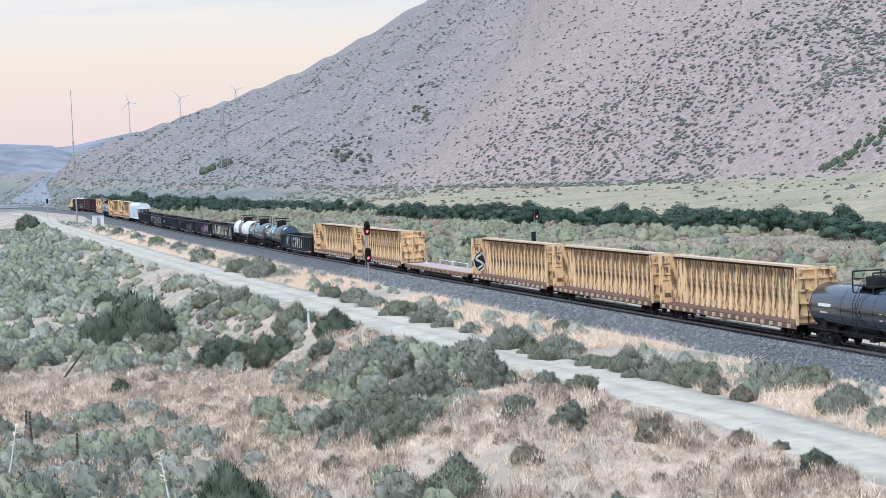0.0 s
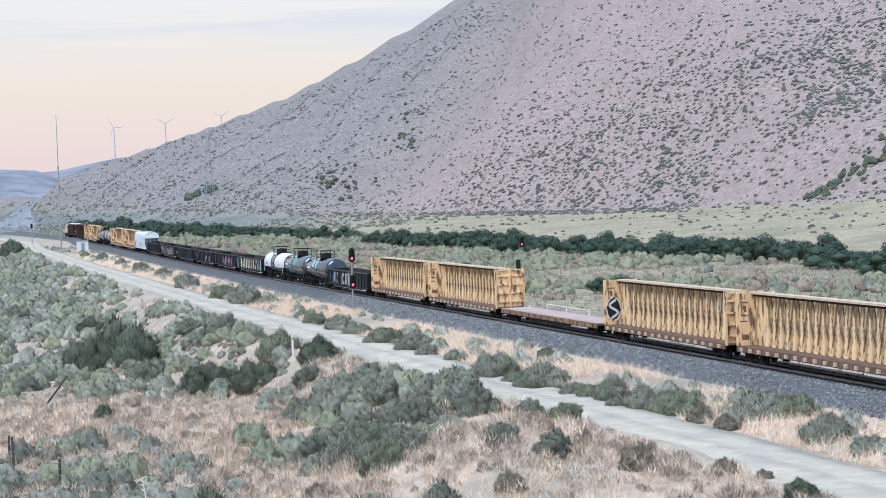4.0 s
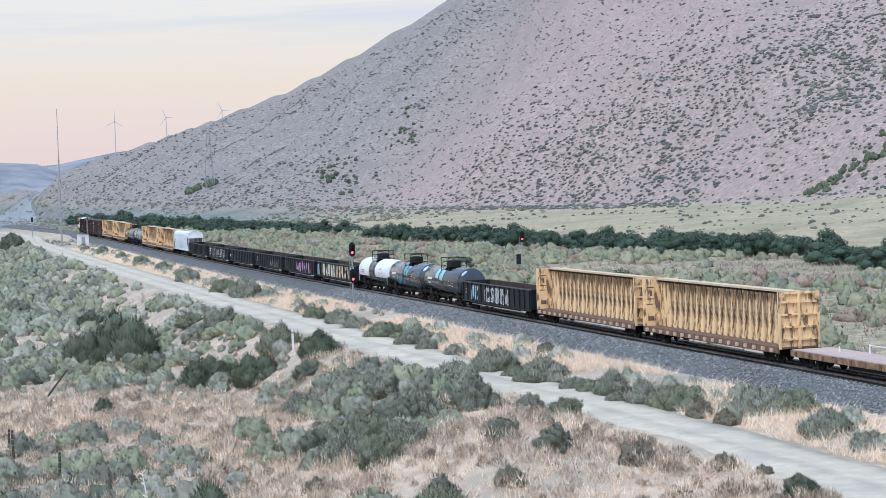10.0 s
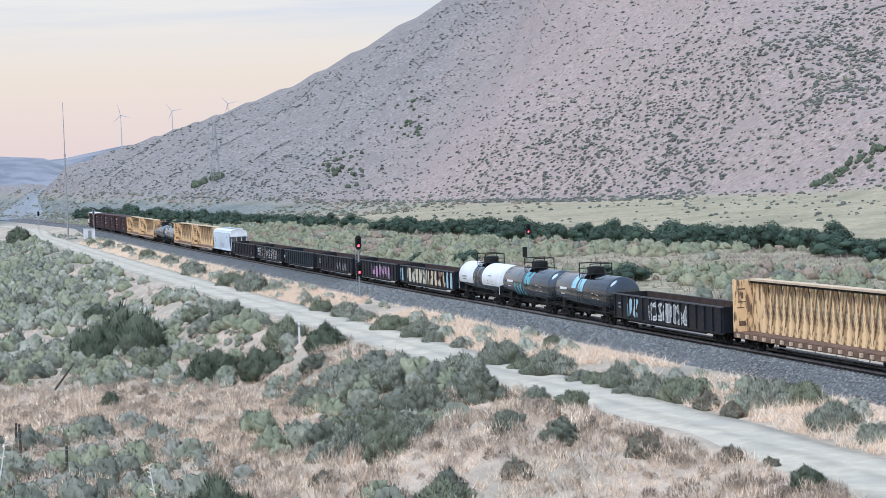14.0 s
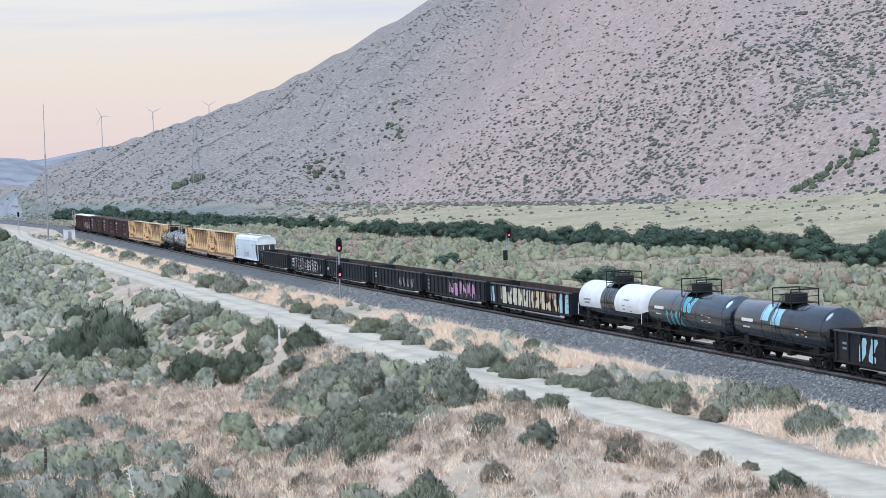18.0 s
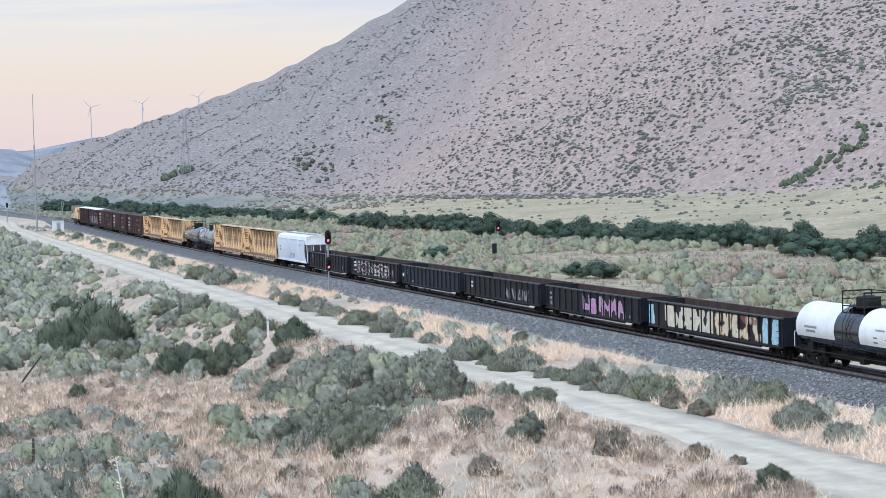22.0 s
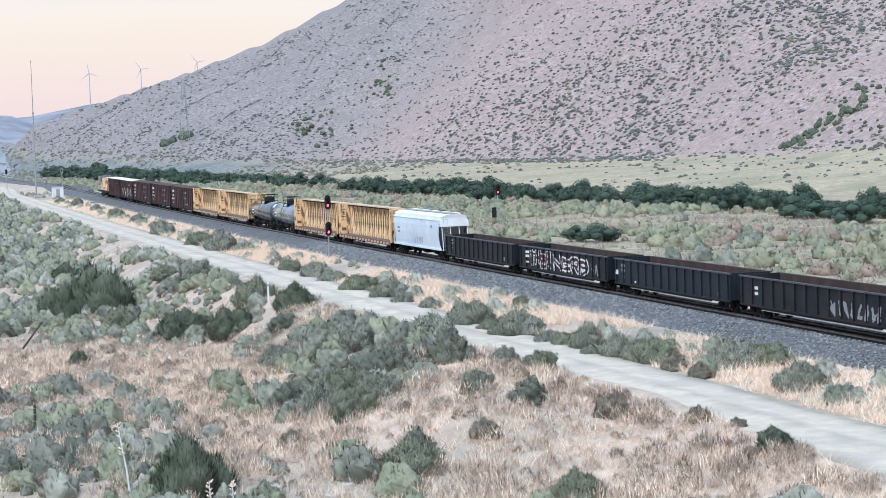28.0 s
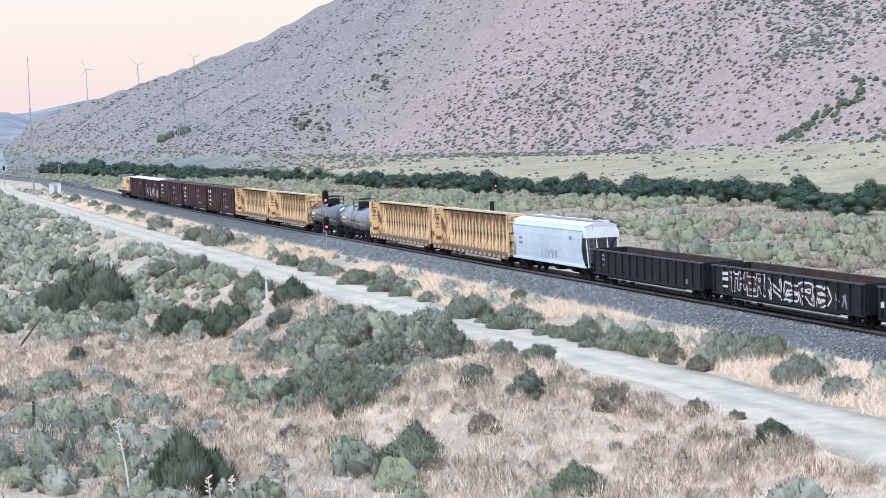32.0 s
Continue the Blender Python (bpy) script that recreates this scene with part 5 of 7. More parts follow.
def truck_mesh():
    bm = bmesh.new()
    for y in (-0.98, 0.98):
        box(bm, -1.15, -0.65, y - 0.08, y + 0.08, 0.36, 0.62)
        box(bm, 0.65, 1.15, y - 0.08, y + 0.08, 0.36, 0.62)
        box(bm, -0.65, 0.65, y - 0.07, y + 0.07, 0.66, 0.80)
        box(bm, -0.45, 0.45, y - 0.07, y + 0.07, 0.20, 0.32)
        for sx in (-1, 1):
            tube(bm, (sx * 0.45, y, 0.26), (sx * 0.85, y, 0.55), 0.07, 0.07, 6)
            tube(bm, (sx * 0.30, y, 0.28), (sx * 0.30, y, 0.70), 0.05, 0.05, 6)
            tube(bm, (sx * 0.9, y - 0.14, 0.46), (sx * 0.9, y + 0.14, 0.46), 0.14, 0.14, 10)
        for sx in (-0.13, 0.0, 0.13):
            tube(bm, (sx, y, 0.32), (sx, y, 0.66), 0.06, 0.06, 6)
    box(bm, -0.22, 0.22, -1.0, 1.0, 0.55, 0.80)
    for sx in (-0.9, 0.9):
        tube(bm, (sx, -0.8, 0.46), (sx, 0.8, 0.46), 0.08, 0.08, 8)
    return shared("truck", bm, M_UNDER)


WHEEL, TRUCK = wheel_mesh(), truck_mesh()


def running_gear(car, half, three=False):
    for sx in (-1, 1):
        t = put("truck", TRUCK, car, sx * half, label="sooty cast steel truck")
        for dx in ((-0.9, 0.9) if not three else (-1.7, 0.0, 1.7)):
            for sy in (-1, 1):
                put("wheel", WHEEL, t, dx, sy * 0.75, 0.46, 0 if sy < 0 else 180)
    return car


def couplers(car, half):
    for sx in (-1, 1):
        bm = bmesh.new()
        box(bm, sx * (half - 1.0) - 0.05, sx * (half - 0.28) + 0.05, -0.11, 0.11, 0.72, 0.95)
        box(bm, sx * (half - 0.14) - 0.16, sx * (half - 0.14) + 0.16, -0.17, 0.17, 0.70, 0.98)
        part("coupler", bm, M_UNDER, car)


def bars(car, surf, spots, mat_, name="lettering"):
    """Unreadable lettering, placards and a painted reflection as plain bars: x, z, width, height on a side given by
    surf(x, z).
    """
    for x, z, w, h in spots:
        bm = bmesh.new()
        q = [(x, z), (x + w, z), (x + w, z + h), (x, z + h)]
        bm.faces.new([bm.verts.new((a, surf(a, b), b)) for a, b in q])
        part(name, bm, mat_, car, "unreadable lettering, placard or painted patch")


def paint(name, col, rough=0.6):
    return mat(name, col, tuple(0.75 * c for c in col), 2.5, rough, bump=0.05)


P_WHITE, P_CYAN, P_PINK = paint("white_spray_paint", (0.72, 0.72, 0.70)), paint("cyan_spray_paint", (0.12, 0.42, 0.50)), paint("pink_spray_paint", (0.50, 0.26, 0.46))
P_CREAM, P_SKY, P_RED = paint("cream_spray_paint", (0.66, 0.60, 0.45)), paint("pale_blue_spray_paint", (0.38, 0.60, 0.70)), paint("brick_red_spray_paint", (0.22, 0.07, 0.06))
P_GREY, P_ORANGE = paint("grey_spray_paint", (0.28, 0.28, 0.29)), paint("orange_spray_paint", (0.55, 0.28, 0.12))


GLYPHS = {"T": ["0999", "5950"], "H": ["1911", "8981", "1585"], "E": ["8919", "1911", "1181", "1575"], "R": ["1019", "1979", "7975", "7515", "4580"], "N": ["1019", "1981", "8189"],
          "C": ["8818", "1812", "1282"], "B": ["1019", "1978", "7875", "7515", "7572", "7210"], "U": ["1911", "1181", "8189"], "S": ["8919", "1915", "1585", "8581", "8111"], "I": ["5950"],
          "M": ["1019", "1954", "5499", "9990"], "A": ["1049", "4980", "2474"]}


def graffiti(car, surf, x0, x1, z0, z1, letters, seed, fill, line, width=0.11, edge=0.05, cell=0.055, loose=0.0):
    """Sprayed shapes: thick bent strokes in a row, with an outline, laid on the surface surf(x, z).
    letters: a count of loose zigzags, or the letters themselves."""
    rng = np.random.RandomState(seed)
    nx, nz = int((x1 - x0) / cell), int((z1 - z0) / cell)
    gx, gz = x0 + (np.arange(nx) + 0.5) * cell, z0 + (np.arange(nz) + 0.5) * cell
    X, Z = np.meshgrid(gx, gz)
    dist = np.full(X.shape, 9.0)
    count = letters if isinstance(letters, int) else len(letters)
    w = (x1 - x0) / count
    for k in range(count):
        cx = x0 + w * (k + 0.5)
        if isinstance(letters, int):
            pts = [(cx + w * rng.uniform(-0.36, 0.36), z0 + (z1 - z0) * q) for q in rng.permutation([0.12, 0.45, 0.88, 0.2, 0.8])[:4 + rng.randint(2)]]
            strokes = list(zip(pts, pts[1:]))
        else:
            tilt, up = rng.uniform(-0.3, 0.3), rng.uniform(-0.12, 0.10)
            wild = rng.uniform(-0.9, 0.9, (10, 10, 2))
            at = lambda u, q: (cx + w * 1.0 * ((u + wild[u, q, 0]) / 9 - 0.5 + tilt * (q / 9 - 0.5)), z0 + (z1 - z0) * (0.17 + 0.64 * (q + wild[u, q, 1]) / 9 + up))
            strokes = [(at(int(g[0]), int(g[1])), at(int(g[2]), int(g[3]))) for g in GLYPHS[letters[k]]]
        for (ax, az), (bx, bz) in strokes:
            t = np.clip(((X - ax) * (bx - ax) + (Z - az) * (bz - az)) / ((bx - ax) ** 2 + (bz - az) ** 2 + 1e-6), 0, 1)
            dist = np.minimum(dist, np.hypot(X - ax - t * (bx - ax), Z - az - t * (bz - az)))
    dist = dist + (fbm(X * 2.2 + seed, Z * 2.2, 2) - 0.5) * (0.12 + loose)
    for m, ok, nm in ((line, (dist >= width) & (dist < width + edge), "graffiti_outline"), (fill, dist < width, "graffiti")):
        if m is None:
            continue
        bm = bmesh.new()
        for j, i in zip(*np.nonzero(ok)):
            a, b, c, d = gx[i] - cell / 2, gx[i] + cell / 2, gz[j] - cell / 2, gz[j] + cell / 2
            xm = gx[i]
            bm.faces.new([bm.verts.new((p, surf(xm, q), q)) for p, q in ((a, c), (b, c), (b, d), (a, d))])
        part(nm, bm, m, car, "spray-painted shapes")["kind"] = "stuff"


# -- centerbeam lumber cars --
def centerbeam(half):
    e = new("centerbeam_car")
    bx = half - 0.85
    slab("deck", M_RUST, e, -bx, bx, -1.40, 1.40, 1.00, 1.12, "rusty steel deck")
    for sy in (-1, 1):
        slab("side_sill", M_RUST, e, -bx, bx, sy * 1.44 - 0.04, sy * 1.44 + 0.04, 0.74, 1.14, "grimy side sill")
    slab("center_sill", M_UNDER, e, -bx + 0.3, bx - 0.3, -0.32, 0.32, 0.48, 0.998)
    for sy in (-1, 1):
        bm = bmesh.new()
        tube(bm, (-5.6, sy * 1.2, 0.52), (5.6, sy * 1.2, 0.52), 0.05, 0.05, 6)
        for x in (-5.6, -2.8, 0, 2.8, 5.6):
            tube(bm, (x, sy * 1.2, 0.5), (x, sy * 1.2, 0.98), 0.03, 0.03, 5)
        part("train_pipe", bm, M_ALU, e, "pale pipe under the deck")
    bm = bmesh.new()
    box(bm, -0.15, 0.15, -0.09, 0.05, -0.12, 0.12)
    winch = shared("winch", bm, M_CHORD)
    for sy in (-1, 1):
        for i in range(17):
            x = -bx + 0.9 + i * (2 * bx - 1.8) / 16
            put("winch", winch, e, x, sy * 1.52, 0.93, 0, "pale strap winch" if i == 0 else "")
    # end walls
    for sx in (-1, 1):
        bh = slab("bulkhead", M_YELLOW, e, sx * (bx - 0.14) - 0.05, sx * (bx - 0.14) + 0.05, -1.38, 1.38, 1.122, 4.62)
        for y in (-1.36, 0.0, 1.36):
            slab("bulkhead_post", M_YELLOW, bh, sx * bx - 0.10, sx * bx + 0.10, y - 0.08, y + 0.08, 1.0, 4.66)
        for z in (1.6, 2.4, 3.2, 4.0, 4.56):
            slab("bulkhead_rib", M_YELLOW, bh, sx * (bx - 0.02) - 0.07, sx * (bx - 0.02) + 0.07, -1.28, 1.28, z - 0.06, z + 0.06)
        for sy in (-1, 1):
            bm = bmesh.new()
            q = [(sy * 1.28, 4.5), (sy * 0.85, 4.5), (sy * 1.28, 4.1)]
            f0 = [bm.verts.new((sx * bx - 0.03, y, z)) for y, z in q]
            f1 = [bm.verts.new((sx * bx + 0.03, y, z)) for y, z in q]
            bm.faces.new(f0)
            bm.faces.new(f1[::-1])
            for i in range(3):
                bm.faces.new((f0[i], f0[(i + 1) % 3], f1[(i + 1) % 3], f1[i]))
            part("gusset", bm, M_YELLOW, bh)
    ix = bx - 0.3
    slab("top_chord", M_CHORD, e, -ix, ix, -0.40, 0.40, 4.55, 4.68, "pale top chord above a darkened web")
    # near-black web carries the shade under the chord's overhang
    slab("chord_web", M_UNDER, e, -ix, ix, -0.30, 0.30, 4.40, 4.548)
    for sx in (-1, 1):
        slab("web_plate", M_YELLOW, e, min(sx * ix, sx * (ix - 1.5)), max(sx * ix, sx * (ix - 1.5)), -0.12, 0.12, 1.122, 4.40, "solid yellow web plate")
    # posts flare towards the deck
    bm = bmesh.new()
    lv = [(1.122, 0.27, 0.20), (2.3, 0.22, 0.17), (3.0, 0.13, 0.14), (4.40, 0.09, 0.12)]
    rings = [[bm.verts.new((sx * hx, sy * hy, z)) for sx, sy in ((-1, -1), (1, -1), (1, 1), (-1, 1))] for z, hx, hy in lv]
    for a, b in zip(rings, rings[1:]):
        for i in range(4):
            bm.faces.new((a[i], a[(i + 1) % 4], b[(i + 1) % 4], b[i]))
    post = shared("post", bm, M_YELLOW)
    n = 20
    for i in range(n):
        put("post", post, e, -ix + 1.75 + i * (2 * ix - 3.5) / (n - 1))
    step = (2 * ix - 3.5) / (n - 1)
    # braces darker than the posts: grime plus painted shade between the posts
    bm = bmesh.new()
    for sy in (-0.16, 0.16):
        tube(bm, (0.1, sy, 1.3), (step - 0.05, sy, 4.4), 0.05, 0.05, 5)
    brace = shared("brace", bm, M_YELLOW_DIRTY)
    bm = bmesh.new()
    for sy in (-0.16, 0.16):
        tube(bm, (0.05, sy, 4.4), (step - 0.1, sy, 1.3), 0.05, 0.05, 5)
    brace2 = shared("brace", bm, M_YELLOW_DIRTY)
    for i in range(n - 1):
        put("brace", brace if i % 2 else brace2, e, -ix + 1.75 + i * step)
    # lettering on the inner face of the rear wall
    bm = bmesh.new()
    xf = -(bx - 0.14) + 0.056
    for y, z, w, h in ((-1.2, 3.95, 0.55, 0.10), (-1.2, 3.1, 0.6, 0.07), (-0.95, 3.35, 0.16, 0.42), (-1.25, 2.7, 0.5, 0.08), (-1.15, 1.5, 0.5, 0.35)):
        bm.faces.new([bm.verts.new((xf, yy, zz)) for yy, zz in ((y, z), (y + w, z), (y + w, z + h), (y, z + h))])
    part("lettering", bm, M_RUST, e, "worn dark lettering")
    running_gear(e, bx - 2.0)
    couplers(e, half)
    return e


# -- gondolas --
def gondola(half, paint_, top=2.72, ribs=15):
    e = new("gondola_car")
    bx = half - 0.75
    ribx = [-bx + 0.35 + i * (2 * bx - 0.7) / (ribs - 1) for i in range(ribs)]
    for sy in (-1, 1):
        slab("side", paint_, e, -bx, bx, sy * 1.43 - 0.03, sy * 1.43 + 0.03, 0.92, top - 0.1)
        slab("top_chord", M_EDGE, e, -bx, bx, sy * 1.47 - 0.09, sy * 1.47 + 0.09, top - 0.098, top, "dull steel top edge", 0.012)
        slab("side_sill", paint_, e, -bx, bx, sy * 1.45 - 0.08, sy * 1.45 + 0.08, 0.80, 0.918)
        slab("bottom_flange", M_ALU, e, -bx + 3.2, bx - 3.2, sy * 1.47 - 0.05, sy * 1.47 + 0.05, 0.62, 0.66, "worn pale bottom edge")
        slab("skirt", M_UNDER, e, -bx + 3.0, bx - 3.0, sy * 1.44 - 0.02, sy * 1.44 + 0.02, 0.66, 0.798)
    bm = bmesh.new()
    box(bm, -0.07, 0.07, -0.06, 0.05, 0.92, top - 0.1)
    bmesh.ops.bevel(bm, geom=[g for g in bm.edges if abs(g.verts[0].co.z - g.verts[1].co.z) > 0.5], offset=0.025, segments=1)
    rib = shared("rib", bm, paint_)
    for sy in (-1, 1):
        for x in ribx:
            put("rib", rib, e, x, sy * 1.50, 0, 0 if sy < 0 else 180)
    for sx in (-1, 1):
        en = slab("end", paint_, e, sx * bx - 0.04, sx * bx + 0.04, -1.38, 1.38, 0.92, top)
        for y in (-0.9, -0.3, 0.3, 0.9):
            slab("end_rib", paint_, en, sx * (bx + 0.08) - 0.05, sx * (bx + 0.08) + 0.05, y - 0.07, y + 0.07, 0.92, top - 0.05)
        bm = bmesh.new()
        for k in range(4):
            tube(bm, (sx * (bx - 0.15), -1.60, 1.05 + 0.4 * k), (sx * (bx - 0.6), -1.60, 1.05 + 0.4 * k), 0.018, 0.018, 5)
        part("grab_irons", bm, M_UNDER, e)
    slab("floor", M_INSIDE, e, -bx, bx, -1.38, 1.38, 0.94, 1.0)
    for sy in (-1, 1):
        slab("inner_side", M_INSIDE, e, -bx + 0.05, bx - 0.05, sy * 1.37 - 0.015, sy * 1.37 + 0.015, 1.004, top - 0.03, "rusted inside wall")
    slab("center_sill", M_UNDER, e, -bx, bx, -0.35, 0.35, 0.5, 0.938)
    running_gear(e, bx - 1.7)
    couplers(e, half)
    near = lambda x, z: -1.566 if min(abs(x - r) for r in ribx) < 0.075 else -1.466
    return e, near


# -- tank cars --
def barrel(bm, x0, x1, r, zc, head0, head1, n=40, arc=(0, 360)):
    prof = []
    if head0:
        prof += [(x0 - 0.55 * math.cos(radians(a)), r * math.sin(radians(a))) for a in (8, 25, 45, 65, 80)]
    prof += [(x0, r), (x1, r)]
    if head1:
        prof += [(x1 + 0.55 * math.cos(radians(a)), r * math.sin(radians(a))) for a in (80, 65, 45, 25, 8)]
    whole = arc[1] - arc[0] >= 360
    turn = [radians(arc[0] + (arc[1] - arc[0]) * i / (n if whole else n - 1)) for i in range(n)]
    rings = [[bm.verts.new((x, -q * math.cos(t), zc + q * math.sin(t))) for t in turn] for x, q in prof]
    for a, b in zip(rings, rings[1:]):
        for i in range(n if whole else n - 1):
            bm.faces.new((a[i], a[(i + 1) % n], b[(i + 1) % n], b[i]))
    if not whole:
        return
    if head0:
        bm.faces.new(rings[0])
    if head1:
        bm.faces.new(rings[-1])


def tank_car(half, body, white_ends=False, r=1.46):
    e = new("tank_car")
    zc, hx = 2.36, half - 1.05
    if white_ends:
        for sx in (-1, 1):
            bm = bmesh.new()
            a, b = sorted((sx * 1.5, sx * hx))
            barrel(bm, a, b, r, zc, sx < 0, sx > 0, 30, (-22, 202))
            part("barrel_end", bm, M_WHITE, e, "white upper barrel end", True)
            bm = bmesh.new()
            barrel(bm, a, b, r, zc, sx < 0, sx > 0, 20, (202, 338))
            part("barrel_belly", bm, body, e, "black belly", True)
        bm = bmesh.new()
        barrel(bm, -1.5, 1.5, r, zc, False, False)
        part("barrel_middle", bm, body, e, "black middle band", True)
    else:
        bm = bmesh.new()
        barrel(bm, -hx, hx, r, zc, True, True)
        part("barrel", bm, body, e, "", True)
    for x in (-hx + 0.02, -hx * 0.33, hx * 0.33, hx - 0.02):
        if white_ends and abs(x) < 2.4:
            continue
        bm = bmesh.new()
        barrel(bm, x - 0.03, x + 0.03, r + 0.012, zc, False, False, 40, (-22, 202) if white_ends else (0, 360))
        part("weld_band", bm, body if not white_ends else M_WHITE, e, "", True)
    # full-length dark sill, added in place of the shadow below the barrel
    slab("center_sill", M_UNDER, e, -half + 0.6, half - 0.6, -0.55, 0.55, 0.62, 1.05)
    # platform over the middle
    slab("platform", M_DARK, e, -1.3, 1.3, -0.95, 0.95, zc + r + 0.02, zc + r + 0.07)
    for x in (-1.3, 1.3):
        for y in (-0.95, 0.95):
            bm = bmesh.new()
            tube(bm, (x, y, zc + r - 0.35), (x, y, zc + r + 0.9), 0.045, 0.045, 6)
            part("railing_post", bm, M_DARK, e)
        bm = bmesh.new()
        tube(bm, (x, -0.95, zc + r + 0.9), (x, 0.95, zc + r + 0.9), 0.045, 0.045, 6)
        tube(bm, (x, -0.95, zc + r + 0.45), (x, 0.95, zc + r + 0.45), 0.03, 0.03, 6)
        part("handrail", bm, M_DARK, e, "black tube handrail")
    bm = bmesh.new()
    tube(bm, (-1.3, 0.95, zc + r + 0.9), (1.3, 0.95, zc + r + 0.9), 0.03, 0.03, 6)
    part("handrail", bm, M_DARK, e, "black tube handrail")
    bm = bmesh.new()
    tube(bm, (0.1, 0, zc + r - 0.1), (0.1, 0, zc + r + 0.60), 0.72, 0.72, 18)
    tube(bm, (0.1, 0, zc + r + 0.551), (0.1, 0, zc + r + 0.68), 0.55, 0.3, 18)
    part("valve_housing", bm, M_DARK, e)
    bm = bmesh.new()
    for dx in (-0.22, 0.22):
        tube(bm, (dx, -r - 0.12, 1.0), (dx, -r - 0.12, zc + 0.5), 0.02, 0.02, 5)
        tube(bm, (dx, -r - 0.12, zc + 0.5), (dx, -0.95, zc + r + 0.3), 0.02, 0.02, 5)
    for k in range(7):
        tube(bm, (-0.22, -r - 0.12, 1.1 + 0.3 * k), (0.22, -r - 0.12, 1.1 + 0.3 * k), 0.016, 0.016, 4)
    part("ladder", bm, M_DARK, e)
    for sx in (-1, 1):
        slab("stub_sill", M_UNDER, e, min(sx * (half - 0.5), sx * (hx - 2.6)), max(sx * (half - 0.5), sx * (hx - 2.6)), -0.9, 0.9, 0.82, 1.16)
        bm = bmesh.new()
        box(bm, sx * (hx - 1.2) - 0.35, sx * (hx - 1.2) + 0.35, -1.15, 1.15, 0.86, 1.52)
        part("saddle", bm, M_UNDER, e)
        slab("end_platform", M_UNDER, e, sx * (half - 0.75) - 0.22, sx * (half - 0.75) + 0.22, -1.4, 1.4, 1.02, 1.08)
        bm = bmesh.new()
        xx = sx * (half - 0.6)
        for y in (-1.35, 1.35):
            tube(bm, (xx, y, 1.05), (xx, y, 2.0), 0.025, 0.025, 6)
        tube(bm, (xx, -1.35, 2.0), (xx, 1.35, 2.0), 0.025, 0.025, 6)
        part("end_rail", bm, M_POST if white_ends else M_DARK, e)
    for sy in (-1, 1):
        bm = bmesh.new()
        tube(bm, (-half + 0.8, sy * 1.38, 1.02), (half - 0.8, sy * 1.38, 1.02), 0.035, 0.035, 6)
        part("side_rail", bm, M_UNDER, e)
    bm = bmesh.new()
    tube(bm, (-0.5, 0.5, 0.75), (0.8, 0.5, 0.75), 0.22, 0.22, 10)
    tube(bm, (-0.2, -0.1, 1.2), (-0.2, -0.1, 0.6), 0.16, 0.12, 10)
    box(bm, 0.9, 1.4, -1.1, -0.7, 0.6, 1.0)
    part("brake_gear", bm, M_UNDER, e)
    running_gear(e, hx - 1.2)
    couplers(e, half)
    near = lambda x, z: -math.sqrt(max(0.01, (r + 0.004) ** 2 - (z - zc) ** 2))
    return e, near


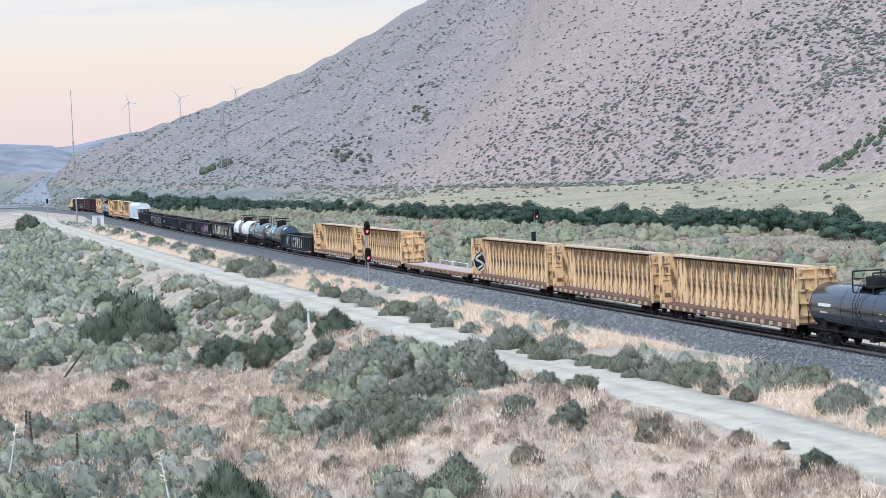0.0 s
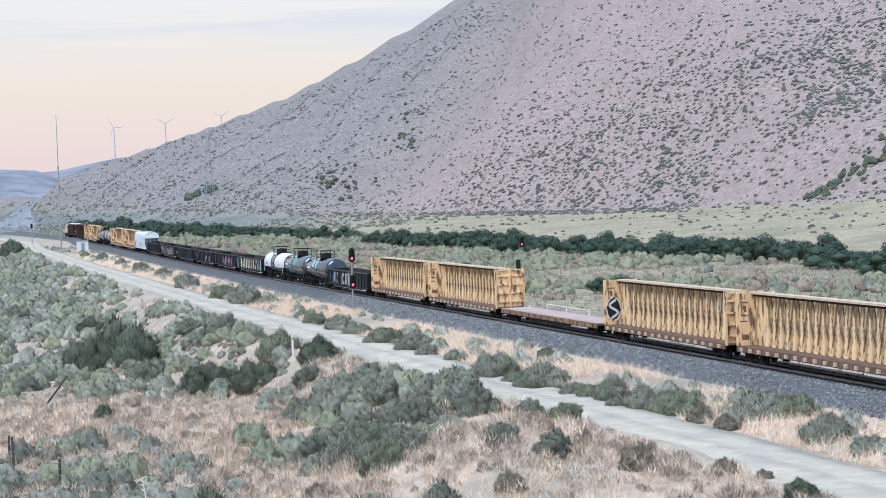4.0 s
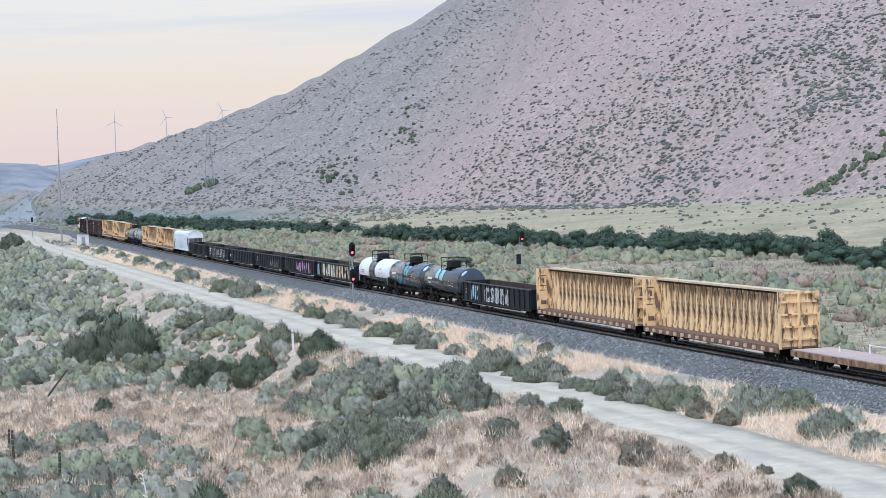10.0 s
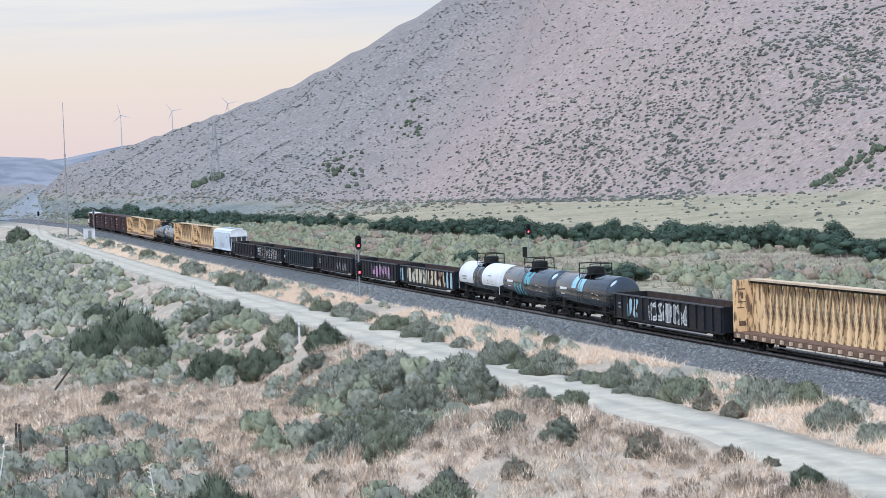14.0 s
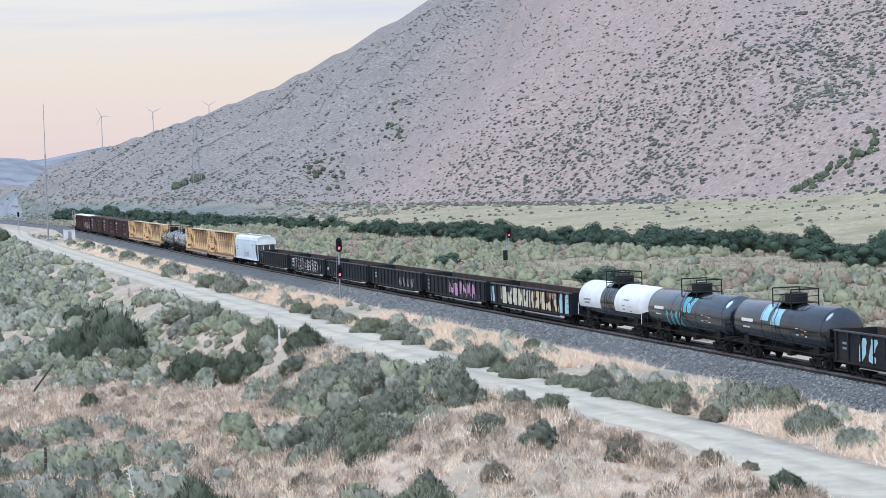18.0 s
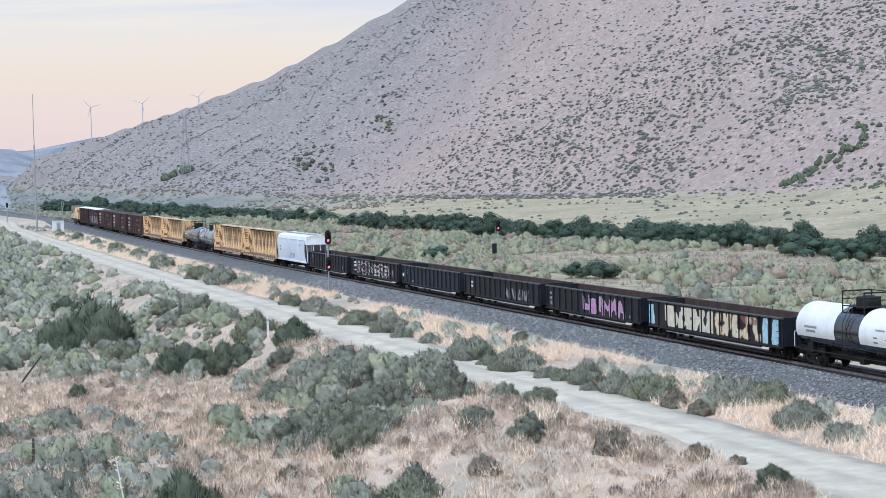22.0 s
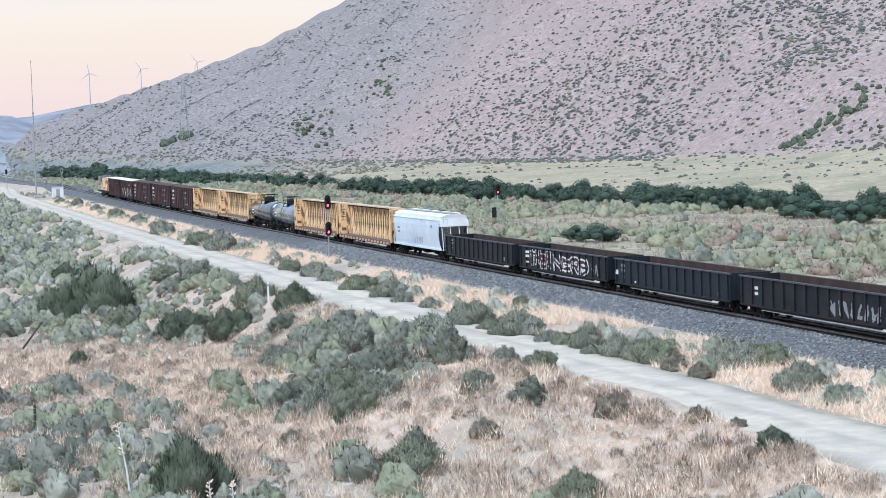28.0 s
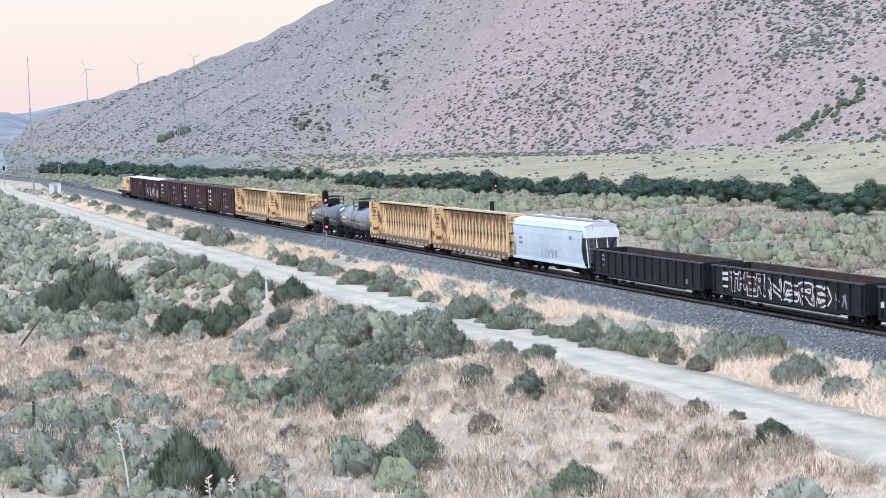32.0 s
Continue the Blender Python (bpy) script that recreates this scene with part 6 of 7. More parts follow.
# -- covered hopper --
def hopper(half):
    e = new("hopper_car")
    hx = half - 0.95
    lv = [(1.22, 1.36), (1.7, 1.44), (2.6, 1.52), (3.4, 1.54), (3.95, 1.50), (4.02, 1.44), (4.34, 1.30)]
    wide = lambda z: float(np.interp(z, [q[0] for q in lv], [q[1] for q in lv]))
    # bowed side sheets whose ends curve in above the trucks
    cut = lambda z: hx - 0.42 - 0.50 * math.sin(math.pi * min(1.0, max(0.0, (z - 1.2) / 2.3))) * (0.35 + 0.2 * (3.5 - z))
    zs = [1.22, 1.45, 1.7, 2.1, 2.6, 3.0, 3.4, 3.7, 3.95, 4.02, 4.2, 4.34]
    for sy in (-1, 1):
        bm = bmesh.new()
        rows = []
        for z in zs:
            c = cut(z) if z < 3.5 else hx - 0.40
            rows.append([[bm.verts.new((x, sy * (wide(z) - th), z)) for x in (-c, -c * 0.5, 0.0, c * 0.5, c)] for th in (0.0, 0.05)])
        for r0, r1 in zip(rows, rows[1:]):
            for k in (0, 1):
                for i in range(4):
                    bm.faces.new((r0[k][i], r0[k][i + 1], r1[k][i + 1], r1[k][i]))
            for i in (0, 4):
                bm.faces.new((r0[0][i], r1[0][i], r1[1][i], r0[1][i]))
        part("side_sheet", bm, M_HOPPER, e, "pale blue-grey bowed side sheet", False)
        slab("eave_rib", M_WHITE, e, -hx + 0.4, hx - 0.4, sy * 1.50 - 0.04, sy * 1.50 + 0.04, 3.97, 4.03)
        for x in np.linspace(-hx + 3.3, hx - 3.3, 4):
            slab("side_seam", M_HOPPER, e, float(x) - 0.02, float(x) + 0.02, sy * 1.525 - 0.018, sy * 1.525 + 0.018, 2.6, 3.9)
    # bins with slope sheets at the ends; the darker grey holds their shade
    bm = bmesh.new()
    loop = [(-hx + 2.6, 1.24), (hx - 2.6, 1.24), (hx - 0.55, 3.45), (hx - 0.45, 4.30), (-hx + 0.45, 4.30), (-hx + 0.55, 3.45)]
    f0 = [bm.verts.new((x, -1.30, z)) for x, z in loop]
    f1 = [bm.verts.new((x, 1.30, z)) for x, z in loop]
    bm.faces.new(f0)
    bm.faces.new(f1[::-1])
    for i in range(6):
        bm.faces.new((f0[i], f0[(i + 1) % 6], f1[(i + 1) % 6], f1[i]))
    part("bins", bm, M_BINSHADE, e, "slope sheets in grey with their shade painted in")
    bm = bmesh.new()
    pr = [(-1.32, 4.32), (-1.30, 4.40), (-0.7, 4.58), (0.0, 4.63), (0.7, 4.58), (1.30, 4.40), (1.32, 4.32)]
    r0 = [bm.verts.new((-hx + 0.05, y, z)) for y, z in pr]
    r1 = [bm.verts.new((hx - 0.05, y, z)) for y, z in pr]
    bm.faces.new(r0)
    bm.faces.new(r1[::-1])
    for i in range(7):
        bm.faces.new((r0[i], r0[(i + 1) % 7], r1[(i + 1) % 7], r1[i]))
    part("roof", bm, M_WHITE, e, "chalky white roof with rusty streaks")
    for sx in (-1, 1):
        bm = bmesh.new()
        ring = [(-1.46, 3.42), (1.46, 3.42), (1.46, 3.95), (1.25, 4.30), (0.6, 4.50), (-0.6, 4.50), (-1.25, 4.30), (-1.46, 3.95)]
        g0 = [bm.verts.new((sx * (hx - 0.40), y, z)) for y, z in ring]
        g1 = [bm.verts.new((sx * (hx + 0.08 - 0.16 * (z - 3.42)), y * 0.97, z)) for y, z in ring]
        bm.faces.new(g0)
        bm.faces.new(g1[::-1])
        for i in range(8):
            bm.faces.new((g0[i], g0[(i + 1) % 8], g1[(i + 1) % 8], g1[i]))
        part("end_panel", bm, M_WHITE, e, "white upper end panel")
    slab("roof_walk", M_ALU, e, -hx + 0.3, hx - 0.3, -0.35, 0.35, 4.64, 4.70, "grey roof walkway")
    for x in np.linspace(-hx + 1.5, hx - 1.5, 5):
        slab("hatch", M_WHITE, e, x - 1.0, x + 1.0, 0.42, 0.85, 4.58, 4.70)
    for sx in (-1, 1):
        en = slab("end_floor", M_UNDER, e, sx * hx - 0.75, sx * hx + 0.5, -1.35, 1.35, 1.0, 1.10)
        for y in (-1.3, -0.45, 0.45, 1.3):
            bm = bmesh.new()
            tube(bm, (sx * (hx + 0.35), y, 1.1), (sx * (hx - 0.25), y, 4.2), 0.06, 0.05, 6)
            part("end_post", bm, M_HOPPER, en)
        bm = bmesh.new()
        for dy in (-1.15, -0.75):
            tube(bm, (sx * (hx + 0.42), dy, 1.0), (sx * (hx - 0.1), dy, 4.5), 0.02, 0.02, 5)
        for k in range(9):
            q = k / 9
            tube(bm, (sx * (hx + 0.42 - 0.52 * q), -1.15, 1.1 + 3.4 * q), (sx * (hx + 0.42 - 0.52 * q), -0.75, 1.1 + 3.4 * q), 0.016, 0.016, 4)
        part("ladder", bm, M_ALU, en)
    for x in (-hx * 0.45, 0.0, hx * 0.45):
        bm = bmesh.new()
        t4 = [bm.verts.new((x + a * 1.5, b * 1.3, 1.25)) for a, b in ((-1, -1), (1, -1), (1, 1), (-1, 1))]
        b4 = [bm.verts.new((x + a * 0.4, b * 0.5, 0.45)) for a, b in ((-1, -1), (1, -1), (1, 1), (-1, 1))]
        for i in range(4):
            bm.faces.new((t4[i], t4[(i + 1) % 4], b4[(i + 1) % 4], b4[i]))
        bm.faces.new(b4)
        part("outlet", bm, M_UNDER, e)
    for sy in (-1, 1):
        slab("side_sill", M_HOPPER, e, -hx, hx, sy * 1.42 - 0.06, sy * 1.42 + 0.06, 1.06, 1.24)
    slab("center_sill", M_UNDER, e, -hx, hx, -0.3, 0.3, 0.7, 1.0)
    running_gear(e, hx - 1.4)
    couplers(e, half)
    near = lambda x, z: -wide(z) - 0.006
    return e, near


# -- boxcars --
def boxcar(half, body, roof, posts=13):
    e = new("boxcar")
    bx = half - 0.8
    slab("body", body, e, -bx, bx, -1.40, 1.40, 1.0, 4.45, "", 0.03)
    bm = bmesh.new()
    box(bm, -0.06, 0.06, -0.05, 0.04, 1.02, 4.42)
    rib = shared("side_post", bm, body)
    xs = [-bx + 0.1 + i * (2 * bx - 0.2) / (posts - 1) for i in range(posts)]
    for sy in (-1, 1):
        for x in xs:
            if abs(x) > 1.6:
                put("side_post", rib, e, x, sy * 1.44, 0, 0 if sy < 0 else 180)
        dr = slab("door", body, e, -1.5, 1.5, sy * 1.46 - 0.03, sy * 1.46 + 0.03, 1.08, 4.25, "sliding plug door")
        for x in (-0.5, 0.5):
            bm = bmesh.new()
            tube(bm, (x, sy * 1.52, 1.1), (x, sy * 1.52, 4.2), 0.03, 0.03, 6)
            part("lock_rod", bm, M_UNDER, dr)
        slab("side_sill", M_UNDER, e, -bx, bx, sy * 1.40 - 0.05, sy * 1.40 + 0.05, 0.72, 0.998)
    bm = bmesh.new()
    pr = [(-1.5, 4.46), (-1.5, 4.54), (0, 4.72), (1.5, 4.54), (1.5, 4.46)]
    r0 = [bm.verts.new((-bx - 0.05, y, z)) for y, z in pr]
    r1 = [bm.verts.new((bx + 0.05, y, z)) for y, z in pr]
    bm.faces.new(r0)
    bm.faces.new(r1[::-1])
    for i in range(5):
        bm.faces.new((r0[i], r0[(i + 1) % 5], r1[(i + 1) % 5], r1[i]))
    part("roof", bm, roof, e)
    for sx in (-1, 1):
        for z in np.arange(1.25, 4.4, 0.4):
            slab("end_rib", body, e, sx * (bx + 0.03) - 0.05, sx * (bx + 0.03) + 0.05, -1.3, 1.3, z - 0.08, z + 0.08)
        bm = bmesh.new()
        for k in range(7):
            tube(bm, (sx * (bx - 0.1), -1.5, 1.2 + 0.42 * k), (sx * (bx - 0.55), -1.5, 1.2 + 0.42 * k), 0.016, 0.016, 4)
        part("grab_irons", bm, M_UNDER, e)
    slab("center_sill", M_UNDER, e, -bx, bx, -0.3, 0.3, 0.6, 0.998)
    running_gear(e, bx - 1.9)
    couplers(e, half)
    near = lambda x, z: -1.506 if abs(x) < 1.5 else (-1.496 if min(abs(x - q) for q in xs) < 0.065 else -1.406)
    return e, near


# -- flatcar with a pale plank deck --
def flatcar(half):
    e = new("flatcar")
    bx = half - 0.8
    slab("frame", M_RUST, e, -bx, bx, -1.36, 1.36, 0.92, 1.06)
    for sy in (-1, 1):
        slab("side_sill", M_YELLOW_DIRTY, e, -bx, bx, sy * 1.41 - 0.05, sy * 1.41 + 0.05, 0.72, 1.10, "worn yellow side sill")
    n = 36
    bm = bmesh.new()
    w = 2 * bx / n
    box(bm, -w / 2 + 0.012, w / 2 - 0.012, -1.34, 1.34, 1.064, 1.13)
    plank = shared("plank", bm, M_DECK)
    for i in range(n):
        put("plank", plank, e, -bx + (i + 0.5) * w)
    for x, y, h in ((-7.2, 1.2, 0.6), (-2.0, 1.2, 0.5), (3.8, 1.2, 0.55), (-9.2, 0.2, 0.4), (8.2, 0.9, 0.35)):
        bm = bmesh.new()
        tube(bm, (x, y, 1.1), (x, y, 1.1 + h), 0.06, 0.05, 8)
        part("stake", bm, M_POST, e, "white deck stake")
    bm = bmesh.new()
    tube(bm, (-7.2, 1.2, 1.62), (3.8, 1.2, 1.58), 0.035, 0.035, 6)
    part("tie_rail", bm, M_POST, e, "pale rail between stakes")
    for i in range(14):
        for sy in (-1, 1):
            slab("stake_pocket", M_RUST, e, -bx + 0.8 + i * (2 * bx - 1.6) / 13 - 0.08, -bx + 0.8 + i * (2 * bx - 1.6) / 13 + 0.08, sy * 1.50 - 0.04, sy * 1.50 + 0.04, 0.78, 1.04)
    slab("center_sill", M_UNDER, e, -bx + 0.4, bx - 0.4, -0.4, 0.4, 0.45, 0.918)
    for sy in (-1, 1):
        slab("truss_sill", M_UNDER, e, -5.5, 5.5, sy * 1.1 - 0.03, sy * 1.1 + 0.03, 0.45, 0.9)
    running_gear(e, bx - 2.0)
    couplers(e, half)
    return e


# -- locomotive at the tail --
M_LOCOGREY = paint("locomotive_grey", (0.20, 0.21, 0.22))
M_GLASS = mat("dark_cab_glass", (0.02, 0.025, 0.03), (0.03, 0.03, 0.035), 1.0, 0.1, bump=0.0, spec=0.6)


def locomotive(half):
    e = new("locomotive")
    slab("frame", M_UNDER, e, -half + 0.6, half - 0.6, -1.5, 1.5, 1.05, 1.45, "", 0.03)
    slab("hood", M_YELLOW, e, -half + 1.6, half - 4.6, -0.95, 0.95, 1.46, 4.25, "yellow engine hood", 0.06)
    slab("radiator", M_LOCOGREY, e, -half + 1.4, -half + 5.2, -1.45, 1.45, 3.45, 4.6, "grey flared radiator", 0.08)
    cab = slab("cab", M_YELLOW, e, half - 4.5, half - 2.3, -1.5, 1.5, 1.46, 4.55, "yellow driver's cab", 0.08)
    for sy in (-1, 1):
        for x in (half - 4.2, half - 3.3):
            slab("cab_window", M_GLASS, cab, x, x + 0.7, sy * 1.505 - 0.01, sy * 1.505 + 0.01, 3.2, 3.95)
    slab("nose", M_YELLOW, e, half - 2.28, half - 0.9, -0.9, 0.9, 1.46, 3.2, "low yellow nose", 0.08)
    slab("fuel_tank", M_UNDER, e, -3.2, 3.2, -1.35, 1.35, 0.45, 1.04, "", 0.08)
    for x in (-half + 2.2, -half + 3.3, -half + 4.4):
        bm = bmesh.new()
        tube(bm, (x, 0, 4.58), (x, 0, 4.72), 0.5, 0.5, 14)
        part("fan", bm, M_LOCOGREY, e)
    slab("roof_stripe", M_LOCOGREY, e, -half + 5.3, half - 4.7, -0.8, 0.8, 4.256, 4.32)
    for sy in (-1, 1):
        slab("red_stripe", P_RED, e, -half + 1.7, half - 4.7, sy * 0.96 - 0.008, sy * 0.96 + 0.008, 2.0, 2.12)
        bm = bmesh.new()
        xs = np.arange(-half + 1.0, half - 4.5, 1.6)
        for x in xs:
            tube(bm, (float(x), sy * 1.44, 1.45), (float(x), sy * 1.44, 2.4), 0.022, 0.022, 5)
        tube(bm, (float(xs[0]), sy * 1.44, 2.4), (float(xs[-1]), sy * 1.44, 2.4), 0.022, 0.022, 5)
        part("handrail", bm, M_POST, e, "pale handrail")
    running_gear(e, half - 4.4, True)
    couplers(e, half)
    return e


TRAIN = []


def couple(ob, front, rear, label, category, group):
    tagged(ob, label, category, group)
    TRAIN.append((ob, (front + rear) / 2))
    return ob


def make_train():
    # lumber cars
    CB = "worn yellow centerbeam lumber car, empty, with rusty deck"
    first = None
    for a, b in ((127.0, 101.8), (101.8, 77.0), (77.0, 51.6), (24.8, -0.2), (-0.2, -25.2), (-246.0, -270.5), (-270.5, -295.3), (-325.5, -351.0), (-351.0, -375.0)):
        if first is None:
            first = ob = centerbeam(12.45)
        else:
            ob = copy_thing(first, Matrix())
        lab = CB
        if a == 77.0:
            lab = "worn yellow centerbeam lumber car with a sprayed white emblem"
            bm = bmesh.new()
            n = 24
            part_x = -(12.45 - 0.85 - 0.14) + 0.060
            ring = [bm.verts.new((part_x, -0.72 + 0.6 * math.cos(6.28319 * i / n), 2.35 + 0.95 * math.sin(6.28319 * i / n))) for i in range(n)]
            bm.faces.new(ring)
            part("emblem_ground", bm, M_DARK, ob, "dark sprayed oval")
            bm = bmesh.new()
            way = [(-0.72 - 0.34 * math.sin(q), 2.35 + 0.60 * (1 - q / 3.1416)) for q in np.linspace(-0.6, 6.9, 30)]
            for (y0, z0), (y1, z1) in zip(way, way[1:]):
                ln = math.hypot(y1 - y0, z1 - z0) + 1e-6
                ny, nz = -(z1 - z0) / ln * 0.10, (y1 - y0) / ln * 0.10
                bm.faces.new([bm.verts.new((part_x + 0.004, yy, zz)) for yy, zz in ((y0 + ny, z0 + nz), (y1 + ny, z1 + nz), (y1 - ny, z1 - nz), (y0 - ny, z0 - nz))])
            part("emblem", bm, P_WHITE, ob, "white sprayed curl")
            bm = bmesh.new()
            for i in range(n):
                if i % 6 == 5:
                    continue
                u0, u1 = 6.28319 * i / n, 6.28319 * (i + 1) / n
                bm.faces.new([bm.verts.new((part_x + 0.004, -0.72 + q * 0.6 * math.cos(u), 2.35 + q * 0.95 * math.sin(u))) for q, u in ((0.9, u0), (0.9, u1), (1.04, u1), (1.04, u0))])
            part("emblem_rim", bm, P_WHITE, ob, "broken white rim")
        couple(ob, a, b, lab, "railcar", "centerbeam cars")
    couple(flatcar(13.4), 51.6, 24.8, "empty flatcar with pale plank deck and yellow sills", "railcar", "flatcars")

    # gondolas
    ob, near = gondola(11.35, M_BLACK)
    graffiti(ob, near, -7.6, -5.2, 1.05, 2.45, 2, 3, P_SKY, P_WHITE, 0.22)
    graffiti(ob, near, -3.4, 4.2, 1.0, 2.45, 8, 4, P_GREY, P_WHITE, 0.10, 0.10, loose=0.15)
    bars(ob, near, [(-9.6, 1.9, 0.5, 0.14), (-9.6, 1.6, 0.5, 0.14), (7.0, 1.2, 0.3, 0.25), (7.0, 2.0, 0.25, 0.2)], P_GREY)
    couple(ob, -25.2, -47.9, "black ribbed gondola with blue and white graffiti, empty", "railcar", "gondolas")
    ob, near = gondola(11.5, M_BLACK)
    graffiti(ob, near, -10.7, -9.6, 1.0, 2.4, 1, 6, P_SKY, P_WHITE, 0.30)
    graffiti(ob, near, -7.8, 0.4, 1.0, 2.5, 7, 7, P_CREAM, P_WHITE, 0.30, 0.07, loose=0.35)
    graffiti(ob, near, 0.4, 7.8, 1.0, 2.5, 5, 8, P_CREAM, P_ORANGE, 0.22, 0.08, loose=0.35)
    graffiti(ob, near, 4.6, 7.4, 2.0, 2.55, 2, 10, P_RED, None, 0.16)
    graffiti(ob, near, 7.9, 10.4, 0.95, 2.55, 2, 9, P_SKY, P_WHITE, 0.36, 0.06)
    couple(ob, -91.9, -115.0, "black ribbed gondola with cream and pale blue graffiti", "railcar", "gondolas")
    ob, near = gondola(11.0, M_BLACK)
    graffiti(ob, near, -1.6, 7.2, 0.95, 2.4, "USIMAA", 12, P_PINK, P_WHITE, 0.17, 0.03, loose=0.12)
    bars(ob, near, [(-9.4, 2.0, 0.5, 0.2), (-9.4, 1.6, 0.5, 0.2), (-9.3, 1.15, 0.4, 0.3), (8.0, 1.1, 0.3, 0.2)], P_GREY)
    couple(ob, -115.0, -137.0, "black ribbed gondola with pink graffiti", "railcar", "gondolas")
    ob, near = gondola(11.5, M_BLACK)
    graffiti(ob, near, 1.5, 8.0, 1.0, 2.0, 8, 15, P_GREY, None, 0.10)
    bars(ob, near, [(-8.6, 1.9, 0.5, 0.2), (-8.6, 1.55, 0.5, 0.2)], P_WHITE)
    couple(ob, -137.0, -160.0, "black ribbed gondola with faded grey graffiti", "railcar", "gondolas")
    ob, near = gondola(11.0, M_BLUEBLACK)
    bars(ob, near, [(-8.9, 2.1, 0.55, 0.22), (-8.9, 1.75, 0.55, 0.2), (-8.8, 1.3, 0.4, 0.12), (-9.9, 1.5, 0.3, 0.35), (-6.4, 1.05, 0.3, 0.15), (8.2, 1.15, 0.3, 0.2)], P_WHITE)
    couple(ob, -160.0, -182.0, "dark blue-grey ribbed gondola with small white lettering", "railcar", "gondolas")
    ob, near = gondola(11.1, M_BLACK)
    graffiti(ob, near, -7.7, -2.4, 0.95, 2.5, "THER", 18, M_BROWN, P_WHITE, 0.14, 0.09, loose=0.1)
    graffiti(ob, near, -2.0, 6.4, 0.95, 2.45, "NCRB", 21, M_BROWN, P_WHITE, 0.13, 0.13, loose=0.1)
    graffiti(ob, near, 6.6, 8.4, 1.0, 2.0, 2, 22, P_GREY, None, 0.08)
    bars(ob, near, [(-8.6, 2.1, 0.7, 0.22), (-8.6, 1.75, 0.7, 0.22), (-8.6, 1.3, 0.6, 0.14)], P_WHITE)
    couple(ob, -182.0, -204.3, "black ribbed gondola with white-outlined red graffiti", "railcar", "gondolas")
    ob, near = gondola(11.1, M_BLACK)
    bars(ob, near, [(-8.4, 2.2, 0.5, 0.18), (-8.4, 1.9, 0.5, 0.18), (-8.3, 1.5, 0.3, 0.1), (1.2, 1.2, 0.2, 0.3), (7.4, 1.1, 0.3, 0.35)], P_GREY)
    couple(ob, -204.3, -226.5, "plain black ribbed gondola, empty and rusted inside", "railcar", "gondolas")

    # tank cars
    for a, b, paint_, ends, lab in ((141.5, 127.0, M_TANKGREY, False, "black tank car with a bluish sheen and yellow placards"), (-47.9, -62.3, M_TANK, False, "glossy black tank car with a pale patch"),
                                    (-62.3, -77.2, M_TANKGREY, False, "dark grey tank car with cyan graffiti"), (-77.2, -91.9, M_TANK, True, "white tank car with a black middle band"),
                                    (-295.3, -309.5, M_TANKPALE, False, "shiny grey tank car"), (-309.5, -325.5, M_TANKGREY, False, "shiny dark grey tank car with side lettering")):
        ob, near = tank_car((a - b) / 2, paint_, ends)
        h = (a - b) / 2 - 1.6
        if ends:
            bars(ob, near, [(-h + 0.5, 2.35, 1.6, 0.14), (-h + 0.7, 2.1, 1.2, 0.14), (h - 2.4, 2.7, 1.1, 0.10)], P_GREY)
            bars(ob, near, [(h - 2.6, 2.0, 0.5, 0.35), (h - 1.2, 1.9, 0.4, 0.4)], P_RED, "placard")
        else:
            bars(ob, near, [(-h + 0.6, 2.45, 1.7, 0.2), (-h + 0.8, 2.05, 1.0, 0.10), (h - 2.8, 2.0, 0.35, 0.45), (h - 1.6, 1.95, 0.3, 0.4)], P_WHITE)
            bars(ob, near, [(h - 2.1, 2.05, 0.4, 0.35)], P_ORANGE, "placard")
        if a == -62.3:
            graffiti(ob, near, -3.2, -0.2, 1.35, 2.45, 4, 25, P_CYAN, None, 0.12)
            graffiti(ob, near, -0.4, 1.6, 2.45, 3.55, 2, 26, P_CYAN, P_SKY, 0.15)
        if a == -47.9:
            # stacked pale bars: a bright reflection painted onto the barrel
            bars(ob, near, [(-2.2, 2.65 + 0.1 * k, 1.1, 0.1) for k in range(10)] + [(-0.7, 2.45 + 0.1 * k, 1.3, 0.1) for k in range(10)], P_SKY, "pale_patch")
        couple(ob, a, b, lab, "railcar", "tank cars")

    ob, near = hopper(9.75)
    bars(ob, near, [(-7.0, 2.75, 0.9, 0.22), (-7.0, 2.35, 0.9, 0.22), (5.4, 3.2, 0.7, 0.3)], P_GREY)
    graffiti(ob, near, -1.8, 2.6, 1.35, 2.3, 5, 31, P_GREY, None, 0.05)
    couple(ob, -226.5, -246.0, "pale grey covered hopper with curved sides", "railcar", "hoppers")

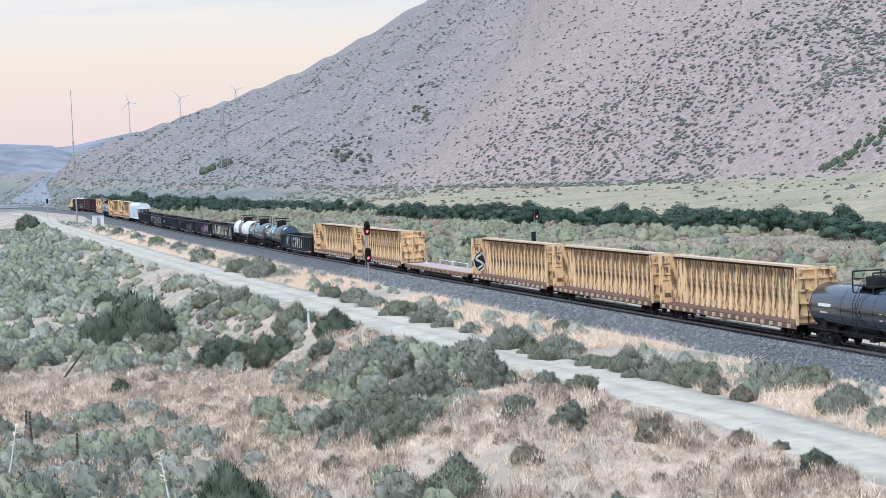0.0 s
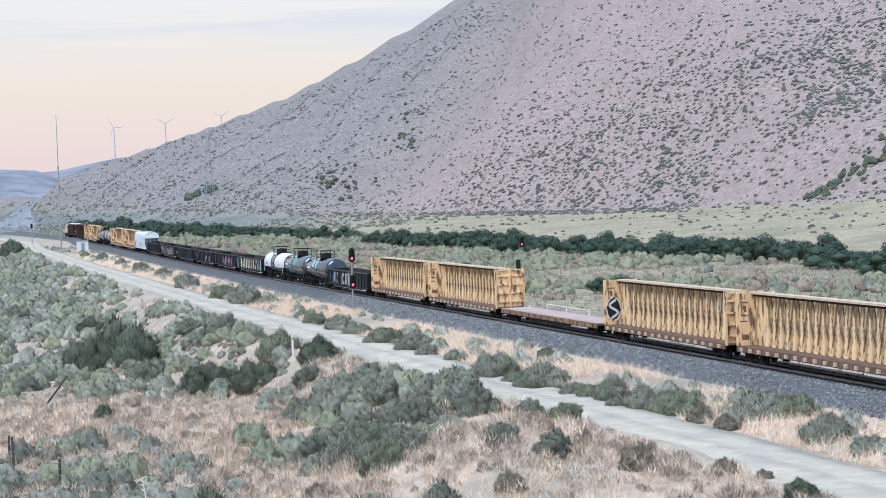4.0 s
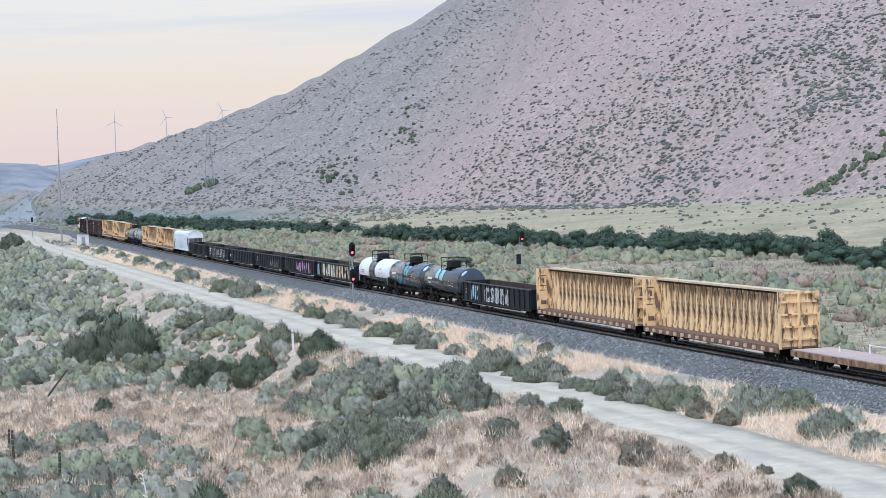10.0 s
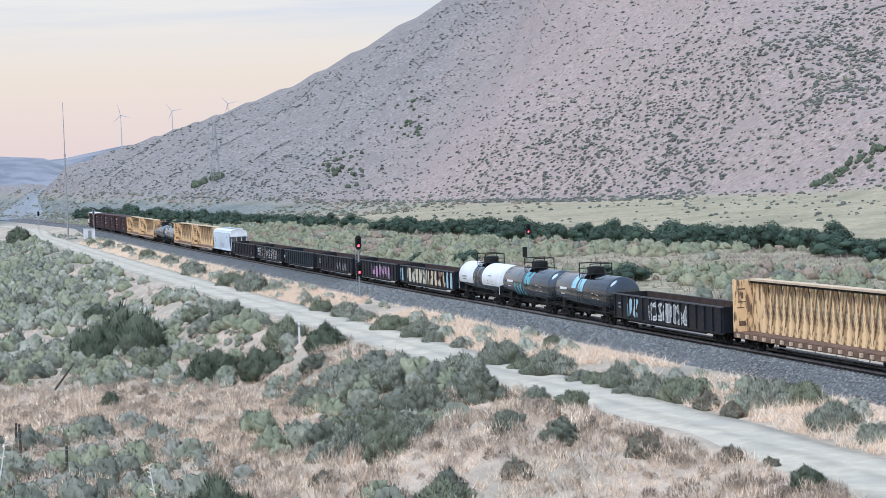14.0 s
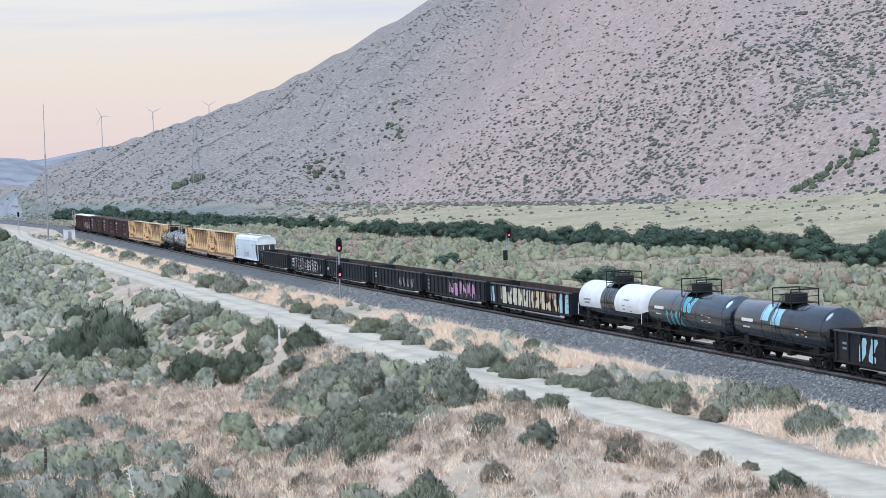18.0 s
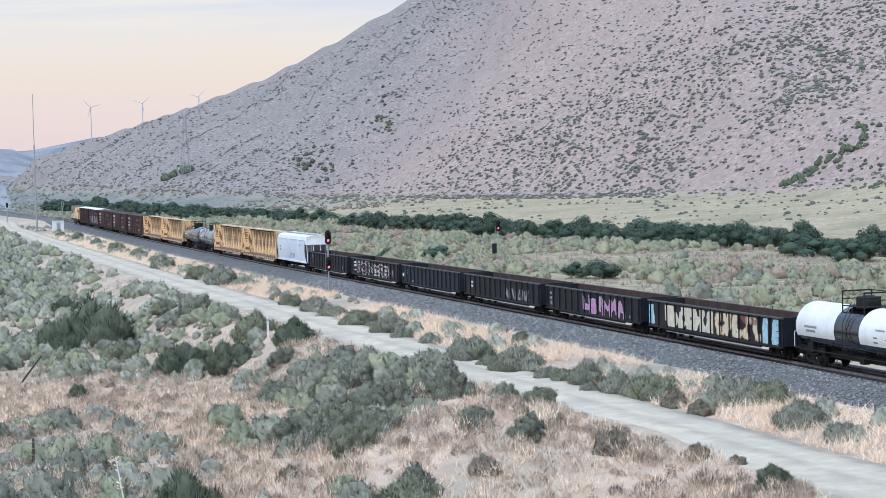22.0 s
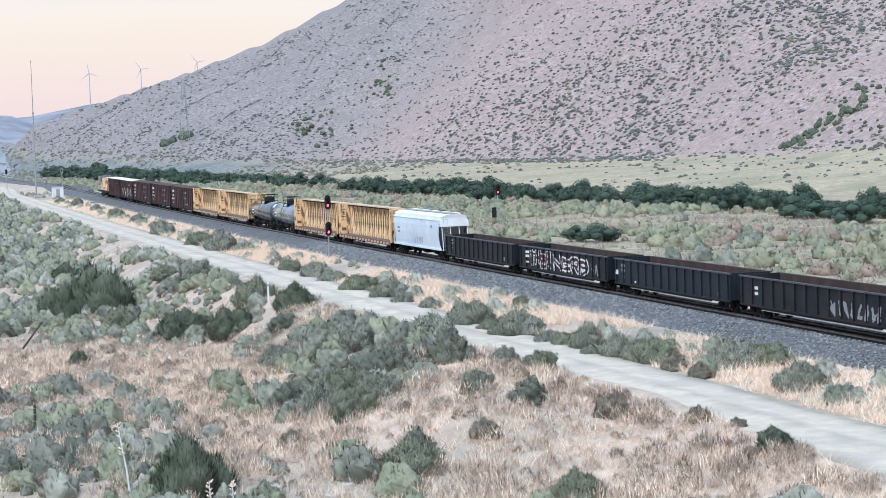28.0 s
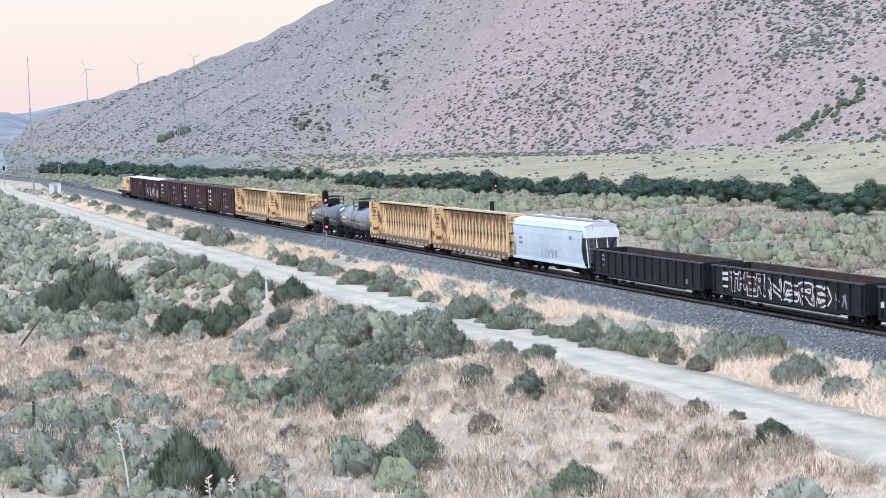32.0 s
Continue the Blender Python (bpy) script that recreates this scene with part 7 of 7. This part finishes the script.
    for a, b, roof, lab, g in ((-375.0, -399.5, M_BROWN, "dark oxide-red boxcar with faded lettering", 0), (-399.5, -424.0, M_BROWN, "plain dark oxide-red steel boxcar", 0), (-424.0, -450.0, M_BROWN, "plain dark oxide-red steel boxcar", 0),
                               (-450.0, -470.5, M_WHITE, "brown boxcar with pale roof and white graffiti", 1), (-470.5, -491.0, M_WHITE, "brown boxcar with pale roof", 0)):
        ob, near = boxcar((a - b) / 2, M_BROWN, roof)
        h = (a - b) / 2
        if roof is M_BROWN:
            bars(ob, near, [(-h + 1.6, 3.5, 2.6, 0.4), (-h + 1.9, 2.8, 1.8, 0.3), (-h + 1.5, 2.2, 3.0, 0.28), (-h + 2.2, 1.5, 1.2, 0.3)], P_WHITE)
            bars(ob, near, [(2.6, 3.4, 2.6, 0.35), (2.4, 2.5, 2.0, 0.3), (3.2, 1.5, 3.4, 0.25)], P_GREY)
        else:
            bars(ob, near, [(-h + 2.0, 3.2, 1.4, 0.35), (3.5, 3.4, 2.0, 0.3)], P_GREY)
        if g:
            graffiti(ob, near, -h + 2.5, h - 2.0, 1.1, 3.0, 4, 33, P_WHITE, None, 0.22, cell=0.1)
        couple(ob, a, b, lab, "railcar", "boxcars")
    couple(locomotive(10.0), -491.0, -511.0, "yellow and grey diesel locomotive at the train's far end", "locomotive", "locomotives")


make_train()


def train_s(t):
    return 10.07 * (t - 9) - 1.2 * max(0.0, (3 - t) / 3)


def car_pose(s):
    x, y = line_xy(s, 0.0)
    x2, y2 = line_xy(s + 4.0, 0.0)
    z, z2 = float(rail_z(s)), float(rail_z(s + 4.0))
    yaw = math.degrees(math.atan2(y2 - y, x2 - x))
    pit = -math.degrees(math.atan2(z2 - z, 4.0))
    return pose(float(x), float(y), z, 0, pit, yaw)


def motions():
    for ob, s9 in TRAIN:
        walk(ob, [(t, car_pose(s9 + train_s(t))) for t in (0, 1.5, 3, 6, 9, 12, 16, 20, 24, 28, 32)])
    for rotor, upright in ROTORS:
        walk(rotor, [(0.8 * k, pose(0, 0, 0, 0, 86.0 * (0.8 * k - upright), 0)) for k in range(41)])


motions()
